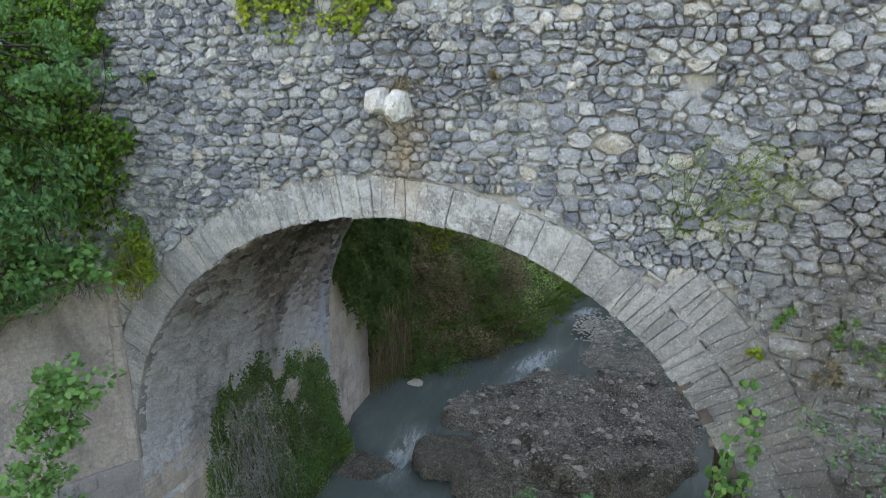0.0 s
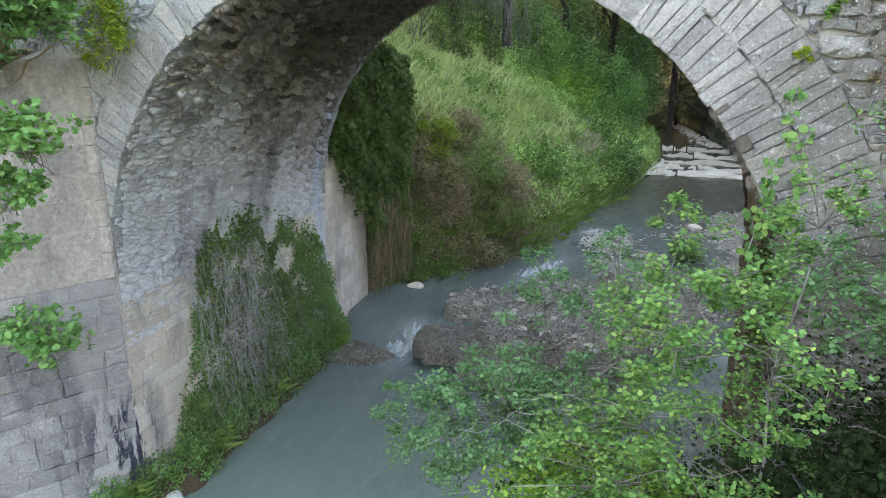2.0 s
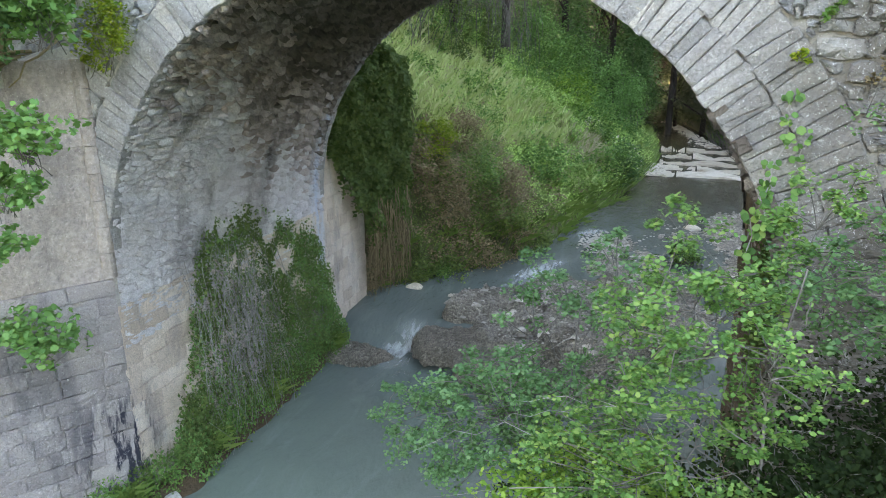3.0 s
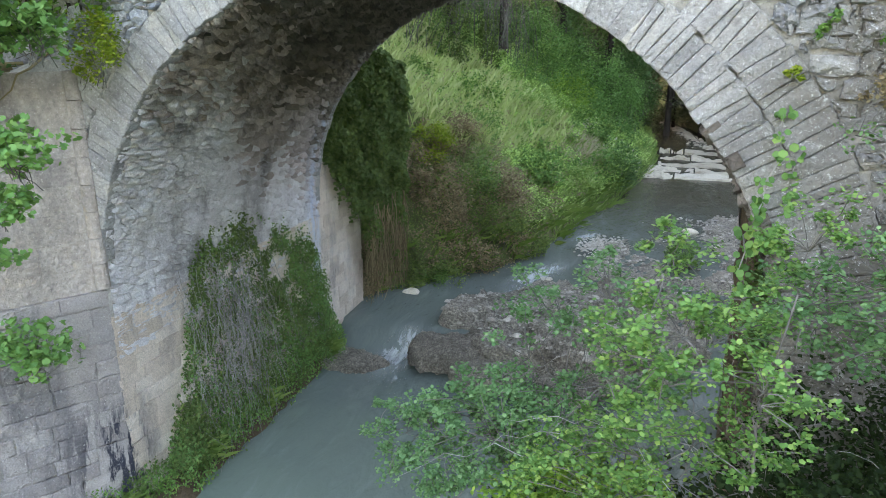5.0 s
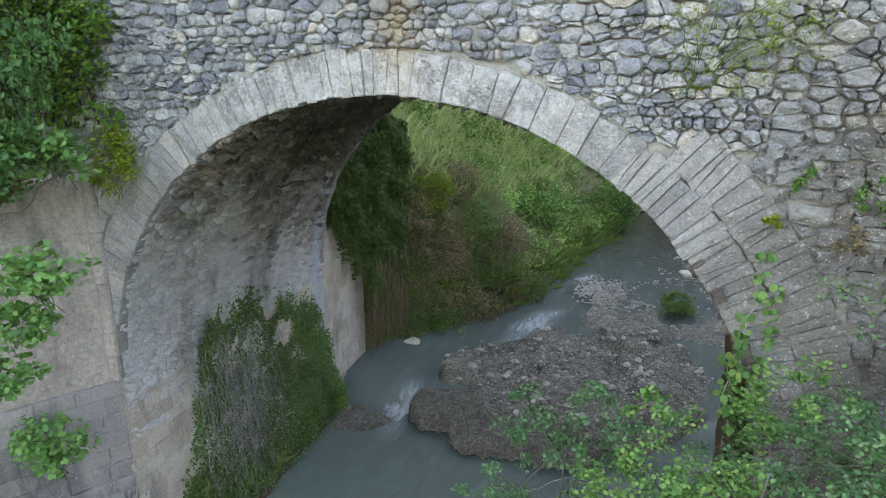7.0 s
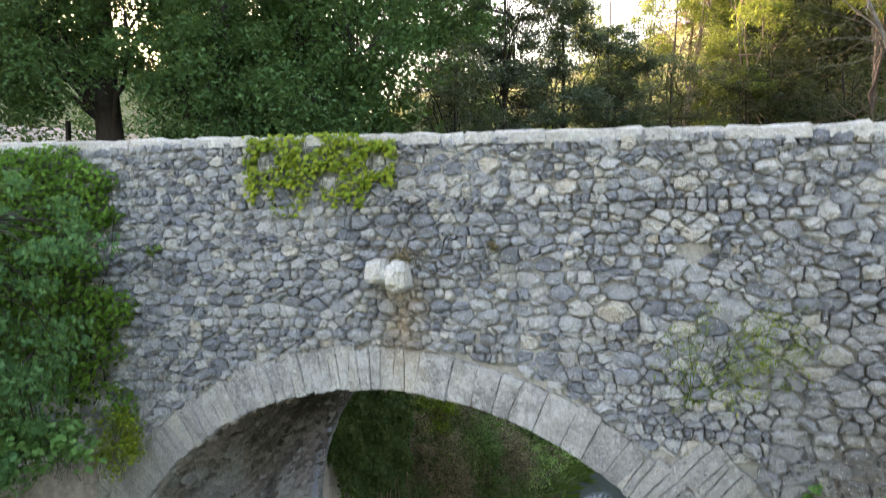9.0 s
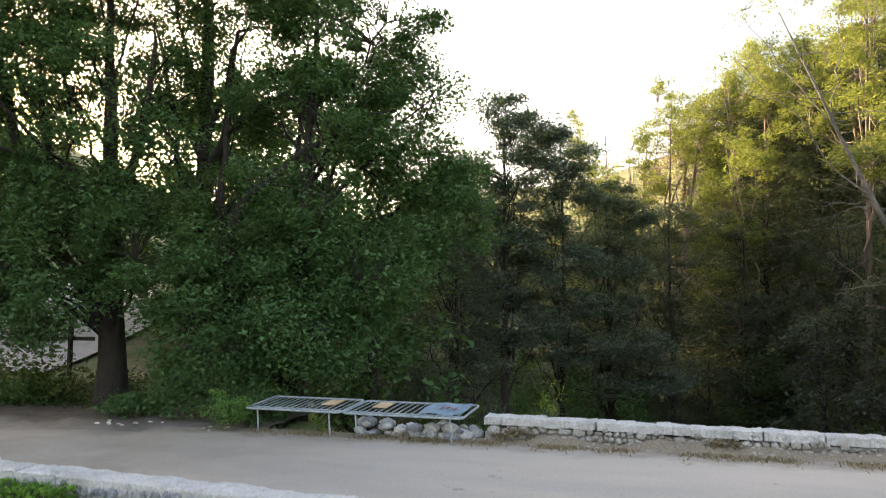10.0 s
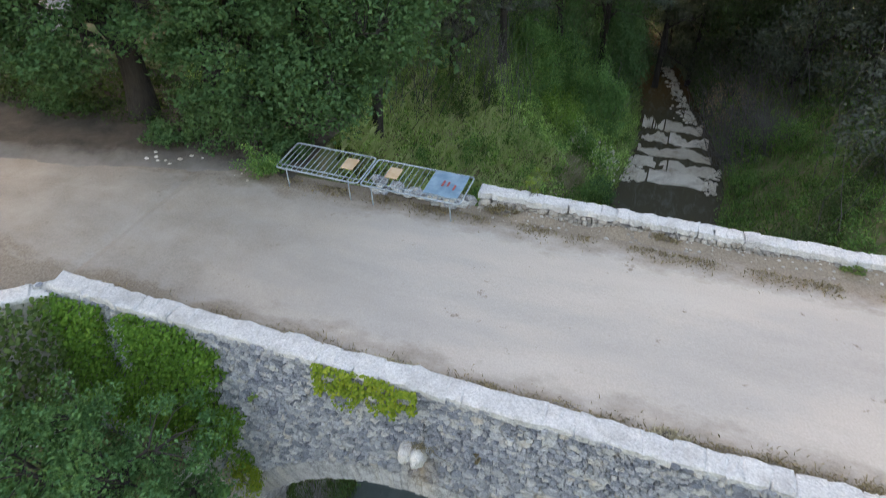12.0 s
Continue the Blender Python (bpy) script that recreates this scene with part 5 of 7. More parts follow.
# weeds added here; their dark green stands in for the oaks' shade
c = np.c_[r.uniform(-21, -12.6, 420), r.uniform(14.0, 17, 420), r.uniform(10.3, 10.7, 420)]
stuff("undergrowth", "low weeds round the foot of the oaks, coloured dark for the shade", "undergrowth", leaf_mesh("undergrowth", cloud(c, np.full((len(c), 1), 0.45), 60, r), 0.09, M_DARKLEAF, r, 0.6))
hp = Heap()
for p in strew(420, -16, 14, 24, 46, lambda dl, dr, x, y: (dl > 6.6) | (dr > 3.6), r):
    limb(hp, p, p + [r.normal(0, 0.8), r.normal(0, 0.5), r.uniform(2.0, 6.0)], 0.02, 0.006, r, 0.05, 5, 4)
for p in strew(300, -12.5, -5, 24, 34, lambda dl, dr, x, y: (dl > 6.8) & (dl < 10.5), r):
    limb(hp, p, p + [r.normal(0, 0.9), r.normal(0, 0.6), r.uniform(1.2, 4.5)], 0.017, 0.006, r, 0.04, 5, 4)
for _ in range(190):
    x, y = r.uniform(-10.2, -5.9), r.uniform(26.5, 29.5)
    p = np.array([x, y, float(ground_z(x, y)) + r.uniform(3.2, 5.2)])
    limb(hp, p, p + [r.normal(0, 0.3), r.normal(0, 0.2), -r.uniform(0.8, 2.0)], 0.012, 0.005, r, 0.1, 5, 3)
stuff("bare_thicket", "thin grey bare stems in the undergrowth", "thicket", hp.mesh("bare_thicket", M_SCRUB))
# dead grey brushwood over the stream's far bank
hp = Heap()
for p in strew(420, 1.5, 6.5, 35, 45, lambda dl, dr, x, y: (dr > 0.2) & (dr < 4.2), r):
    for _ in range(3):
        limb(hp, p, p + [r.normal(-0.4, 0.7), r.normal(-0.2, 0.6), r.uniform(0.6, 2.2)], 0.018, 0.006, r, 0.1, 4, 4)
stuff("dead_brushwood", "dead grey brushwood on the shaded far bank", "brushwood", hp.mesh("dead_brushwood", M_SCRUB))

# grass and herbs of the banks
g = strew(62000, -15, -0.5, 15.7, 44, lambda dl, dr, x, y: (dl > 0.25) & (dl < 9.5) & ~((x < -4.2) & (y < 21.5) & (dl < 3.2)), r)
stuff("bank_grass", "tall green grass on the steep bank", "grass", blade_mesh("bank_grass", g, 0.36, 0.013, M_GRASS, r, 0.8, (0.12, -0.05, 0)))
wet = lambda dl, dr, x, y: (dl > 0.45) & (dl < 9.2) & ~((x < -4.6) & (y < 21.5) & (dl < 3.4)) & (np.hypot((x + 3.6) / 0.55, (y - 30) / 2.0) > 1)
c = strew(3400, -14, -1.2, 16.2, 40, wet, r) + [0, 0, 0.2]
c = c[r.random(len(c)) < 1.25 - (c[:, 1] - 16) / 34]
for part_c, per, leaf in ((c[c[:, 1] < 23], 56, 0.075), (c[c[:, 1] >= 23], 36, 0.115)):
    stuff("bank_herbs", "leafy light green herbs among the grass", "herbs", leaf_mesh("bank_herbs", cloud(part_c, np.outer(r.uniform(0.18, 0.5, len(part_c)), [1, 1, 0.75]), per, r), leaf, M_HERB, r, 0.6, DIAMOND, 0.7, 0.2, (0.45, -0.45, 0.2)))
c = strew(260, -11, -2.5, 17, 30, wet, r) + [0, 0, 0.4]
stuff("bank_herbs", "withered brown weeds among the green", "herbs", leaf_mesh("bank_herbs", cloud(c, np.outer(r.uniform(0.2, 0.5, len(c)), [1, 1, 0.9]), 50, r), 0.09, M_DRY, r, 0.5, DIAMOND, 0.6, 0.2, (0.4, -0.4, 0.2)))
c = strew(320, -12, -1.2, 18, 38, wet, r) + [0, 0, 0.45]
stuff("bank_herbs", "darker leafy weeds in clumps on the slope", "herbs", leaf_mesh("bank_herbs", cloud(c, np.outer(r.uniform(0.25, 0.6, len(c)), [1, 1, 0.9]), 60, r), 0.11, M_SHRUB, r, 0.6, DIAMOND, 0.7, 0.2, (0.4, -0.4, 0.2)))
g = np.concatenate([np.c_[r.normal(-3.6, 0.4, 1500), r.normal(30, 1.2, 1500)], np.c_[r.normal(-5.9, 0.35, 900), r.normal(21.6, 0.7, 900)], np.c_[r.normal(-8.3, 0.6, 900), r.normal(25.6, 1.0, 900)]])
g = np.c_[g, ground_z(g[:, 0], g[:, 1]) + 0.1]
stuff("dry_straw", "pale dry straw in bare patches of the slope", "straw", blade_mesh("dry_straw", g, 0.32, 0.009, M_STRAW, r, 0.9))
g = strew(9000, -12, -4.5, 18.5, 30, lambda dl, dr, x, y: (dl > 2.6) & (dl < 8.5), r) + [0.05, -0.05, 0.2]
stuff("bank_grass", "pale flowering grass high on the slope", "grass", blade_mesh("bank_grass", g, 0.5, 0.018, M_PALEGRASS, r, 0.8, (0.15, -0.15, 0)))
g = strew(22000, 1, 16, 22, 46, lambda dl, dr, x, y: (dr > 0.5) & (dr < 8), r)
stuff("bank_grass", "green grass on the far bank", "grass", blade_mesh("bank_grass", g, 0.35, 0.016, M_SHRUB, r, 0.7))
c = strew(800, 1, 14, 22, 42, lambda dl, dr, x, y: (dr > 0.6) & (dr < 7.5), r) + [0, 0, 0.25]
stuff("bank_herbs", "dull green weeds on the far bank", "herbs", leaf_mesh("bank_herbs", cloud(c, np.outer(r.uniform(0.25, 0.7, len(c)), [1, 1, 0.7]), 45, r), 0.11, M_SHRUB, r, 0.6, DIAMOND, 0.7))
g = strew(12000, -7.5, -1, 16.2, 30, lambda dl, dr, x, y: (dl > -0.12) & (dl < 0.6), r)
stuff("edge_grass", "long grass hanging over the water's edge", "grass", blade_mesh("edge_grass", g, 0.5, 0.008, M_SEDGE, r, 1.2, (0.3, -0.1, -0.25)))


def bush(label, centre, radii, n, leaf, mat, seed, category="bush", shape=DIAMOND, aspect=0.7, stems=10, group="", name="bush", clumps=14, up=0.5):
    """A low bush: stems from one foot and leaves in clumps."""
    r = np.random.default_rng(seed)
    centre, radii = np.asarray(centre, float), np.asarray(radii, float)
    foot = centre - [0, 0, radii[2] * 1.05]
    t = thing(name, label, category, group, at=tuple(foot))
    d = r.normal(0, 1, (clumps, 3))
    d /= np.linalg.norm(d, axis=1, keepdims=True)
    q = centre + d * radii * (0.3 + 0.65 * r.random((clumps, 1)) ** 0.5)
    hp = Heap()
    for p in q[:max(stems, 1)]:
        limb(hp, foot + r.normal(0, 0.08, 3), p, 0.004 + 0.004 * radii.max(), 0.002, r, 0.1)
    me = hp.mesh("stem_tangle", M_SCRUB)
    me.transform(Matrix.Translation(-foot))
    part_of("stem_tangle", me, t)
    me = leaf_mesh("foliage", cloud(q, np.outer(r.uniform(0.6, 1.2, clumps), radii * 0.42), max(2, n // clumps), r), leaf, mat, r, aspect, shape, up)
    me.transform(Matrix.Translation(-foot))
    part_of("foliage", me, t)
    return t


k = 0
# the darkest far-bank bushes are added, their colour standing in for shade
for (x, y, R, H, mat, lab) in [(-6.4, 18.6, 1.0, 1.0, M_DRY, "reddish-brown bramble bush on the bank"), (-5.9, 19.6, 1.1, 1.0, M_THICKET, "olive green bramble over the river"), (-6.9, 19.4, 0.8, 0.6, M_IVYY, "yellow-green bush on the slope"),
                               (-5.0, 20.6, 1.0, 0.9, M_DRY, "dull brown bramble on the bank"), (-2.6, 28.4, 1.1, 1.1, M_SHRUB, "rounded green bush at the water's edge"), (-2.2, 29.6, 1.0, 1.0, M_OAK, "dark green bush at the water's edge"),
                               (-4.6, 24, 1.0, 0.8, M_SHRUB, "light green bush on the slope"), (-6.5, 23, 0.9, 0.7, M_SHRUB, "light green bush on the slope"), (-7.6, 26, 1.1, 0.8, M_SHRUB, "light green bush on the slope"), (-5.6, 29, 1.2, 0.9, M_GRASS, "pale green bush on the slope"),
                               (-8.6, 22.5, 1.0, 0.8, M_SHRUB, "light green bush on the slope"), (-3.9, 32, 1.1, 1.0, M_SHRUB, "green bush on the slope"), (-9.3, 27.5, 1.1, 1.2, M_SHRUB, "fresh green bush below the trees"), (-6.4, 33, 1.3, 1.6, M_SHRUB, "fresh green sapling below the pines"),
                               (-4.9, 32.6, 1.1, 1.5, M_LIME, "bright yellow-green sapling on the slope"), (4.6, 33, 1.0, 0.7, M_SHRUB, "green bush on the far bank"), (6.6, 35, 1.2, 0.9, M_SHRUB, "green bush on the far bank"), (3.6, 40.5, 1.6, 1.8, M_DRY, "grey-brown dead bush over the stream"), (-3.4, 26.2, 0.8, 0.6, M_GRASS, "pale green bush by the river"), (-7.3, 18.2, 0.8, 0.9, M_DRY, "brown withered bramble under the ivy"), (-6.6, 20.8, 0.9, 0.7, M_DRY, "grey-brown dry bush on the slope"), (-6.2, 17.6, 0.6, 0.6, M_SHRUB, "green bush at the water's edge"), (-9.6, 31, 1.2, 1.5, M_SHRUB, "bright green sapling at the wood's edge"), (-6.6, 34.6, 1.7, 2.0, M_FIG, "fresh green sapling at the wood's edge"), (-5.6, 35.6, 1.3, 1.8, M_SHRUB, "bright green sapling at the wood's edge"), (-6.0, 17.9, 0.8, 0.75, M_THICKET, "olive green bramble over the river"), (-5.35, 18.9, 0.8, 0.8, M_DRY, "brown withered bramble over the river"), (-4.8, 19.7, 0.8, 0.7, M_THICKET, "olive green bramble over the river"), (-6.7, 17.3, 0.6, 0.7, M_THICKET, "olive green bramble over the river"), (-4.1, 20.6, 0.7, 0.6, M_THICKET, "olive green bramble over the river"), (-5.6, 20.3, 0.9, 0.8, M_SHRUB, "green bramble on the slope"), (-8.6, 27.2, 0.5, 2.6, M_IVY, "ivy-clad trunk at the wood's edge"), (-7.9, 29.4, 0.45, 2.2, M_IVY, "ivy-clad trunk at the wood's edge"), (-4.4, 39.5, 2.0, 2.8, M_OAK, "dark green tree by the stream"), (-3.2, 42.5, 2.0, 3.0, M_OAK, "dark green tree by the stream"), (-6.6, 38.5, 2.0, 2.8, M_OAK, "dark green tree by the stream"), (-8.6, 33.4, 1.6, 2.2, M_OAK, "dark green bush at the wood's edge"), (7.6, 26.6, 1.5, 1.1, M_DARKLEAF, "bush added on the far bank, coloured dark for the shade"), (8.8, 29.0, 1.6, 1.2, M_DARKLEAF, "bush added on the far bank, coloured dark for the shade"), (6.2, 24.6, 1.3, 0.9, M_DARKLEAF, "bush added on the far bank, coloured dark for the shade"), (5.0, 36.6, 1.2, 0.9, M_SHRUB, "green bush on the far bank"),
                               (-3.2, 35.4, 1.5, 2.3, M_FIG, "leafy green young tree by the stream"), (-4.6, 36.6, 1.7, 2.6, M_FIG, "leafy green young tree by the stream"), (-2.7, 38.0, 1.3, 4.4, M_OAK, "dark green young tree by the stream"), (-6.2, 37.2, 1.8, 4.2, M_OAK, "dark green young tree by the stream"), (-3.6, 41.5, 1.8, 5.0, M_OAK, "dark green young tree by the stream"), (-8.2, 36.0, 1.8, 3.0, M_FIG, "leafy green young tree at the wood's edge")]:
    k += 1
    bush(lab, (x, y, float(ground_z(x, y)) + H * 0.55), (R, R, H), 2600 if y < 24 else 7000 if 34 < y < 43 and x < -2.4 else 1900, 0.075 if y < 24 else 0.13 if H > 3 else 0.1, mat, 200 + k, clumps=34, group="bushes on the bank")

# brambles tangled over the foot of the slope
foot = strew(5200, -8, -3.6, 15.6, 22.5, lambda dl, dr, x, y: (dl > 0.05) & (dl < 3.3), r) + [0.05, -0.05, 0.2]
pickd = np.sin(foot[:, 0] * 2.7 + foot[:, 1]) + r.normal(0, 0.6, len(foot)) > 0.1
for sel, mat, lab in ((pickd, M_DRY, "brown withered brambles tangled over the bank"), (~pickd, M_THICKET, "olive green brambles tangled over the bank")):
    c = foot[sel][:260]
    stuff("bank_brambles", lab, "brambles", leaf_mesh("bank_brambles", cloud(c, np.outer(r.uniform(0.2, 0.45, len(c)), [1, 1, 0.8]), 70, r), 0.07, mat, r, 0.6, DIAMOND, 0.5, 0.3, (0.5, -0.5, 0.1)))
hp = Heap()
for p in foot[520:760]:
    limb(hp, p, p + [r.normal(0.15, 0.35), r.normal(-0.1, 0.3), r.uniform(-0.2, 0.6)], 0.007, 0.003, r, 0.25, 5, 3)
stuff("bramble_canes", "thin brown bramble canes arching over the bank", "canes", hp.mesh("bramble_canes", M_DRY))

# roadside bushes under the oaks
for k, (x, y, w, h) in enumerate([(-12.6, 13.7, 0.8, 0.35), (-11.3, 13.9, 1.0, 0.8), (-10.3, 14.0, 0.9, 1.1), (-9.3, 14.2, 0.8, 0.7), (-8.9, 13.9, 0.5, 0.4), (-16.5, 14.2, 0.9, 0.6)]):
    bush("green roadside bush under the oaks", (x, y, 10.35 + h), (w, 0.7, h), 2400, 0.1, M_OAK, 240 + k, group="roadside bushes", clumps=26, shape=SLIVER, aspect=0.8, up=0.2)

# tree and fig bushes at the wing wall
tree("bank_tree", "dense dark-leaved tree over the wing wall", (-8.9, 5.2, 5.6), (-8.2, 5.2, 9.6), 0.12,
     [((-7.0, 5.9, 9.3), (0.75, 0.8, 1.3)), ((-6.9, 5.5, 8.1), (0.7, 0.8, 0.7)), ((-7.9, 5.0, 9.6), (1.2, 1.0, 1.0)), ((-8.6, 5.0, 8.2), (1.2, 1.2, 1.2)), ((-7.3, 5.8, 7.3), (0.6, 0.6, 0.4)), ((-9.8, 4.6, 9.4), (1.4, 1.2, 1.4)), ((-8.9, 5.5, 10.0), (0.9, 0.8, 0.6)), ((-6.9, 4.9, 9.0), (0.5, 0.6, 0.8)), ((-7.5, 5.9, 7.0), (0.6, 0.5, 0.45)), ((-8.2, 5.3, 6.7), (0.7, 0.7, 0.6)), ((-9.3, 4.9, 9.0), (1.3, 1.0, 0.8)), ((-10.4, 5.4, 8.2), (1.2, 1.0, 1.0)), ((-8.0, 5.0, 8.7), (1.0, 0.8, 0.8))], 24, 130, 0.08, M_BANKLEAF, 150, clump=0.34, up=-0.35, aspect=0.55)
LOBED = np.array([(0, -0.5), (0.3, -0.3), (0.5, 0.05), (0.24, 0.02), (0.3, 0.36), (0, 0.5), (-0.3, 0.36), (-0.24, 0.02), (-0.5, 0.05), (-0.3, -0.3)])
for k, (c, R, n) in enumerate([((-6.45, 5.45, 6.05), (0.5, 0.4, 0.28), 330), ((-6.75, 5.35, 5.5), (0.42, 0.4, 0.25), 280), ((-6.95, 5.15, 4.9), (0.38, 0.4, 0.2), 220), ((-7.4, 5.95, 3.45), (0.62, 0.45, 0.38), 420), ((-6.75, 6.15, 7.25), (0.5, 0.4, 0.3), 360), ((-7.4, 5.6, 7.4), (0.6, 0.5, 0.35), 420)]):
    bush("fig bush with broad lobed green leaves rooted in the wing wall", c, R, int(n * 1.8), 0.085, M_FIG, 260 + k, "fig bush", LOBED, 0.9, 14, "fig bushes on the wing wall", "fig_bush", 40)
bush("yellow-green weed where the wing wall meets the bridge", (-6.75, 6.95, 7.05), (0.4, 0.25, 0.45), 1500, 0.045, M_IVYY, 268, "weed", name="weed", clumps=24)
hp = Heap()
for k in range(16):
    u = r.uniform(0.1, 2.6)
    a = on_wing(np.array([[u, 7.0 - 0.445 * u + 0.08, 0.05]]))[0]
    b = on_wing(np.array([[u + r.uniform(0.5, 1.3), 7.0 - 0.445 * u - r.uniform(0.15, 0.6), 0.12]]))[0]
    limb(hp, a, b, 0.022, 0.008, r, 0.05, 6, 5)
stuff("dead_roots", "dead brown roots trailing over the wing wall's top", "roots", hp.mesh("dead_roots", M_DRY))

# shrubs before the right-hand pier
GS = "young alders before the bridge"
SH = "leafy young alder shrub with grey twigs before the bridge"
SPRAY = dict(category="shrub", wide=0.16, clump=0.14, aspect=0.85, shape=FIVE, woodmat=M_SCRUB, group=GS, bare=10, up=0.9, spread=0.22)
tree("river_shrub", SH, (0.7, 5.0, 1.0), (0.7, 4.7, 5.6), 0.028, [((0.3, 4.7, 4.95), (0.9, 0.8, 0.7)), ((0.1, 4.8, 3.9), (1.1, 0.8, 0.7)), ((0.2, 5.0, 5.6), (0.6, 0.4, 0.4), 0.5), ((1.1, 5.6, 5.7), (0.5, 0.4, 0.5), 0.5)], 96, 70, 0.037, M_SHRUB, 160, **SPRAY)
tree("river_shrub", SH, (-0.6, 5.9, 0.5), (-0.9, 5.9, 4.7), 0.028, [((-0.7, 5.9, 4.1), (1.1, 0.9, 0.8)), ((-1.8, 5.8, 3.3), (0.9, 0.7, 0.55), 1.2), ((-1.2, 5.7, 3.7), (1.0, 0.7, 0.6)), ((-0.3, 6.3, 5.0), (0.5, 0.4, 0.5), 0.5), ((-1.1, 6.5, 4.6), (0.5, 0.4, 0.5), 0.5), ((-2.4, 6.0, 3.3), (0.5, 0.4, 0.35), 0.6)], 94, 70, 0.036, M_COOLSHRUB, 161, **SPRAY)
tree("river_shrub", SH, (2.3, 5.6, 1.8), (2.2, 5.5, 6.3), 0.028, [((1.9, 5.3, 5.35), (1.1, 0.9, 0.7)), ((2.6, 5.9, 5.6), (0.9, 0.8, 0.8)), ((1.3, 6.2, 5.0), (0.9, 0.6, 0.55), 0.7), ((2.4, 6.2, 5.0), (0.9, 0.6, 0.7))], 78, 70, 0.038, M_COOLSHRUB, 162, **SPRAY)
bush("low bright yellow-green bramble at the water's edge", (-0.4, 5.25, 3.1), (0.95, 0.75, 0.65), 5600, 0.05, M_LIME, 165, shape=FIVE, clumps=60, up=1.0, stems=3)
# brambles whose leaf colour carries the shade under the shrubs
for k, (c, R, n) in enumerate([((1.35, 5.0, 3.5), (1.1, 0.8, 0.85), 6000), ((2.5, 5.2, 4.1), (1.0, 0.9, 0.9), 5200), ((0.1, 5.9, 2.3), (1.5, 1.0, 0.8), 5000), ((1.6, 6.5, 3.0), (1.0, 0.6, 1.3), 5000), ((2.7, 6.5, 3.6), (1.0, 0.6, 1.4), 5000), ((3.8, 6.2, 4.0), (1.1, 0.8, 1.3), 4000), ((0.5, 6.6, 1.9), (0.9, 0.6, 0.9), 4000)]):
    bush("bramble under the shrubs, its leaves coloured dark for the shade", c, R, n, 0.055, M_DEEPLEAF, 166 + k, shape=DIAMOND, clumps=70, stems=3, group="dark brambles under the shrubs")
tree("sapling", "thin twiggy sapling with sparse leaves against the wall", (2.2, 6.6, 3.0), (2.3, 6.7, 7.0), 0.03, [((2.0, 6.7, 6.2), (0.7, 0.4, 0.8)), ((2.8, 6.6, 5.6), (0.7, 0.4, 0.8)), ((1.7, 6.6, 5.0), (0.5, 0.4, 0.5))], 40, 26, 0.045, M_COOLSHRUB, 163, "sapling", clump=0.22, aspect=0.7, shape=ROUND, woodmat=M_SCRUB, wide=0.16, bare=16)
hp = Heap()
for k in range(64):
    a = np.array([r.uniform(-0.9, 2.4), r.uniform(4.9, 6.6), r.uniform(2.6, 4.5)])
    limb(hp, a, a + [r.normal(-0.25, 0.5), r.normal(0, 0.4), r.normal(0.15, 0.35)], 0.004, 0.0015, r, 0.12, 7, 4)
stuff("bare_twigs", "pale bare twigs arching through the shrubs", "twigs", hp.mesh("bare_twigs", M_TWIG))
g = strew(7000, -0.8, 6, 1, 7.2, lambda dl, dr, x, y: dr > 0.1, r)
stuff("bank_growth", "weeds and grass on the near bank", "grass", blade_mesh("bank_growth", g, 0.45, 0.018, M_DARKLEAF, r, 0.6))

# ---- growth on the bridge ----


def on_wall(n, x0, x1, z0f, z1f, r, y=None, out=0.12):
    """Places on the front face between two heights that may vary along it."""
    x = r.uniform(x0, x1, n)
    lo, hi = z0f(x), z1f(x)
    z = lo + (hi - lo) * r.random(n) ** 0.8
    return np.c_[x, FACE - 0.04 - out * r.random(n) ** 1.5, z]


r = np.random.default_rng(300)
ivy = thing("hanging_ivy", "yellow-green ivy hanging from the parapet", "ivy", at=(-4, FACE, 10.7))
lowz = lambda x: 10.28 - 0.5 * np.exp(-((x + 4.35) / 0.22) ** 2) - 0.33 * np.exp(-((x + 3.6) / 0.3) ** 2) - 0.22 * np.exp(-((x + 4.8) / 0.14) ** 2) + 0.08 * np.sin(x * 17)
P = on_wall(2100, -4.9, -3.0, lowz, lambda x: 10.83 - 0.1 * ((x + 4) > 0.6), r)
P = P[(np.sin(P[:, 0] * 9 + P[:, 2] * 5) + np.sin(P[:, 2] * 13 - P[:, 0] * 4) > -1.1)]
me = leaf_mesh("foliage", P, 0.05, M_IVYY, r, 0.95, ROUND, 0.4, 0.5, (0, -1.2, 0))
me.transform(Matrix.Translation((4, -FACE, -10.7)))
part_of("foliage", me, ivy)
hp = Heap()
for x in r.uniform(-4.8, -3.1, 26):
    b = float(lowz(np.array([x]))[0])
    limb(hp, (x, FACE - 0.03, 10.75), (x + r.normal(0, 0.12), FACE - 0.06, b + 0.05), 0.008, 0.003, r, 0.0)
me = hp.mesh("stem_tangle", M_TWIG)
me.transform(Matrix.Translation((4, -FACE, -10.7)))
part_of("stem_tangle", me, ivy)

ivy2 = thing("wall_ivy", "green ivy covering the end of the bridge wall", "ivy", at=(-8, FACE, 9))
P = on_wall(19000, -10.6, -6.55, lambda x: 7.4 + 0.25 * np.sin(x * 6) + 0 * x, lambda x: 10.8 + 0 * x, r, out=0.38)
edge = -6.95 + 0.22 * np.sin(P[:, 2] * 4.5) + 0.2 * np.sin(P[:, 2] * 11) + 0.35 * (P[:, 2] < 9.0) - 0.1
P = P[(P[:, 0] < edge) & ~((P[:, 0] > -9.35) & (P[:, 0] < -8.95) & (P[:, 2] > 9.2))]
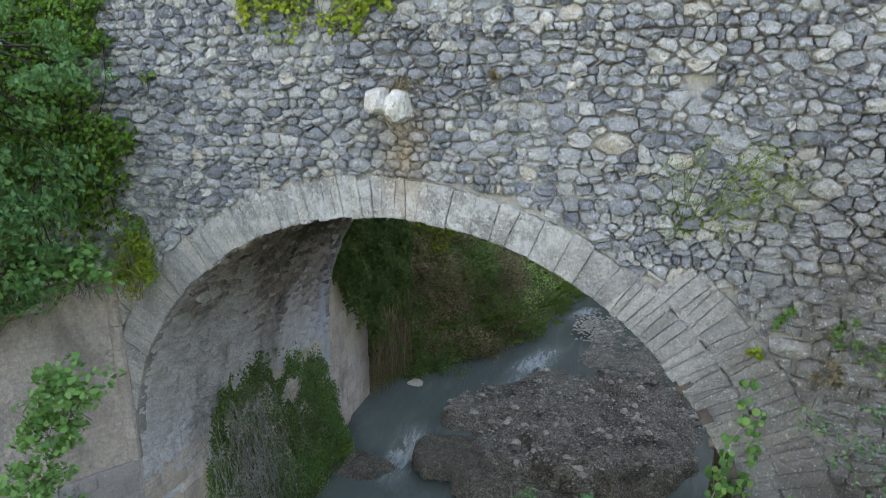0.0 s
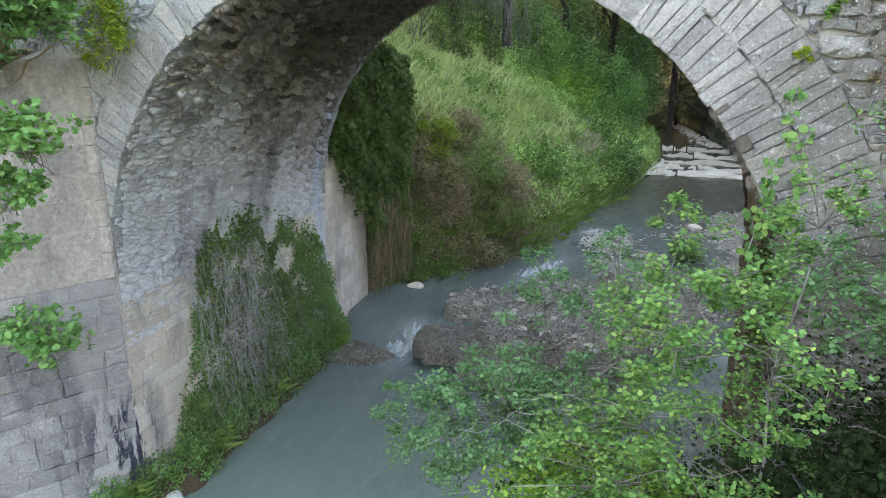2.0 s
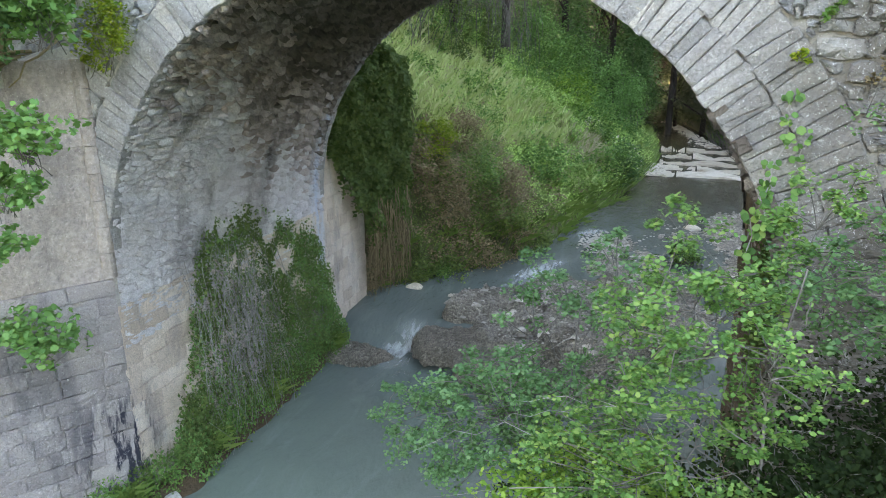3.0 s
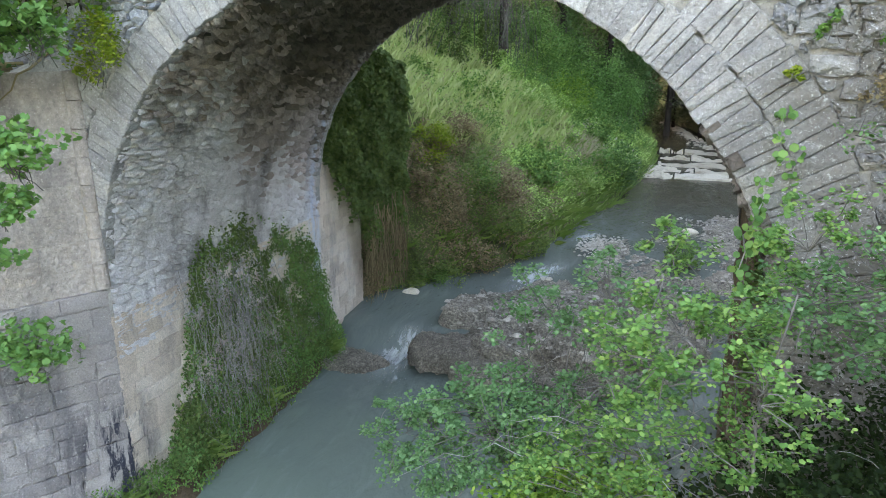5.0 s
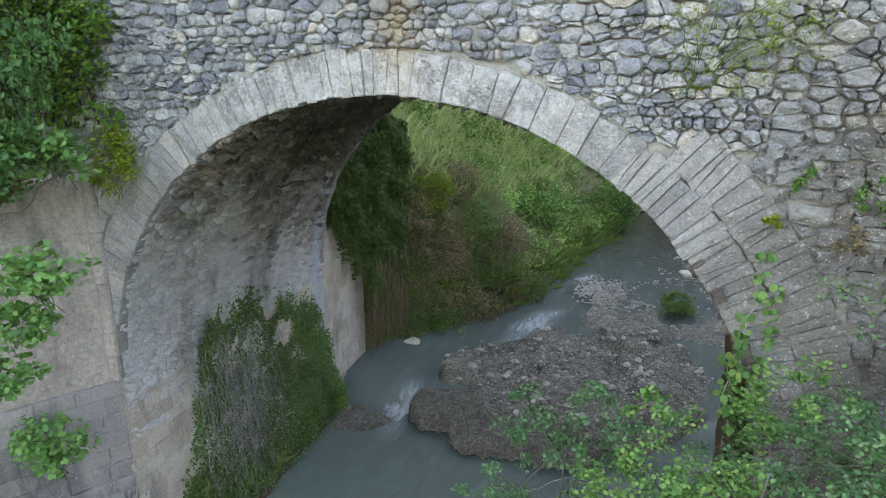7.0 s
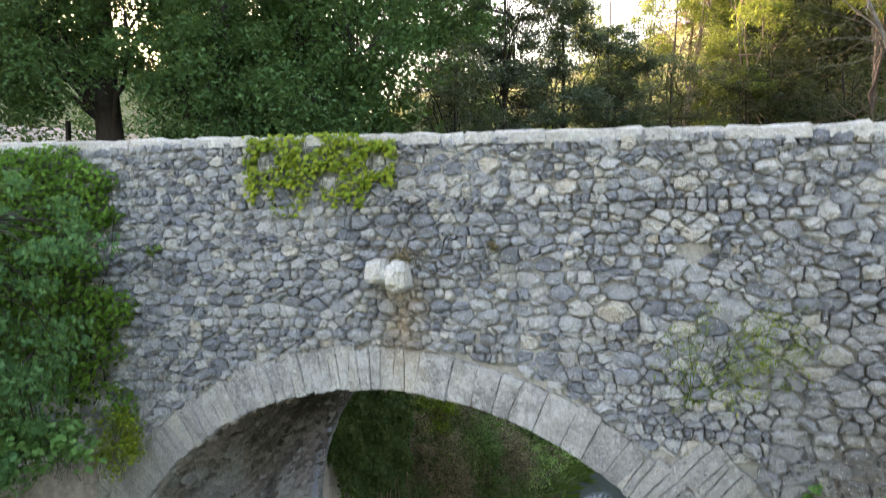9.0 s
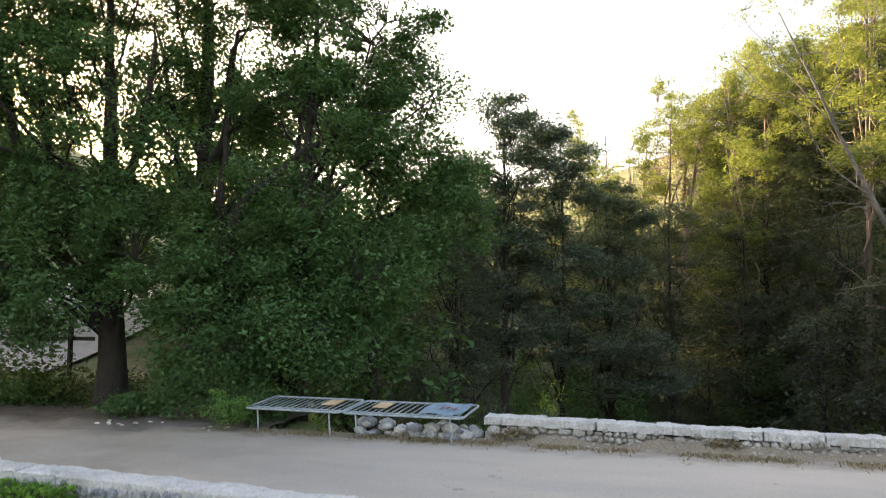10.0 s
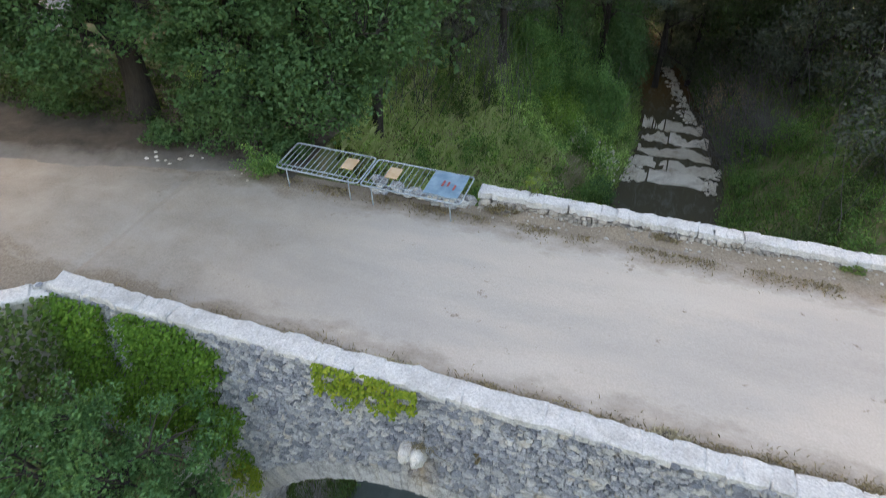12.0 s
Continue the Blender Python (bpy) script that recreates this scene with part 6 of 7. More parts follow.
me = leaf_mesh("foliage", P, 0.052, M_IVYG, r, 0.95, ROUND, 0.5, 0.5, (0, -1.0, 0))
me.transform(Matrix.Translation((8, -FACE, -9)))
part_of("foliage", me, ivy2)
hp = Heap()
for x in r.uniform(-9.5, -7.1, 30):
    limb(hp, (x, FACE - 0.02, 7.4), (x + r.normal(0, 0.3), FACE - 0.05, r.uniform(8.6, 10.7)), 0.015, 0.005, r, 0.0)
me = hp.mesh("stem_tangle", M_BARK)
me.transform(Matrix.Translation((8, -FACE, -9)))
part_of("stem_tangle", me, ivy2)

sv = thing("wall_ivy", "dark ivy over the splayed end wall", "ivy", at=(-12.5, 5.5, 9.5))
u = r.random(7000)
P = np.c_[-10.5 - 5 * u, 7.2 - 4.1 * u, r.uniform(7.2, 10.8, 7000)] + np.outer(r.random(7000) * 0.5, [0.63, -0.77, 0])
me = leaf_mesh("foliage", P, 0.09, M_IVY, r, 0.9, ROUND, 0.4, 0.5, (0.5, -0.8, 0))
me.transform(Matrix.Translation((12.5, -5.5, -9.5)))
part_of("foliage", me, sv)
hp = Heap()
for k in r.random(24):
    limb(hp, (-10.5 - 5 * k + 0.05, 7.2 - 4.1 * k - 0.06, 7.2), (-10.5 - 5 * k + r.normal(0, 0.2), 7.2 - 4.1 * k - 0.1, r.uniform(8.6, 10.6)), 0.015, 0.005, r, 0.0)
me = hp.mesh("stem_tangle", M_BARK)
me.transform(Matrix.Translation((12.5, -5.5, -9.5)))
part_of("stem_tangle", me, sv)
wp = thing("wall_plant", "sparse twiggy plant with yellow-green leaves growing from the wall", "plant", at=(0.05, FACE, 8.1))
hp, tips = Heap(), []
for k in range(22):
    q = np.array([r.uniform(-0.35, 1.15), FACE - r.uniform(0.06, 0.3), r.uniform(8.2, 9.0)])
    q[2] += 0.35 * max(0.0, q[0])
    limb(hp, (0.05 + r.normal(0, 0.05), FACE, 8.0), q, 0.006, 0.002, r, 0.1)
    tips += [q, q - [0.05, 0, 0.15], q - [0.1, 0, 0.35]]
me = hp.mesh("stem_tangle", M_THICKET)
me.transform(Matrix.Translation((-0.05, -FACE, -8.1)))
part_of("stem_tangle", me, wp)
me = leaf_mesh("foliage", cloud(tips, np.full((len(tips), 1), 0.12), 20, r), 0.042, M_IVYY, r, 0.3, DIAMOND, 0.3, 0.6)
me.transform(Matrix.Translation((-0.05, -FACE, -8.1)))
part_of("foliage", me, wp)

vine = thing("arch_vine", "thin green vine climbing the arch stones", "vine", at=(0.9, FACE, 5.3))
hp, tips = Heap(), []
for a, b in (((0.85, 5.2), (0.9, 6.5)), ((0.95, 5.3), (1.08, 6.15)), ((0.8, 4.6), (0.82, 5.6)), ((1.1, 4.4), (1.0, 5.4))):
    Pp = limb(hp, (a[0], FACE - 0.06, a[1]), (b[0], FACE - 0.07, b[1]), 0.01, 0.004, r, 0.0, 8)
    tips += list(Pp)
me = hp.mesh("stem", M_TWIG)
me.transform(Matrix.Translation((-0.9, -FACE, -5.3)))
part_of("stem", me, vine)
me = leaf_mesh("foliage", cloud(tips, np.full((len(tips), 1), 0.09), 9, r), 0.075, M_SHRUB, r, 0.95, ROUND, 0.3, 0.4, (0, -1, 0))
me.transform(Matrix.Translation((-0.9, -FACE, -5.3)))
part_of("foliage", me, vine)
bush("dark ivy hanging in the springing of the arch", (1.02, 7.75, 4.3), (0.16, 0.25, 0.9), 1300, 0.06, M_IVY, 319, "ivy", ROUND, 0.9, 8, "", "springing_ivy", 24)
for k, (x, z, s, mat) in enumerate([(1.15, 7.28, 0.12, M_SHRUB), (1.75, 7.2, 0.2, M_SHRUB), (2.1, 7.0, 0.25, M_SHRUB), (1.6, 6.7, 0.2, M_DRY), (0.95, 6.85, 0.08, M_IVYY), (-6.95, 7.3, 0.22, M_GRASS), (-7.1, 6.8, 0.2, M_IVYY), (-6.3, 9.5, 0.1, M_GRASS), (-1.9, 9.6, 0.07, M_DRY)]):
    bush("small weed tuft in a joint of the wall", (x, FACE - 0.1, z), (s, 0.1, s), 160, 0.05, mat, 320 + k, "weed", group="weeds in the wall", name="wall_weed", clumps=6, stems=5)

# growth along the pier under the arch
r = np.random.default_rng(400)
bank_rocks = []
pg = thing("pier_growth", "ivy, brambles and grey hanging twigs over the pier foot", "ivy", at=(-7.3, 10.5, 1))
y = r.uniform(7.9, 13.4, 34000)
top = np.interp(y, [7.9, 8.4, 8.8, 9.2, 10.2, 10.6, 11.2, 11.6, 12.0, 12.6, 13.1, 13.4], [0.5, 1.4, 3.1, 3.7, 3.9, 3.8, 3.6, 3.3, 3.2, 3.0, 2.4, 0.8])
top = top + 0.12 * np.sin(y * 4.3) * np.sin(y * 9.7) + r.normal(0, 0.16, len(y))
z = 0.02 + (top - 0.02) * r.random(len(y)) ** 0.9
hole = np.sin(y * 5.1 + z * 3.2) + np.sin(z * 6.3 - y * 2.7) + np.sin(y * 11 - z * 9) * 0.6
hole = np.where((y > 10.9) & (y < 12.1) & (z > 1.9 + 0.5 * np.abs(y - 11.6)), hole - 1.0, hole)
y, z = y[hole > -1.5], z[hole > -1.5]
x = -7.37 + (0.05 + 0.5 * (1 - np.clip(z, 0, 4.3) / 4.3) ** 2 + 0.06 * np.sin(y * 7 + z * 5)) * r.random(len(y))
half = r.random(len(y))
fresh = 0.14 * sstep(10.8, 11.8, y) + 0.2 * sstep(1.4, 0.4, z) + 0.12 * np.sin(y * 3.3 + z * 2.1)
kind = half + fresh - 0.12
for sel, mat, lab in ((kind < 0.5, M_IVY, "dull green bramble leaves"), ((kind >= 0.5) & (kind < 0.72), M_THICKET, "olive green creeper leaves"), (kind >= 0.72, M_FIG, "fresh green creeper leaves")):
    bald = (y < 10.9) & (z > 1.5) & (np.sin(y * 6.1 + 2 * z) + np.sin(z * 4.7) > 0.5)
    q = np.c_[x, y, z][sel & ~(bald & (r.random(len(y)) < 0.6))]
    me = leaf_mesh("foliage", q, 0.058, mat, r, 0.6, DIAMOND, 0.4, 0.8, (0.7, -0.4, 0))
    me.transform(Matrix.Translation((7.3, -10.5, -1)))
    part_of("foliage", me, pg, lab)
hp = Heap()
for k in range(190):
    yy = 9.7 + r.normal(0, 0.6)
    zt = r.uniform(1.6, 3.7)
    limb(hp, (-7.27 + r.uniform(0, 0.1), yy, zt), (-7.0 + r.uniform(0, 0.2), yy + r.normal(0, 0.3), zt - r.uniform(0.8, 2.4)), 0.004, 0.002, r, 0.06)
me = hp.mesh("twig_mat", M_TWIG)
me.transform(Matrix.Translation((7.3, -10.5, -1)))
part_of("twig_mat", me, pg, "grey hanging twigs")
y = r.uniform(6.3, 13.2, 9000)
x = np.interp(y, [6.2, 7.5, 9, 11, 13.2], [-7.5, -7.2, -7.15, -7.2, -7.1]) + r.normal(0, 0.09, len(y))
keep = np.sin(y * 3.1) + np.sin(y * 7.3 + 1) > 1.1
stuff("pier_grass", "long drooping grass at the pier foot", "grass", blade_mesh("pier_grass", np.c_[x, y, r.uniform(0.1, 0.4, len(y))][keep], 0.26, 0.003, M_SEDGE, r, 1.3, (0.2, -0.1, -0.2)))
n = 150
yy = r.uniform(6.3, 13.2, n)
c = np.c_[np.interp(yy, [6.2, 7.5, 9, 11, 13.2], [-7.55, -7.25, -7.15, -7.2, -7.1]) + r.normal(0, 0.08, n), yy, r.uniform(0.15, 0.7, n)]
for half, mat in ((c[:90], M_SHRUB), (c[90:], M_IVY)):
    stuff("pier_herbs", "leafy weeds along the pier foot", "weeds", leaf_mesh("pier_herbs", cloud(half, np.full((len(half), 1), 0.2), 80, r), 0.045, mat, r, 0.6, DIAMOND, 0.5, 0.5, (0.5, -0.4, 0)))
for k, (sx, sy, sz, s0) in enumerate([(-7.35, 6.5, 0.25, 0.2), (-7.1, 6.9, 0.12, 0.13), (-7.5, 6.0, 0.15, 0.22), (-7.05, 7.4, 0.1, 0.11), (-7.2, 7.1, 0.3, 0.14)]):
    bank_rocks.append((sx, sy, s0))

fi = thing("far_ivy", "dark ivy curtain with dry roots hanging over the far wing wall", "ivy", at=(-7.3, 16, 4))
u = r.uniform(0, 1, 24000)
top = np.interp(u, [0, 0.2, 0.5, 1], [5.6, 6.6, 6.9, 6.4])
low = np.interp(u, [0, 0.3, 0.5, 0.75, 1], [4.6, 3.4, 2.2, 2.0, 2.6]) + 0.3 * np.sin(u * 40) + r.normal(0, 0.25, len(u))
z = low + (top - low) * r.random(len(u))
P = np.c_[-7.4 + 0.45 * u + (0.22 + 0.14 * np.sin(u * 17 + z * 2.3) * np.sin(z * 3.1)) * r.random(len(u)), 13.7 + 3.4 * u, z]
me = leaf_mesh("foliage", P, 0.095, M_IVY, r, 0.9, DIAMOND, 0.3, 0.7, (0.6, -0.5, 0))
me.transform(Matrix.Translation((7.3, -16, -4)))
part_of("foliage", me, fi)
hp = Heap()
for k in range(260):
    u = r.uniform(0.45, 1.0)
    zt = r.uniform(1.8, 3.2)
    a = np.array([-7.35 + 0.45 * u + r.uniform(0, 0.2), 13.7 + 3.4 * u, zt])
    limb(hp, a, a + [r.normal(0, 0.06), r.normal(0, 0.06), -r.uniform(0.6, 1.6)], 0.012, 0.005, r, 0.0)
me = hp.mesh("root_mat", M_DRY)
me.transform(Matrix.Translation((7.3, -16, -4)))
part_of("root_mat", me, fi, "dry brown hanging roots")

# ---- river stones ----
r = np.random.default_rng(500)


def boulder(name, label, centre, size, mat, seed, category="rock", rough=0.16, group="", sub=3):
    """A rounded, weathered rock."""
    bm = bmesh.new()
    bmesh.ops.create_icosphere(bm, subdivisions=sub, radius=1.0)
    off = Vector((seed * 3.7, seed * 1.3, 0))
    for v in bm.verts:
        n = noise.fractal(v.co * 1.3 + off, 1.0, 2.0, 4) * rough * 1.6 + (noise.noise(v.co * 5 + off) + noise.noise(v.co * 11 + off) * 0.6) * rough * (0.5 if sub > 3 else 0.1)
        v.co *= 1 + n
        v.co = Vector((v.co.x * size[0], v.co.y * size[1], v.co.z * size[2]))
    me = bpy.data.meshes.new(name)
    bm.to_mesh(me)
    bm.free()
    me.materials.append(mat)
    me.polygons.foreach_set("use_smooth", np.full(len(me.polygons), True))
    ob = new(name, me)
    ob.location = centre
    return tagged(ob, label, category, group)


def slab(name, label, centre, size, mat, seed):
    """A flat-topped, undercut rock with a knobbly skin."""
    bm = bmesh.new()
    bmesh.ops.create_icosphere(bm, subdivisions=5, radius=1.0)
    off = Vector((seed * 3.7, seed * 1.3, seed))
    for v in bm.verts:
        c = v.co.copy()
        a = math.atan2(c.y, c.x)
        rim = 1 + 0.22 * noise.noise(Vector((math.cos(a) * 1.6, math.sin(a) * 1.6, seed * 2.0))) + 0.1 * noise.noise(Vector((math.cos(a) * 5, math.sin(a) * 5, seed)))
        z = math.copysign(min(1.0, abs(c.z) * 1.9), c.z)
        under = 1.0 if z > -0.2 else 0.82
        k = (noise.noise(c * 6 + off) + 0.8 * noise.noise(c * 15 + off) + 0.5 * noise.noise(c * 30 + off)) * 0.075
        v.co = Vector((c.x * rim * under * 1.15 * size[0] + k * 0.6, c.y * rim * under * 1.15 * size[1] + k * 0.6, (z + 0.25 * noise.noise(c * 2.2 + off)) * size[2] + k))
    me = bpy.data.meshes.new(name)
    bm.to_mesh(me)
    bm.free()
    me.materials.append(mat)
    ob = new(name, me)
    ob.location = centre
    return tagged(ob, label, "rock", "conglomerate rocks in the river")


for k, (x, y, s0) in enumerate(bank_rocks):
    boulder("bank_stone", "pale fallen stone at the pier foot", (x, y, 0.02), (s0 * 1.4, s0 * 1.6, s0), M_COPING, 300 + k, "stone", group="stones at the pier foot", sub=2)
gi = spaced([(-6.2, 2.6, 0.08)])
gj = spaced([(12.2, 20.2, 0.08)])
X, Y = np.meshgrid(gi, gj)
d = np.hypot((X + 1.7 - 0.15 * (Y - 16)) / 3.5, (Y - 15.9) / 2.95)
d = d + 0.07 * wavy(X, Y, 2.1) + 0.04 * wavy(X, Y, 5.3, 1)
Z = -0.35 + 1.02 * (1 - sstep(0.86, 1.0, d)) + 0.08 * wavy(X, Y, 1.7, 3) + 0.035 * wavy(X, Y, 6.1) + 0.02 * wavy(X, Y, 13, 2) - 0.15 * np.maximum(0, X)
layer = 0.5 + 0.5 * wavy(X, Y, 0.75, 4)
Z += 0.03 * r.normal(0, 1, X.shape) * (d < 1) + 0.07 * np.abs(wavy(X, Y, 3.7, 5)) * (d < 0.97) + 0.22 * (sstep(0.45, 0.55, layer + 0.06 * wavy(X, Y, 4.7)) - 0.5) * (d < 0.95) - 0.12 * sstep(0.5, 0.9, wavy(X, Y, 2.9, 7)) * (d < 0.97)
idx = np.arange(X.size).reshape(X.shape)
quads = np.stack([idx[:-1, :-1], idx[:-1, 1:], idx[1:, 1:], idx[1:, :-1]], axis=-1).reshape(-1, 4)
tagged(new("gravel_bank", mesh_from("gravel_bank", np.c_[X.ravel(), Y.ravel(), Z.ravel()], quads, M_GRAVEL, True)), "rough grey gravel bank in mid-river under the arch", "gravel bank", kind="structure")


def pebbles(name, label, P, lo, hi, mat, r):
    hp = Heap()
    for p in P:
        n = 6
        a = np.arange(n) * 2 * math.pi / n + r.random()
        s = r.uniform(lo, hi)
        R = s * r.uniform(0.7, 1.2, n)
        ring = np.c_[p[0] + R * np.cos(a) * r.uniform(0.8, 1.4), p[1] + R * np.sin(a), np.full(n, p[2] + 0.1 * s)]
        topr = np.c_[p[0] + 0.6 * R * np.cos(a), p[1] + 0.6 * R * np.sin(a), np.full(n, p[2] + 0.6 * s)]
        f = [[k, (k + 1) % n, n + (k + 1) % n, n + k] for k in range(n)] + [list(range(n, 2 * n))]
        hp.add(np.concatenate([ring, topr]), f)
    return stuff(name, label, "pebbles", hp.mesh(name, mat, True))


m = (d < 0.93)
ISLE = np.c_[X.ravel(), Y.ravel(), Z.ravel()]
pick = r.choice(np.flatnonzero(m.ravel()), 3400, replace=False)
pebbles("pebbles", "grey-brown pebbles strewn on the gravel bank", ISLE[pick[:1500]], 0.012, 0.045, M_COBBLE, r)
pebbles("pebbles", "larger cobbles lying on the gravel bank", ISLE[pick[3240:]], 0.05, 0.12, M_COBBLE, r)
X2, Y2 = np.meshgrid(np.linspace(-3.4, 2.8, 64), np.linspace(18.4, 28.5, 90))
Z2 = 0.505 + 0.045 * wavy(X2, Y2, 1.1, 2) + 0.03 * wavy(X2, Y2, 2.9) + 0.2 * np.exp(-((X2 + 2.0) / 0.75) ** 2 - ((Y2 - 21.6) / 1.4) ** 2) + 0.16 * sstep(0.6, 2.4, X2) + 0.03 * wavy(X2, Y2, 5) + 0.025 * r.normal(0, 1, X2.shape)
Z2 -= 0.5 * (1 - sstep(0, 0.9, X2 - np.interp(Y2, [18, 20, 23, 26, 29], [-3.0, -2.9, -2.4, -1.6, -0.4]))) + 0.35 * sstep(26.5, 28.5, Y2) + 0.3 * (1 - sstep(18.4, 19.6, Y2))
idx = np.arange(X2.size).reshape(X2.shape)
quads = np.stack([idx[:-1, :-1], idx[:-1, 1:], idx[1:, 1:], idx[1:, :-1]], axis=-1).reshape(-1, 4)
tagged(new("gravel_bank_upstream", mesh_from("gravel_bank_upstream", np.c_[X2.ravel(), Y2.ravel(), Z2.ravel()], quads, M_GRAVEL, True)), "low gravel bar in the shallows upstream", "gravel bank", kind="structure")
pick = r.choice(X2.size, 2000, replace=False)
SHELF = np.c_[X2.ravel(), Y2.ravel(), Z2.ravel()][pick]
pebbles("pebbles", "grey pebbles on the low bar upstream", SHELF[SHELF[:, 2] > 0.53], 0.015, 0.075, M_COBBLE, r)
a, b = np.clip(r.normal(-2.05, 0.33, 360), -2.7, -1.4), np.clip(r.normal(21.5, 0.55, 360), 20.4, 22.8)
pebbles("pebbles", "pale pebbles on the low bar upstream", np.c_[a, b, np.full(360, 0.68)], 0.02, 0.065, M_DUSTY, r)
pebbles("pebbles", "pale pebbles beside the ledges", np.c_[np.concatenate([r.normal(-1.3, 0.35, 220), r.normal(3.2, 0.2, 80)]), r.uniform(33.2, 36, 300), r.uniform(0.6, 0.75, 300)], 0.04, 0.13, M_LEDGE, r)
a = np.c_[r.uniform(-4.4, -1.6, 500), r.normal(33.3, 0.5, 500)]
pebbles("bank_sand", "pale earth and pebbles bared on the bank", np.c_[a, ground_z(a[:, 0], a[:, 1]) + 0.12], 0.04, 0.12, M_LEDGE, r)
b = r.uniform(41, 53, 360)
pebbles("pebbles", "pale stones along the edge of the brown pool", np.c_[np.interp(b, RIGHT_Y, RIGHT_X) - np.abs(r.normal(0.2, 0.3, 360)), b, np.full(360, 0.84)], 0.05, 0.16, M_LEDGE, r)
for k, (lab, at, size) in enumerate([("flat brown conglomerate rock by the pier", (-6.6, 13.0, -0.02), (0.72, 0.42, 0.12)), ("undercut brown conglomerate slab at the rapid", (-4.5, 13.75, 0.12), (0.85, 0.7, 0.3)), ("undercut brown conglomerate slab at the rapid", (-3.2, 13.2, 0.08), (1.1, 0.6, 0.3)), ("grey conglomerate rock in the gravel bank", (-1.9, 13.1, 0.08), (0.9, 0.5, 0.28))]):
    slab("river_rock", lab, at, size, M_ROCK, k + 1)
boulder("bank_stone", "pale boulder at the foot of the bank", (-6.45, 16.55, 0.3), (0.26, 0.22, 0.24), M_LEDGE, 5, "stone")
boulder("white_stone", "white stone lying on the gravel bank", (-0.95, 16.2, 0.5), (0.13, 0.09, 0.07), M_WHITE, 6, "stone", sub=2)
for k in range(26):
    yy = r.uniform(17, 33)
    s = r.uniform(0.08, 0.22)
    boulder("bank_stone", "small stone at the water's edge", (float(np.interp(yy, LEFT_Y, LEFT_X)) + r.uniform(-0.1, 0.35), yy, 0.22), (s * 1.3, s, s * 0.8), M_LEDGE if k % 3 else M_GRAVEL, 20 + k, "stone", group="stones along the bank", sub=2)
for k in range(14):
    s = r.uniform(0.08, 0.25)
    boulder("bar_stone", "wet stone in the shallows", (r.uniform(-3.0, 1.2), r.uniform(19.2, 24.5), 0.2), (s * 1.4, s, s * 0.6), M_GRAVEL, 60 + k, "stone", group="stones in the shallows", sub=2)

bush("small green willow bush on the gravel bar", (0.5, 20.4, 0.95), (0.55, 0.5, 0.42), 1500, 0.075, M_SHRUB, 690, clumps=26)
boulder("bank_stone", "pale boulder in the shallows", (0.67, 24.5, 0.6), (0.3, 0.2, 0.12), M_LEDGE, 91, "stone", sub=2)

# ledges across the stream
for k in range(5):
    yy = 33.7 + k * 1.55
    x0, x1 = float(np.interp(yy, LEFT_Y, LEFT_X)) - 0.1, float(np.interp(yy, RIGHT_Y, RIGHT_X)) + 0.1
    cuts = sorted([x0, x1] + list(r.uniform(x0 + 0.5, x1 - 0.4, r.integers(0, 3))))
    for xa, xb in zip(cuts, cuts[1:]):
        if xb - xa < 0.35:
            continue
        bm = bmesh.new()
        n = 10
        y0, dep = yy + r.normal(0, 0.1), r.uniform(1.2, 1.5)
        zt = 0.57 + 0.25 * float(sstep(36, 43, yy)) + 0.03 + r.uniform(0, 0.09)
        ph = r.uniform(0, 6)
        rows = []
        for fy, dz in ((0.0, -0.4), (0.02, 0.0), (0.35, 0.03), (0.7, 0.02), (1.0, -0.03), (1.05, -0.35)):
            rows.append([bm.verts.new((xa + 0.04 + (xb - xa - 0.08) * i / n, y0 + dep * fy + 0.1 * math.sin(i * 0.9 + ph) + r.normal(0, 0.06), zt + dz + 0.05 * math.sin(i * 0.6 + 2 * ph) + r.normal(0, 0.026))) for i in range(n + 1)])
        for A, B in zip(rows, rows[1:]):
            for i in range(n):
                bm.faces.new((A[i], A[i + 1], B[i + 1], B[i]))
        bm.faces.new([q[0] for q in rows]), bm.faces.new([q[-1] for q in rows][::-1])
        bmesh.ops.recalc_face_normals(bm, faces=bm.faces)
        me = bpy.data.meshes.new("rock_ledge")
        bm.to_mesh(me)
        bm.free()
        me.materials.append(M_LEDGE)
        tagged(new("rock_ledge", me), "pale flat limestone ledge across the stream", "rock ledge", "ledges in the stream")

# white broken water where the river drops
def level(x, y):
    return 0.45 * sstep(13.6, 14.6, y) + 0.15 * sstep(19, 21, y) + 0.25 * sstep(36, 43, y) - 0.03


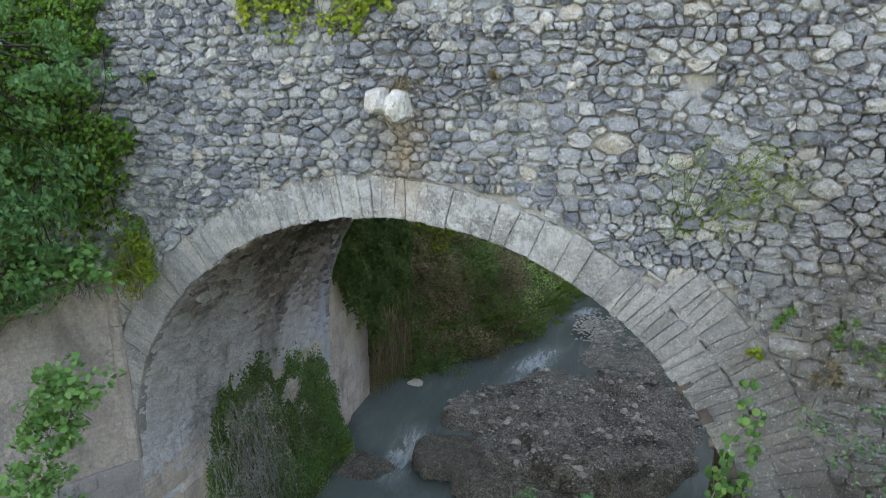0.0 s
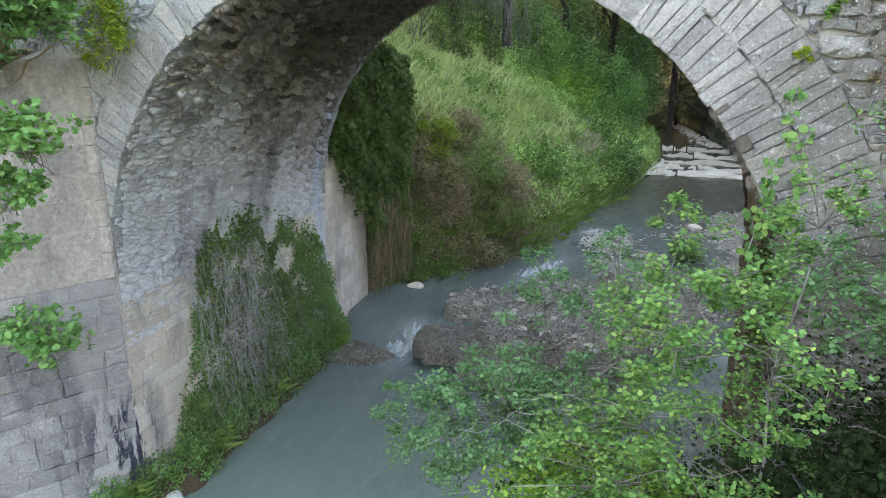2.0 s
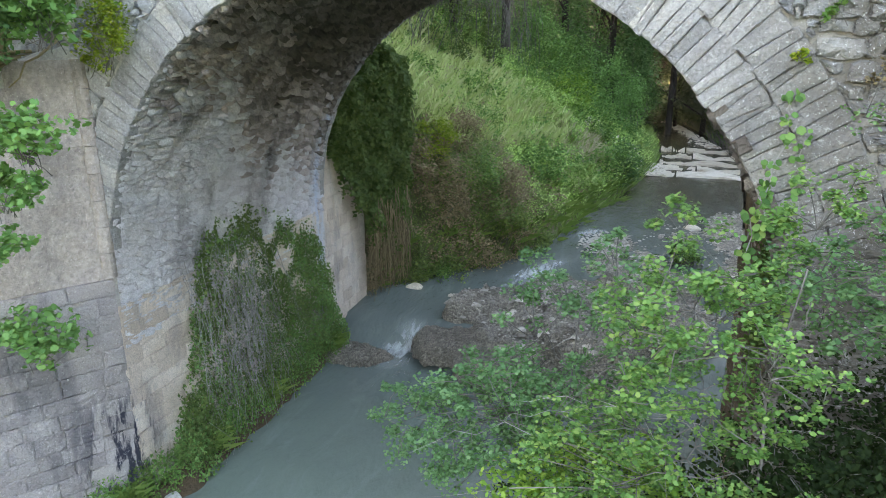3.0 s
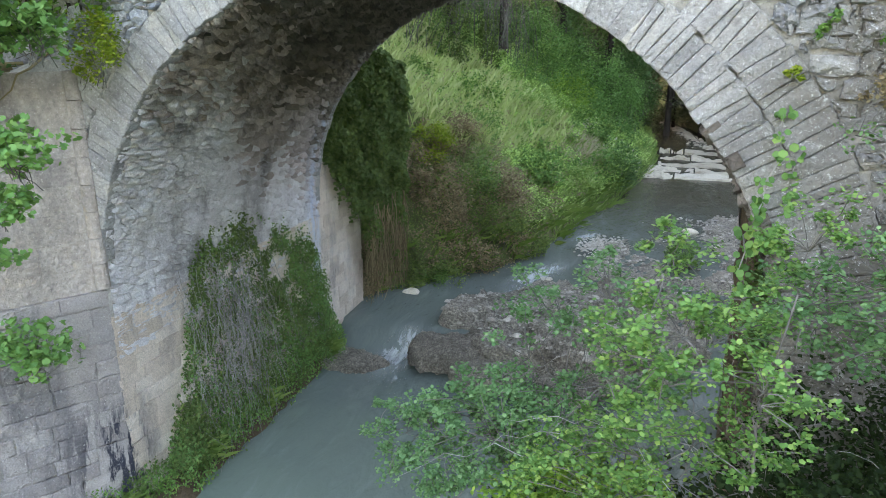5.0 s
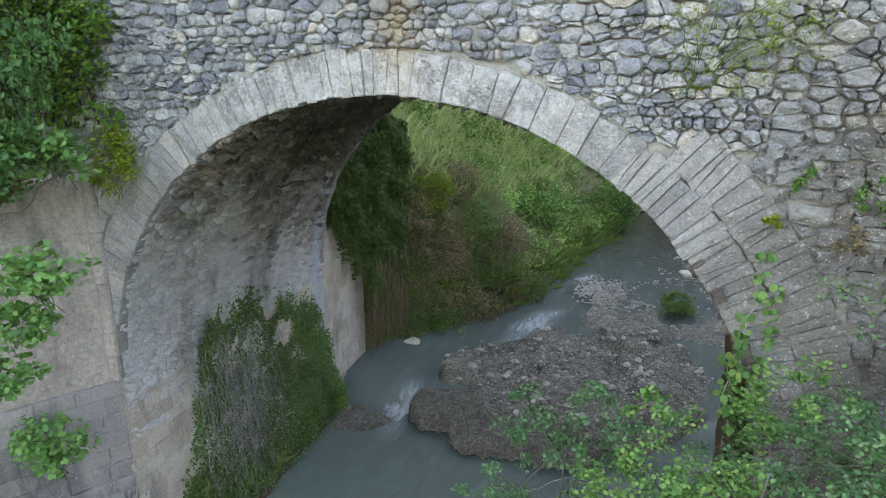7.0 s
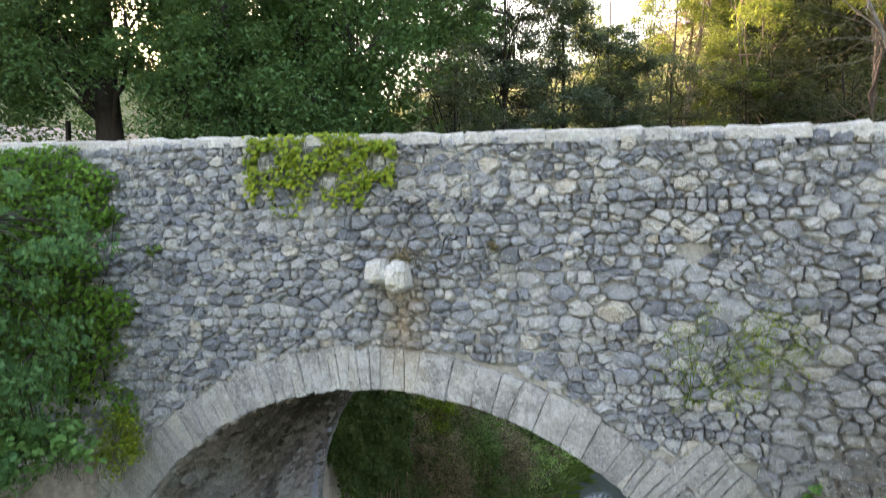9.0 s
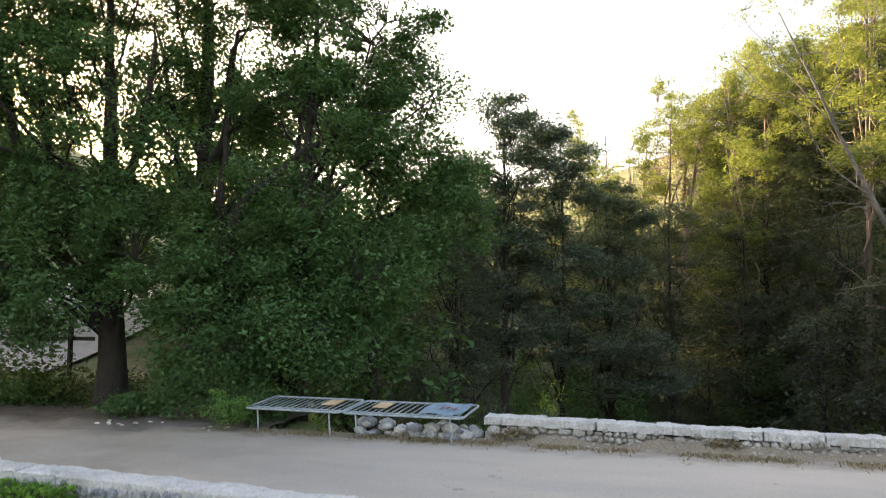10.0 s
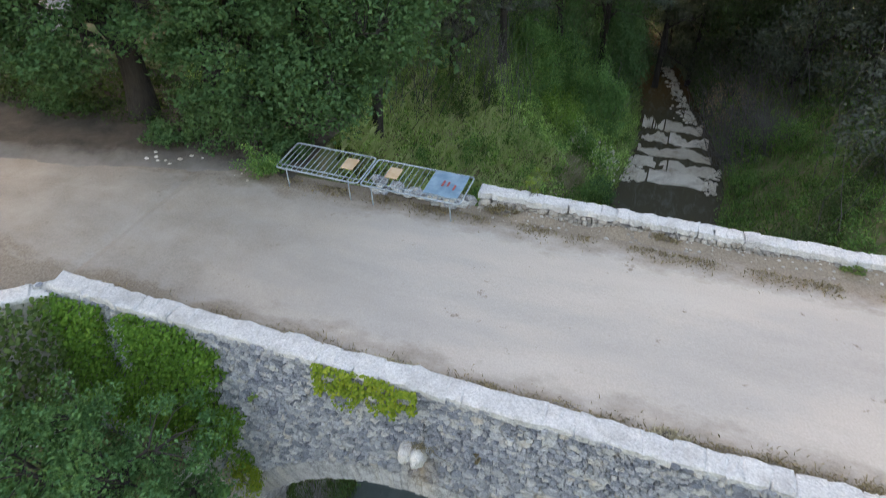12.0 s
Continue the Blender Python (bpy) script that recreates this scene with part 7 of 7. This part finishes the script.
for path, half in (([(-5.55, 14.7), (-5.6, 14.1), (-5.75, 13.5), (-5.7, 12.9), (-5.35, 12.2), (-4.9, 11.0)], 0.75), ([(-3.0, 20.3), (-3.3, 19.4), (-3.6, 18.6), (-3.8, 17.6), (-4.1, 16.4), (-4.6, 15.4)], 0.85), ([(-2.3, 23.6), (-2.7, 22.6), (-2.95, 21.2)], 0.55)):
    P = np.array(path)
    t = np.linspace(0, 1, 40)
    q = np.c_[np.interp(t, np.linspace(0, 1, len(P)), P[:, 0]), np.interp(t, np.linspace(0, 1, len(P)), P[:, 1])]
    u = np.linspace(-1, 1, 17)
    X = q[:, :1] + half * u[None, :] * (0.75 + 0.5 * t[:, None])
    Y = q[:, 1:] + 0 * u[None, :]
    Z = level(X, Y) + 0.022 + 0.012 * wavy(X, Y, 9)
    idx = np.arange(X.size).reshape(X.shape)
    quads = np.stack([idx[:-1, :-1], idx[1:, :-1], idx[1:, 1:], idx[:-1, 1:]], axis=-1).reshape(-1, 4)
    me = mesh_from("river_foam", np.c_[X.ravel(), Y.ravel(), Z.ravel()], quads[:, ::-1], M_FOAM, True)
    at = me.attributes.new("thick", "FLOAT", "POINT")
    strong = np.interp(t, [0, 0.12, 0.35, 0.55, 1], [0, 0.7, 1.0, 0.65, 0])[:, None] * (1 - np.abs(u[None, :]) ** 1.6)
    at.data.foreach_set("value", strong.ravel().astype(np.float32))
    stuff("river_foam", "white broken water at the rapids", "foam", me)

# ---- the bridge's small things ----
boss = thing("corbel", "weathered white corbel stone jutting from the wall", "corbel", at=(-3.05, FACE, 9.26))
bm = bmesh.new()
for dx, dz, s in ((-0.12, 0.02, (0.135, 0.22, 0.15)), (0.11, -0.03, (0.135, 0.22, 0.17)), (0.0, 0.0, (0.16, 0.16, 0.1))):
    tmp = bmesh.ops.create_icosphere(bm, subdivisions=3, radius=1.0)["verts"]
    for v in tmp:
        k = 1 + 0.2 * noise.fractal(v.co * 1.6 + Vector((dx * 9, 0, 3)), 1.0, 2.0, 4)
        q = Vector([math.copysign(abs(c) ** 0.75, c) for c in v.co]) * k
        v.co = Vector((q.x * s[0] + dx, q.y * s[1] - 0.12, q.z * s[2] + dz))
part("block", bm, M_WHITE, boss)
hp = Heap()
for k in range(60):
    a = np.array([-2.88 + r.normal(0, 0.11), FACE - r.uniform(0.02, 0.14), 9.48 + r.normal(0, 0.05)])
    limb(hp, a, a + [r.normal(0, 0.12), -0.03, r.normal(-0.08, 0.1)], 0.006, 0.003, r, 0.0, 4, 4)
me = hp.mesh("root_mat", M_DRY)
me.transform(Matrix.Translation((3.05, -FACE, -9.26)))
part_of("root_mat", me, boss, "dry brown roots")
for x, z, s in ((-1.38, 10.13, 0.075), (-1.03, 9.65, 0.085), (-1.1, 9.5, 0.06)):
    boulder("white_stone", "white stone set in the rubble wall", (x, FACE - 0.02, z), (s, 0.05, s), M_WHITE, int(x * -100), "stone", 0.1, "white stones in the wall", 2)

# steel barriers laid flat along the gap in the far parapet


def barrier(at, L, W, tilt, turn, seed, sheet=False, board=0.0):
    r = np.random.default_rng(seed)
    t = thing("crowd_barrier", "blue-grey steel crowd barrier lying flat" + (" under a blue sheet" if sheet else " under a tan board"), "barrier", "barriers in the parapet gap")

    def rod(name, pts, rad, label=""):
        hp = Heap()
        tube(hp, pts, [rad] * len(pts), 8)
        part_of(name, hp.mesh(name, M_STEEL), t, label)

    c = 0.08
    loop = [(c, 0, 0), (L - c, 0, 0), (L - 0.02, 0.02, 0), (L, c, 0), (L, W - c, 0), (L - 0.02, W - 0.02, 0), (L - c, W, 0), (c, W, 0), (0.02, W - 0.02, 0), (0, W - c, 0), (0, c, 0), (0.02, 0.02, 0), (c, 0, 0)]
    rod("frame", loop, 0.022)
    n = int(L / 0.135)
    for i in range(1, n):
        x = L * i / n
        rod("bar", [(x, 0.01, 0), (x, W / 2, r.normal(0, 0.004)), (x, W - 0.01, 0)], 0.011)
    rod("lower_rail", [(0, W * 0.14, 0), (L, W * 0.14, 0)], 0.014)
    for x in (0.28, L - 0.25):
        rod("foot", [(x, 0.02, 0.02), (x + 0.03, -0.02, -0.25), (x + 0.06, -0.06, -0.53)], 0.018)
    if sheet:
        bm = bmesh.new()
        bmesh.ops.create_grid(bm, x_segments=12, y_segments=12, size=0.5)
        for v in bm.verts:
            v.co = Vector(((v.co.x + 0.5) * 0.85 + L - 0.95, (v.co.y + 0.5) * (W - 0.2) + 0.16, 0.035 + 0.012 * math.sin(v.co.x * 9) * math.cos(v.co.y * 7)))
        bmesh.ops.solidify(bm, geom=bm.faces[:], thickness=0.006)
        s = part("sheet", bm, M_BLUE, t, "faded blue sheet")
        for x, y0, y1 in ((L - 0.62, 0.5, 0.72), (L - 0.5, 0.52, 0.7), (L - 0.33, 0.42, 0.62)):
            bm = bmesh.new()
            box(bm, x, x + 0.05, y0, y1, 0.053, 0.057)
            part("mark", bm, M_RED, s, "faded red mark")
    if board:
        bm = bmesh.new()
        box(bm, board, board + 0.32, 0.42, 0.86, 0.03, 0.05, 0.006)
        part("board", bm, M_TAN, t, "tan board")
    t.matrix_world = pose(*at, 0, 0, 0) @ pose(0, 0, 0, tilt, 0, turn)
    return t


barrier((-8.72, 12.68, 11.0), 2.2, 1.12, 5.5, -1.5, 1, False, 1.55)
bush("green weeds growing up through the fallen barrier", (-9.25, 12.85, 10.98), (0.7, 0.4, 0.36), 2200, 0.06, M_SHRUB, 281, "weeds", name="weeds", clumps=26, stems=8)
barrier((-6.45, 12.6, 11.0), 2.48, 1.12, 5, -1.0, 2, True, 0.45)

# tumbled parapet stones under the barriers
for k in range(46):
    s = r.uniform(0.07, 0.17)
    boulder("rubble_stone", "pale tumbled stone from the broken parapet", (r.uniform(-6.4, -3.9), r.uniform(13.05, 13.45), 10.52 + r.uniform(0, 0.22)), (s * 1.3, s, s * 0.8), M_COPING if k % 2 else M_RUBBLE, 120 + k, "stone", group="stones of the broken parapet", sub=1)

# earth and rubble slumped against the far parapet
X, U = np.meshgrid(np.arange(-4.2, 8.6, 0.09), np.linspace(0, 1, 9))
Y = far_line(X) - 0.8 + 0.45 * U + 0.05 * wavy(X, U, 1.9) * (1 - U)
Z = 10.49 + (0.13 + 0.07 * wavy(X, X, 0.8, 1) + 0.05 * wavy(X, X, 2.7)) * sstep(0, 1, U) + 0.02 * wavy(X, Y * 3, 4.1) * (U > 0.05)
idx = np.arange(X.size).reshape(X.shape)
quads = np.stack([idx[:-1, :-1], idx[:-1, 1:], idx[1:, 1:], idx[1:, :-1]], axis=-1).reshape(-1, 4)
tagged(new("slumped_earth", mesh_from("slumped_earth", np.c_[X.ravel(), Y.ravel(), Z.ravel()], quads, M_ROAD, True)), "dusty earth slumped against the parapet foot", "earth", kind="structure")
pick = r.choice(X.size, 240, replace=False)
pebbles("fallen_rubble", "small pale rubble along the parapet foot", np.c_[X.ravel(), Y.ravel(), Z.ravel() - 0.01][pick], 0.015, 0.05, M_DUSTY, r)
for k, (x, w) in enumerate([(-3.1, 0.5), (4.35, 0.3), (0.6, 0.35)]):
    bush("low dry weeds at the foot of the parapet", (x, far_line(x) - 0.5, 10.64), (w, 0.12, 0.12), 500, 0.05, M_THICKET if k == 1 else M_DRY, 720 + k, "weed", name="weed", clumps=16, stems=6, group="weeds along the parapets")
for k, (x, w) in enumerate([(-8.4, 0.4), (-6.9, 0.9), (-5.6, 0.35), (-3.6, 0.6), (-1.9, 0.45), (-0.6, 0.75), (1.0, 0.4), (2.3, 0.9), (4.0, 0.5), (-10.0, 0.35)]):
    bush("low brown weeds growing along the near coping", (x, 7.86, 10.56), (w, 0.15, 0.09), 700, 0.035, M_STRAW if k % 3 == 0 else M_DRY, 740 + k, "weed", name="weed", clumps=30, stems=8, group="weeds along the parapets")

# dry tufts along the track's edges
P = np.concatenate([np.c_[r.uniform(-10, 7, 6500), 7.74 + np.abs(r.normal(0, 0.17, 6500)), np.full(6500, 10.5)], np.c_[r.uniform(-9.5, 7, 6500), 13.0 - np.abs(r.normal(0, 0.22, 6500)), np.full(6500, 10.5)]])
P = P[np.sin(P[:, 0] * 2.3) + np.sin(P[:, 0] * 5.1 + 1) + 0.5 * np.sin(P[:, 0] * 0.9) + r.normal(0, 0.6, len(P)) > -0.3]
stuff("dry_verge", "dry brown grass along the edges of the track", "grass", blade_mesh("dry_verge", P, 0.08, 0.008, M_DRY, r, 1.0))
bush("dry yellowish weed behind the far parapet", (-2.5, 13.75, 11.2), (0.35, 0.2, 0.4), 140, 0.05, M_IVYY, 700, "weed", name="weed", clumps=10)
P = np.c_[r.uniform(-13.5, -9.0, 26), r.uniform(12.5, 13.3, 26), np.full(26, 10.5)]
pebbles("verge_stones", "small pale stones along the verge", P, 0.02, 0.07, M_LEDGE, r)

post = thing("fence_post", "weathered post with a crossbar beside the track", "post", at=(-18.5, 17.4, 10.6))
bm = bmesh.new()
box(bm, -0.06, 0.06, -0.06, 0.06, -0.2, 2.3, 0.01)
part("post", bm, M_BARK, post)
bm = bmesh.new()
box(bm, -0.9, 0.9, 0.062, 0.1, 1.5, 1.62, 0.005)
part("crossbar", bm, M_BARK, post)

# pale open yard seen through the oaks
X, Y = np.meshgrid(np.linspace(-60, -21, 40), np.linspace(17, 31, 16))
idx = np.arange(X.size).reshape(X.shape)
quads = np.stack([idx[:-1, :-1], idx[:-1, 1:], idx[1:, 1:], idx[1:, :-1]], axis=-1).reshape(-1, 4)
tagged(new("yard", mesh_from("yard", np.c_[X.ravel(), Y.ravel(), ground_z(X, Y).ravel() + 0.12], quads, M_YARD, True)), "pale gravel yard beyond the oaks", "yard", kind="structure")

# ---- pieces of walls and parapets, each one its own object ----
for v, f, o in FACING_STONES:
    part_of("stone", mesh_from("stone", v, f, M_RUBBLE, True), spandrel, at=o)
for v, f, o in VOUSSOIRS:
    part_of("voussoir", mesh_from("voussoir", v, f, M_VOUSSOIR), arch_ring, at=o)

r = np.random.default_rng(33)
upper = [p for p in ashlar(0, 4.2, 3.74, 7.2, (0.3, 0.42), (0.5, 1.0), r) if p[:, 1].max() < 7.05 - 0.44 * p[:, 0].mean()]
lower = ashlar(0, 4.2, 0.1, 3.5, (0.2, 0.31), (0.3, 0.85), r)
block_parts(upper, on_wing, "block", M_DRESSED, wing, r, 0.012, 0.006, var=0.001, gap=0.0003, fall=0.005)
block_parts([p + r.normal(0, 0.007, p.shape) for p in lower], on_wing, "block", M_ASHLAR, wing, r, 0.045, 0.03, var=0.006, gap=0.004)
block_parts(ashlar(0, 4.2, 3.5, 3.74, (0.24, 0.25), (0.5, 0.9), r), on_wing, "band_stone", M_ASHLAR, wing, r, 0.07, 0.03, var=0.006, gap=0.004)
block_parts([p + r.normal(0, 0.008, p.shape) for p in ashlar(0, 6.2, 0.05, 3.3, (0.17, 0.27), (0.25, 0.6), r)], on_pier, "block", M_PIER, pier, r, 0.03, 0.03, -0.06, 0.01, 0.001)
block_parts(ashlar(BACK, 15.6, 0.1, 6.5, (0.24, 0.32), (0.35, 0.6), r), lambda v: np.c_[-7.46 + v[:, 2], v[:, 0], v[:, 1]], "block", M_PIER, far_wing, r, 0.03, 0.025, -0.02, gap=0.004, fall=0.02)


def coping(x0, x1, y0, y1, zf, r, parent, wlo, whi, thick, line=lambda x: 0.0):
    x = x0
    while x < x1:
        w = r.uniform(wlo, whi)
        p = np.array([(x, y0), (x + w / 2, y0), (x + w, y0), (x + w, (y0 + y1) / 2), (x + w, y1), (x + w / 2, y1), (x, y1), (x, (y0 + y1) / 2)])
        p = p + r.normal(0, 0.022, p.shape)
        z = float(zf(x + w / 2)) + r.normal(0, 0.004)
        v, f = pillow(p, -0.02, -thick, -0.02, 0.0, 0.04, 0.006, r, 0.008, 0.03, 0.02)
        v[:, 2] += z
        v[:, 1] += line(x + w / 2)
        o = v.mean(axis=0)
        part_of("coping_stone", mesh_from("coping_stone", v - o, f, M_COPING), parent, at=o)
        x += w


side = (SPLAY1 - SPLAY0).normalized()
block_parts(ashlar(-0.1, 6.2, 0.0, 0.46, (0.46, 0.46), (0.3, 0.6), r), lambda v: np.c_[SPLAY0.x + side.x * v[:, 0] - 0.6 * v[:, 1], SPLAY0.y + side.y * v[:, 0] + 0.75 * v[:, 1] - 0.03, 10.78 + v[:, 2]], "coping_stone", M_COPING, splay, r, 0.0, 0.04, -0.12, 0.01, -0.01, 0.03)
coping(-10.6, 8.5, FACE + 0.0, FACE + 0.43, par_top, r, near_parapet, 0.2, 0.55, 0.13)
coping(-3.75, 8.5, -0.36, 0.0, far_top, r, far_parapet, 0.18, 0.42, 0.16, far_line)
for p in random_rubble([(-3.9, 7.6, 10.3, 11.1, (0.1, 0.17), (1.0, 2.0))], r):
    c = p.mean(axis=0)
    if -3.75 < c[0] < 7.5 and 10.45 < c[1] < far_top(c[0]) - 0.15:
        q = soften(p, 8)
        v, f = pillow(q, 0.01, -0.04, 0.015, 0.03, 0.05, 0.012, r, 0.005)
        w = np.c_[v[:, 0], far_line(v[:, 0]) - 0.34 - v[:, 2] - 0.25 * (10.85 - v[:, 1]), v[:, 1]]
        o = w.mean(axis=0)
        part_of("stone", mesh_from("stone", w - o, [g[::-1] for g in f], M_DUSTY, True), far_parapet, at=o)
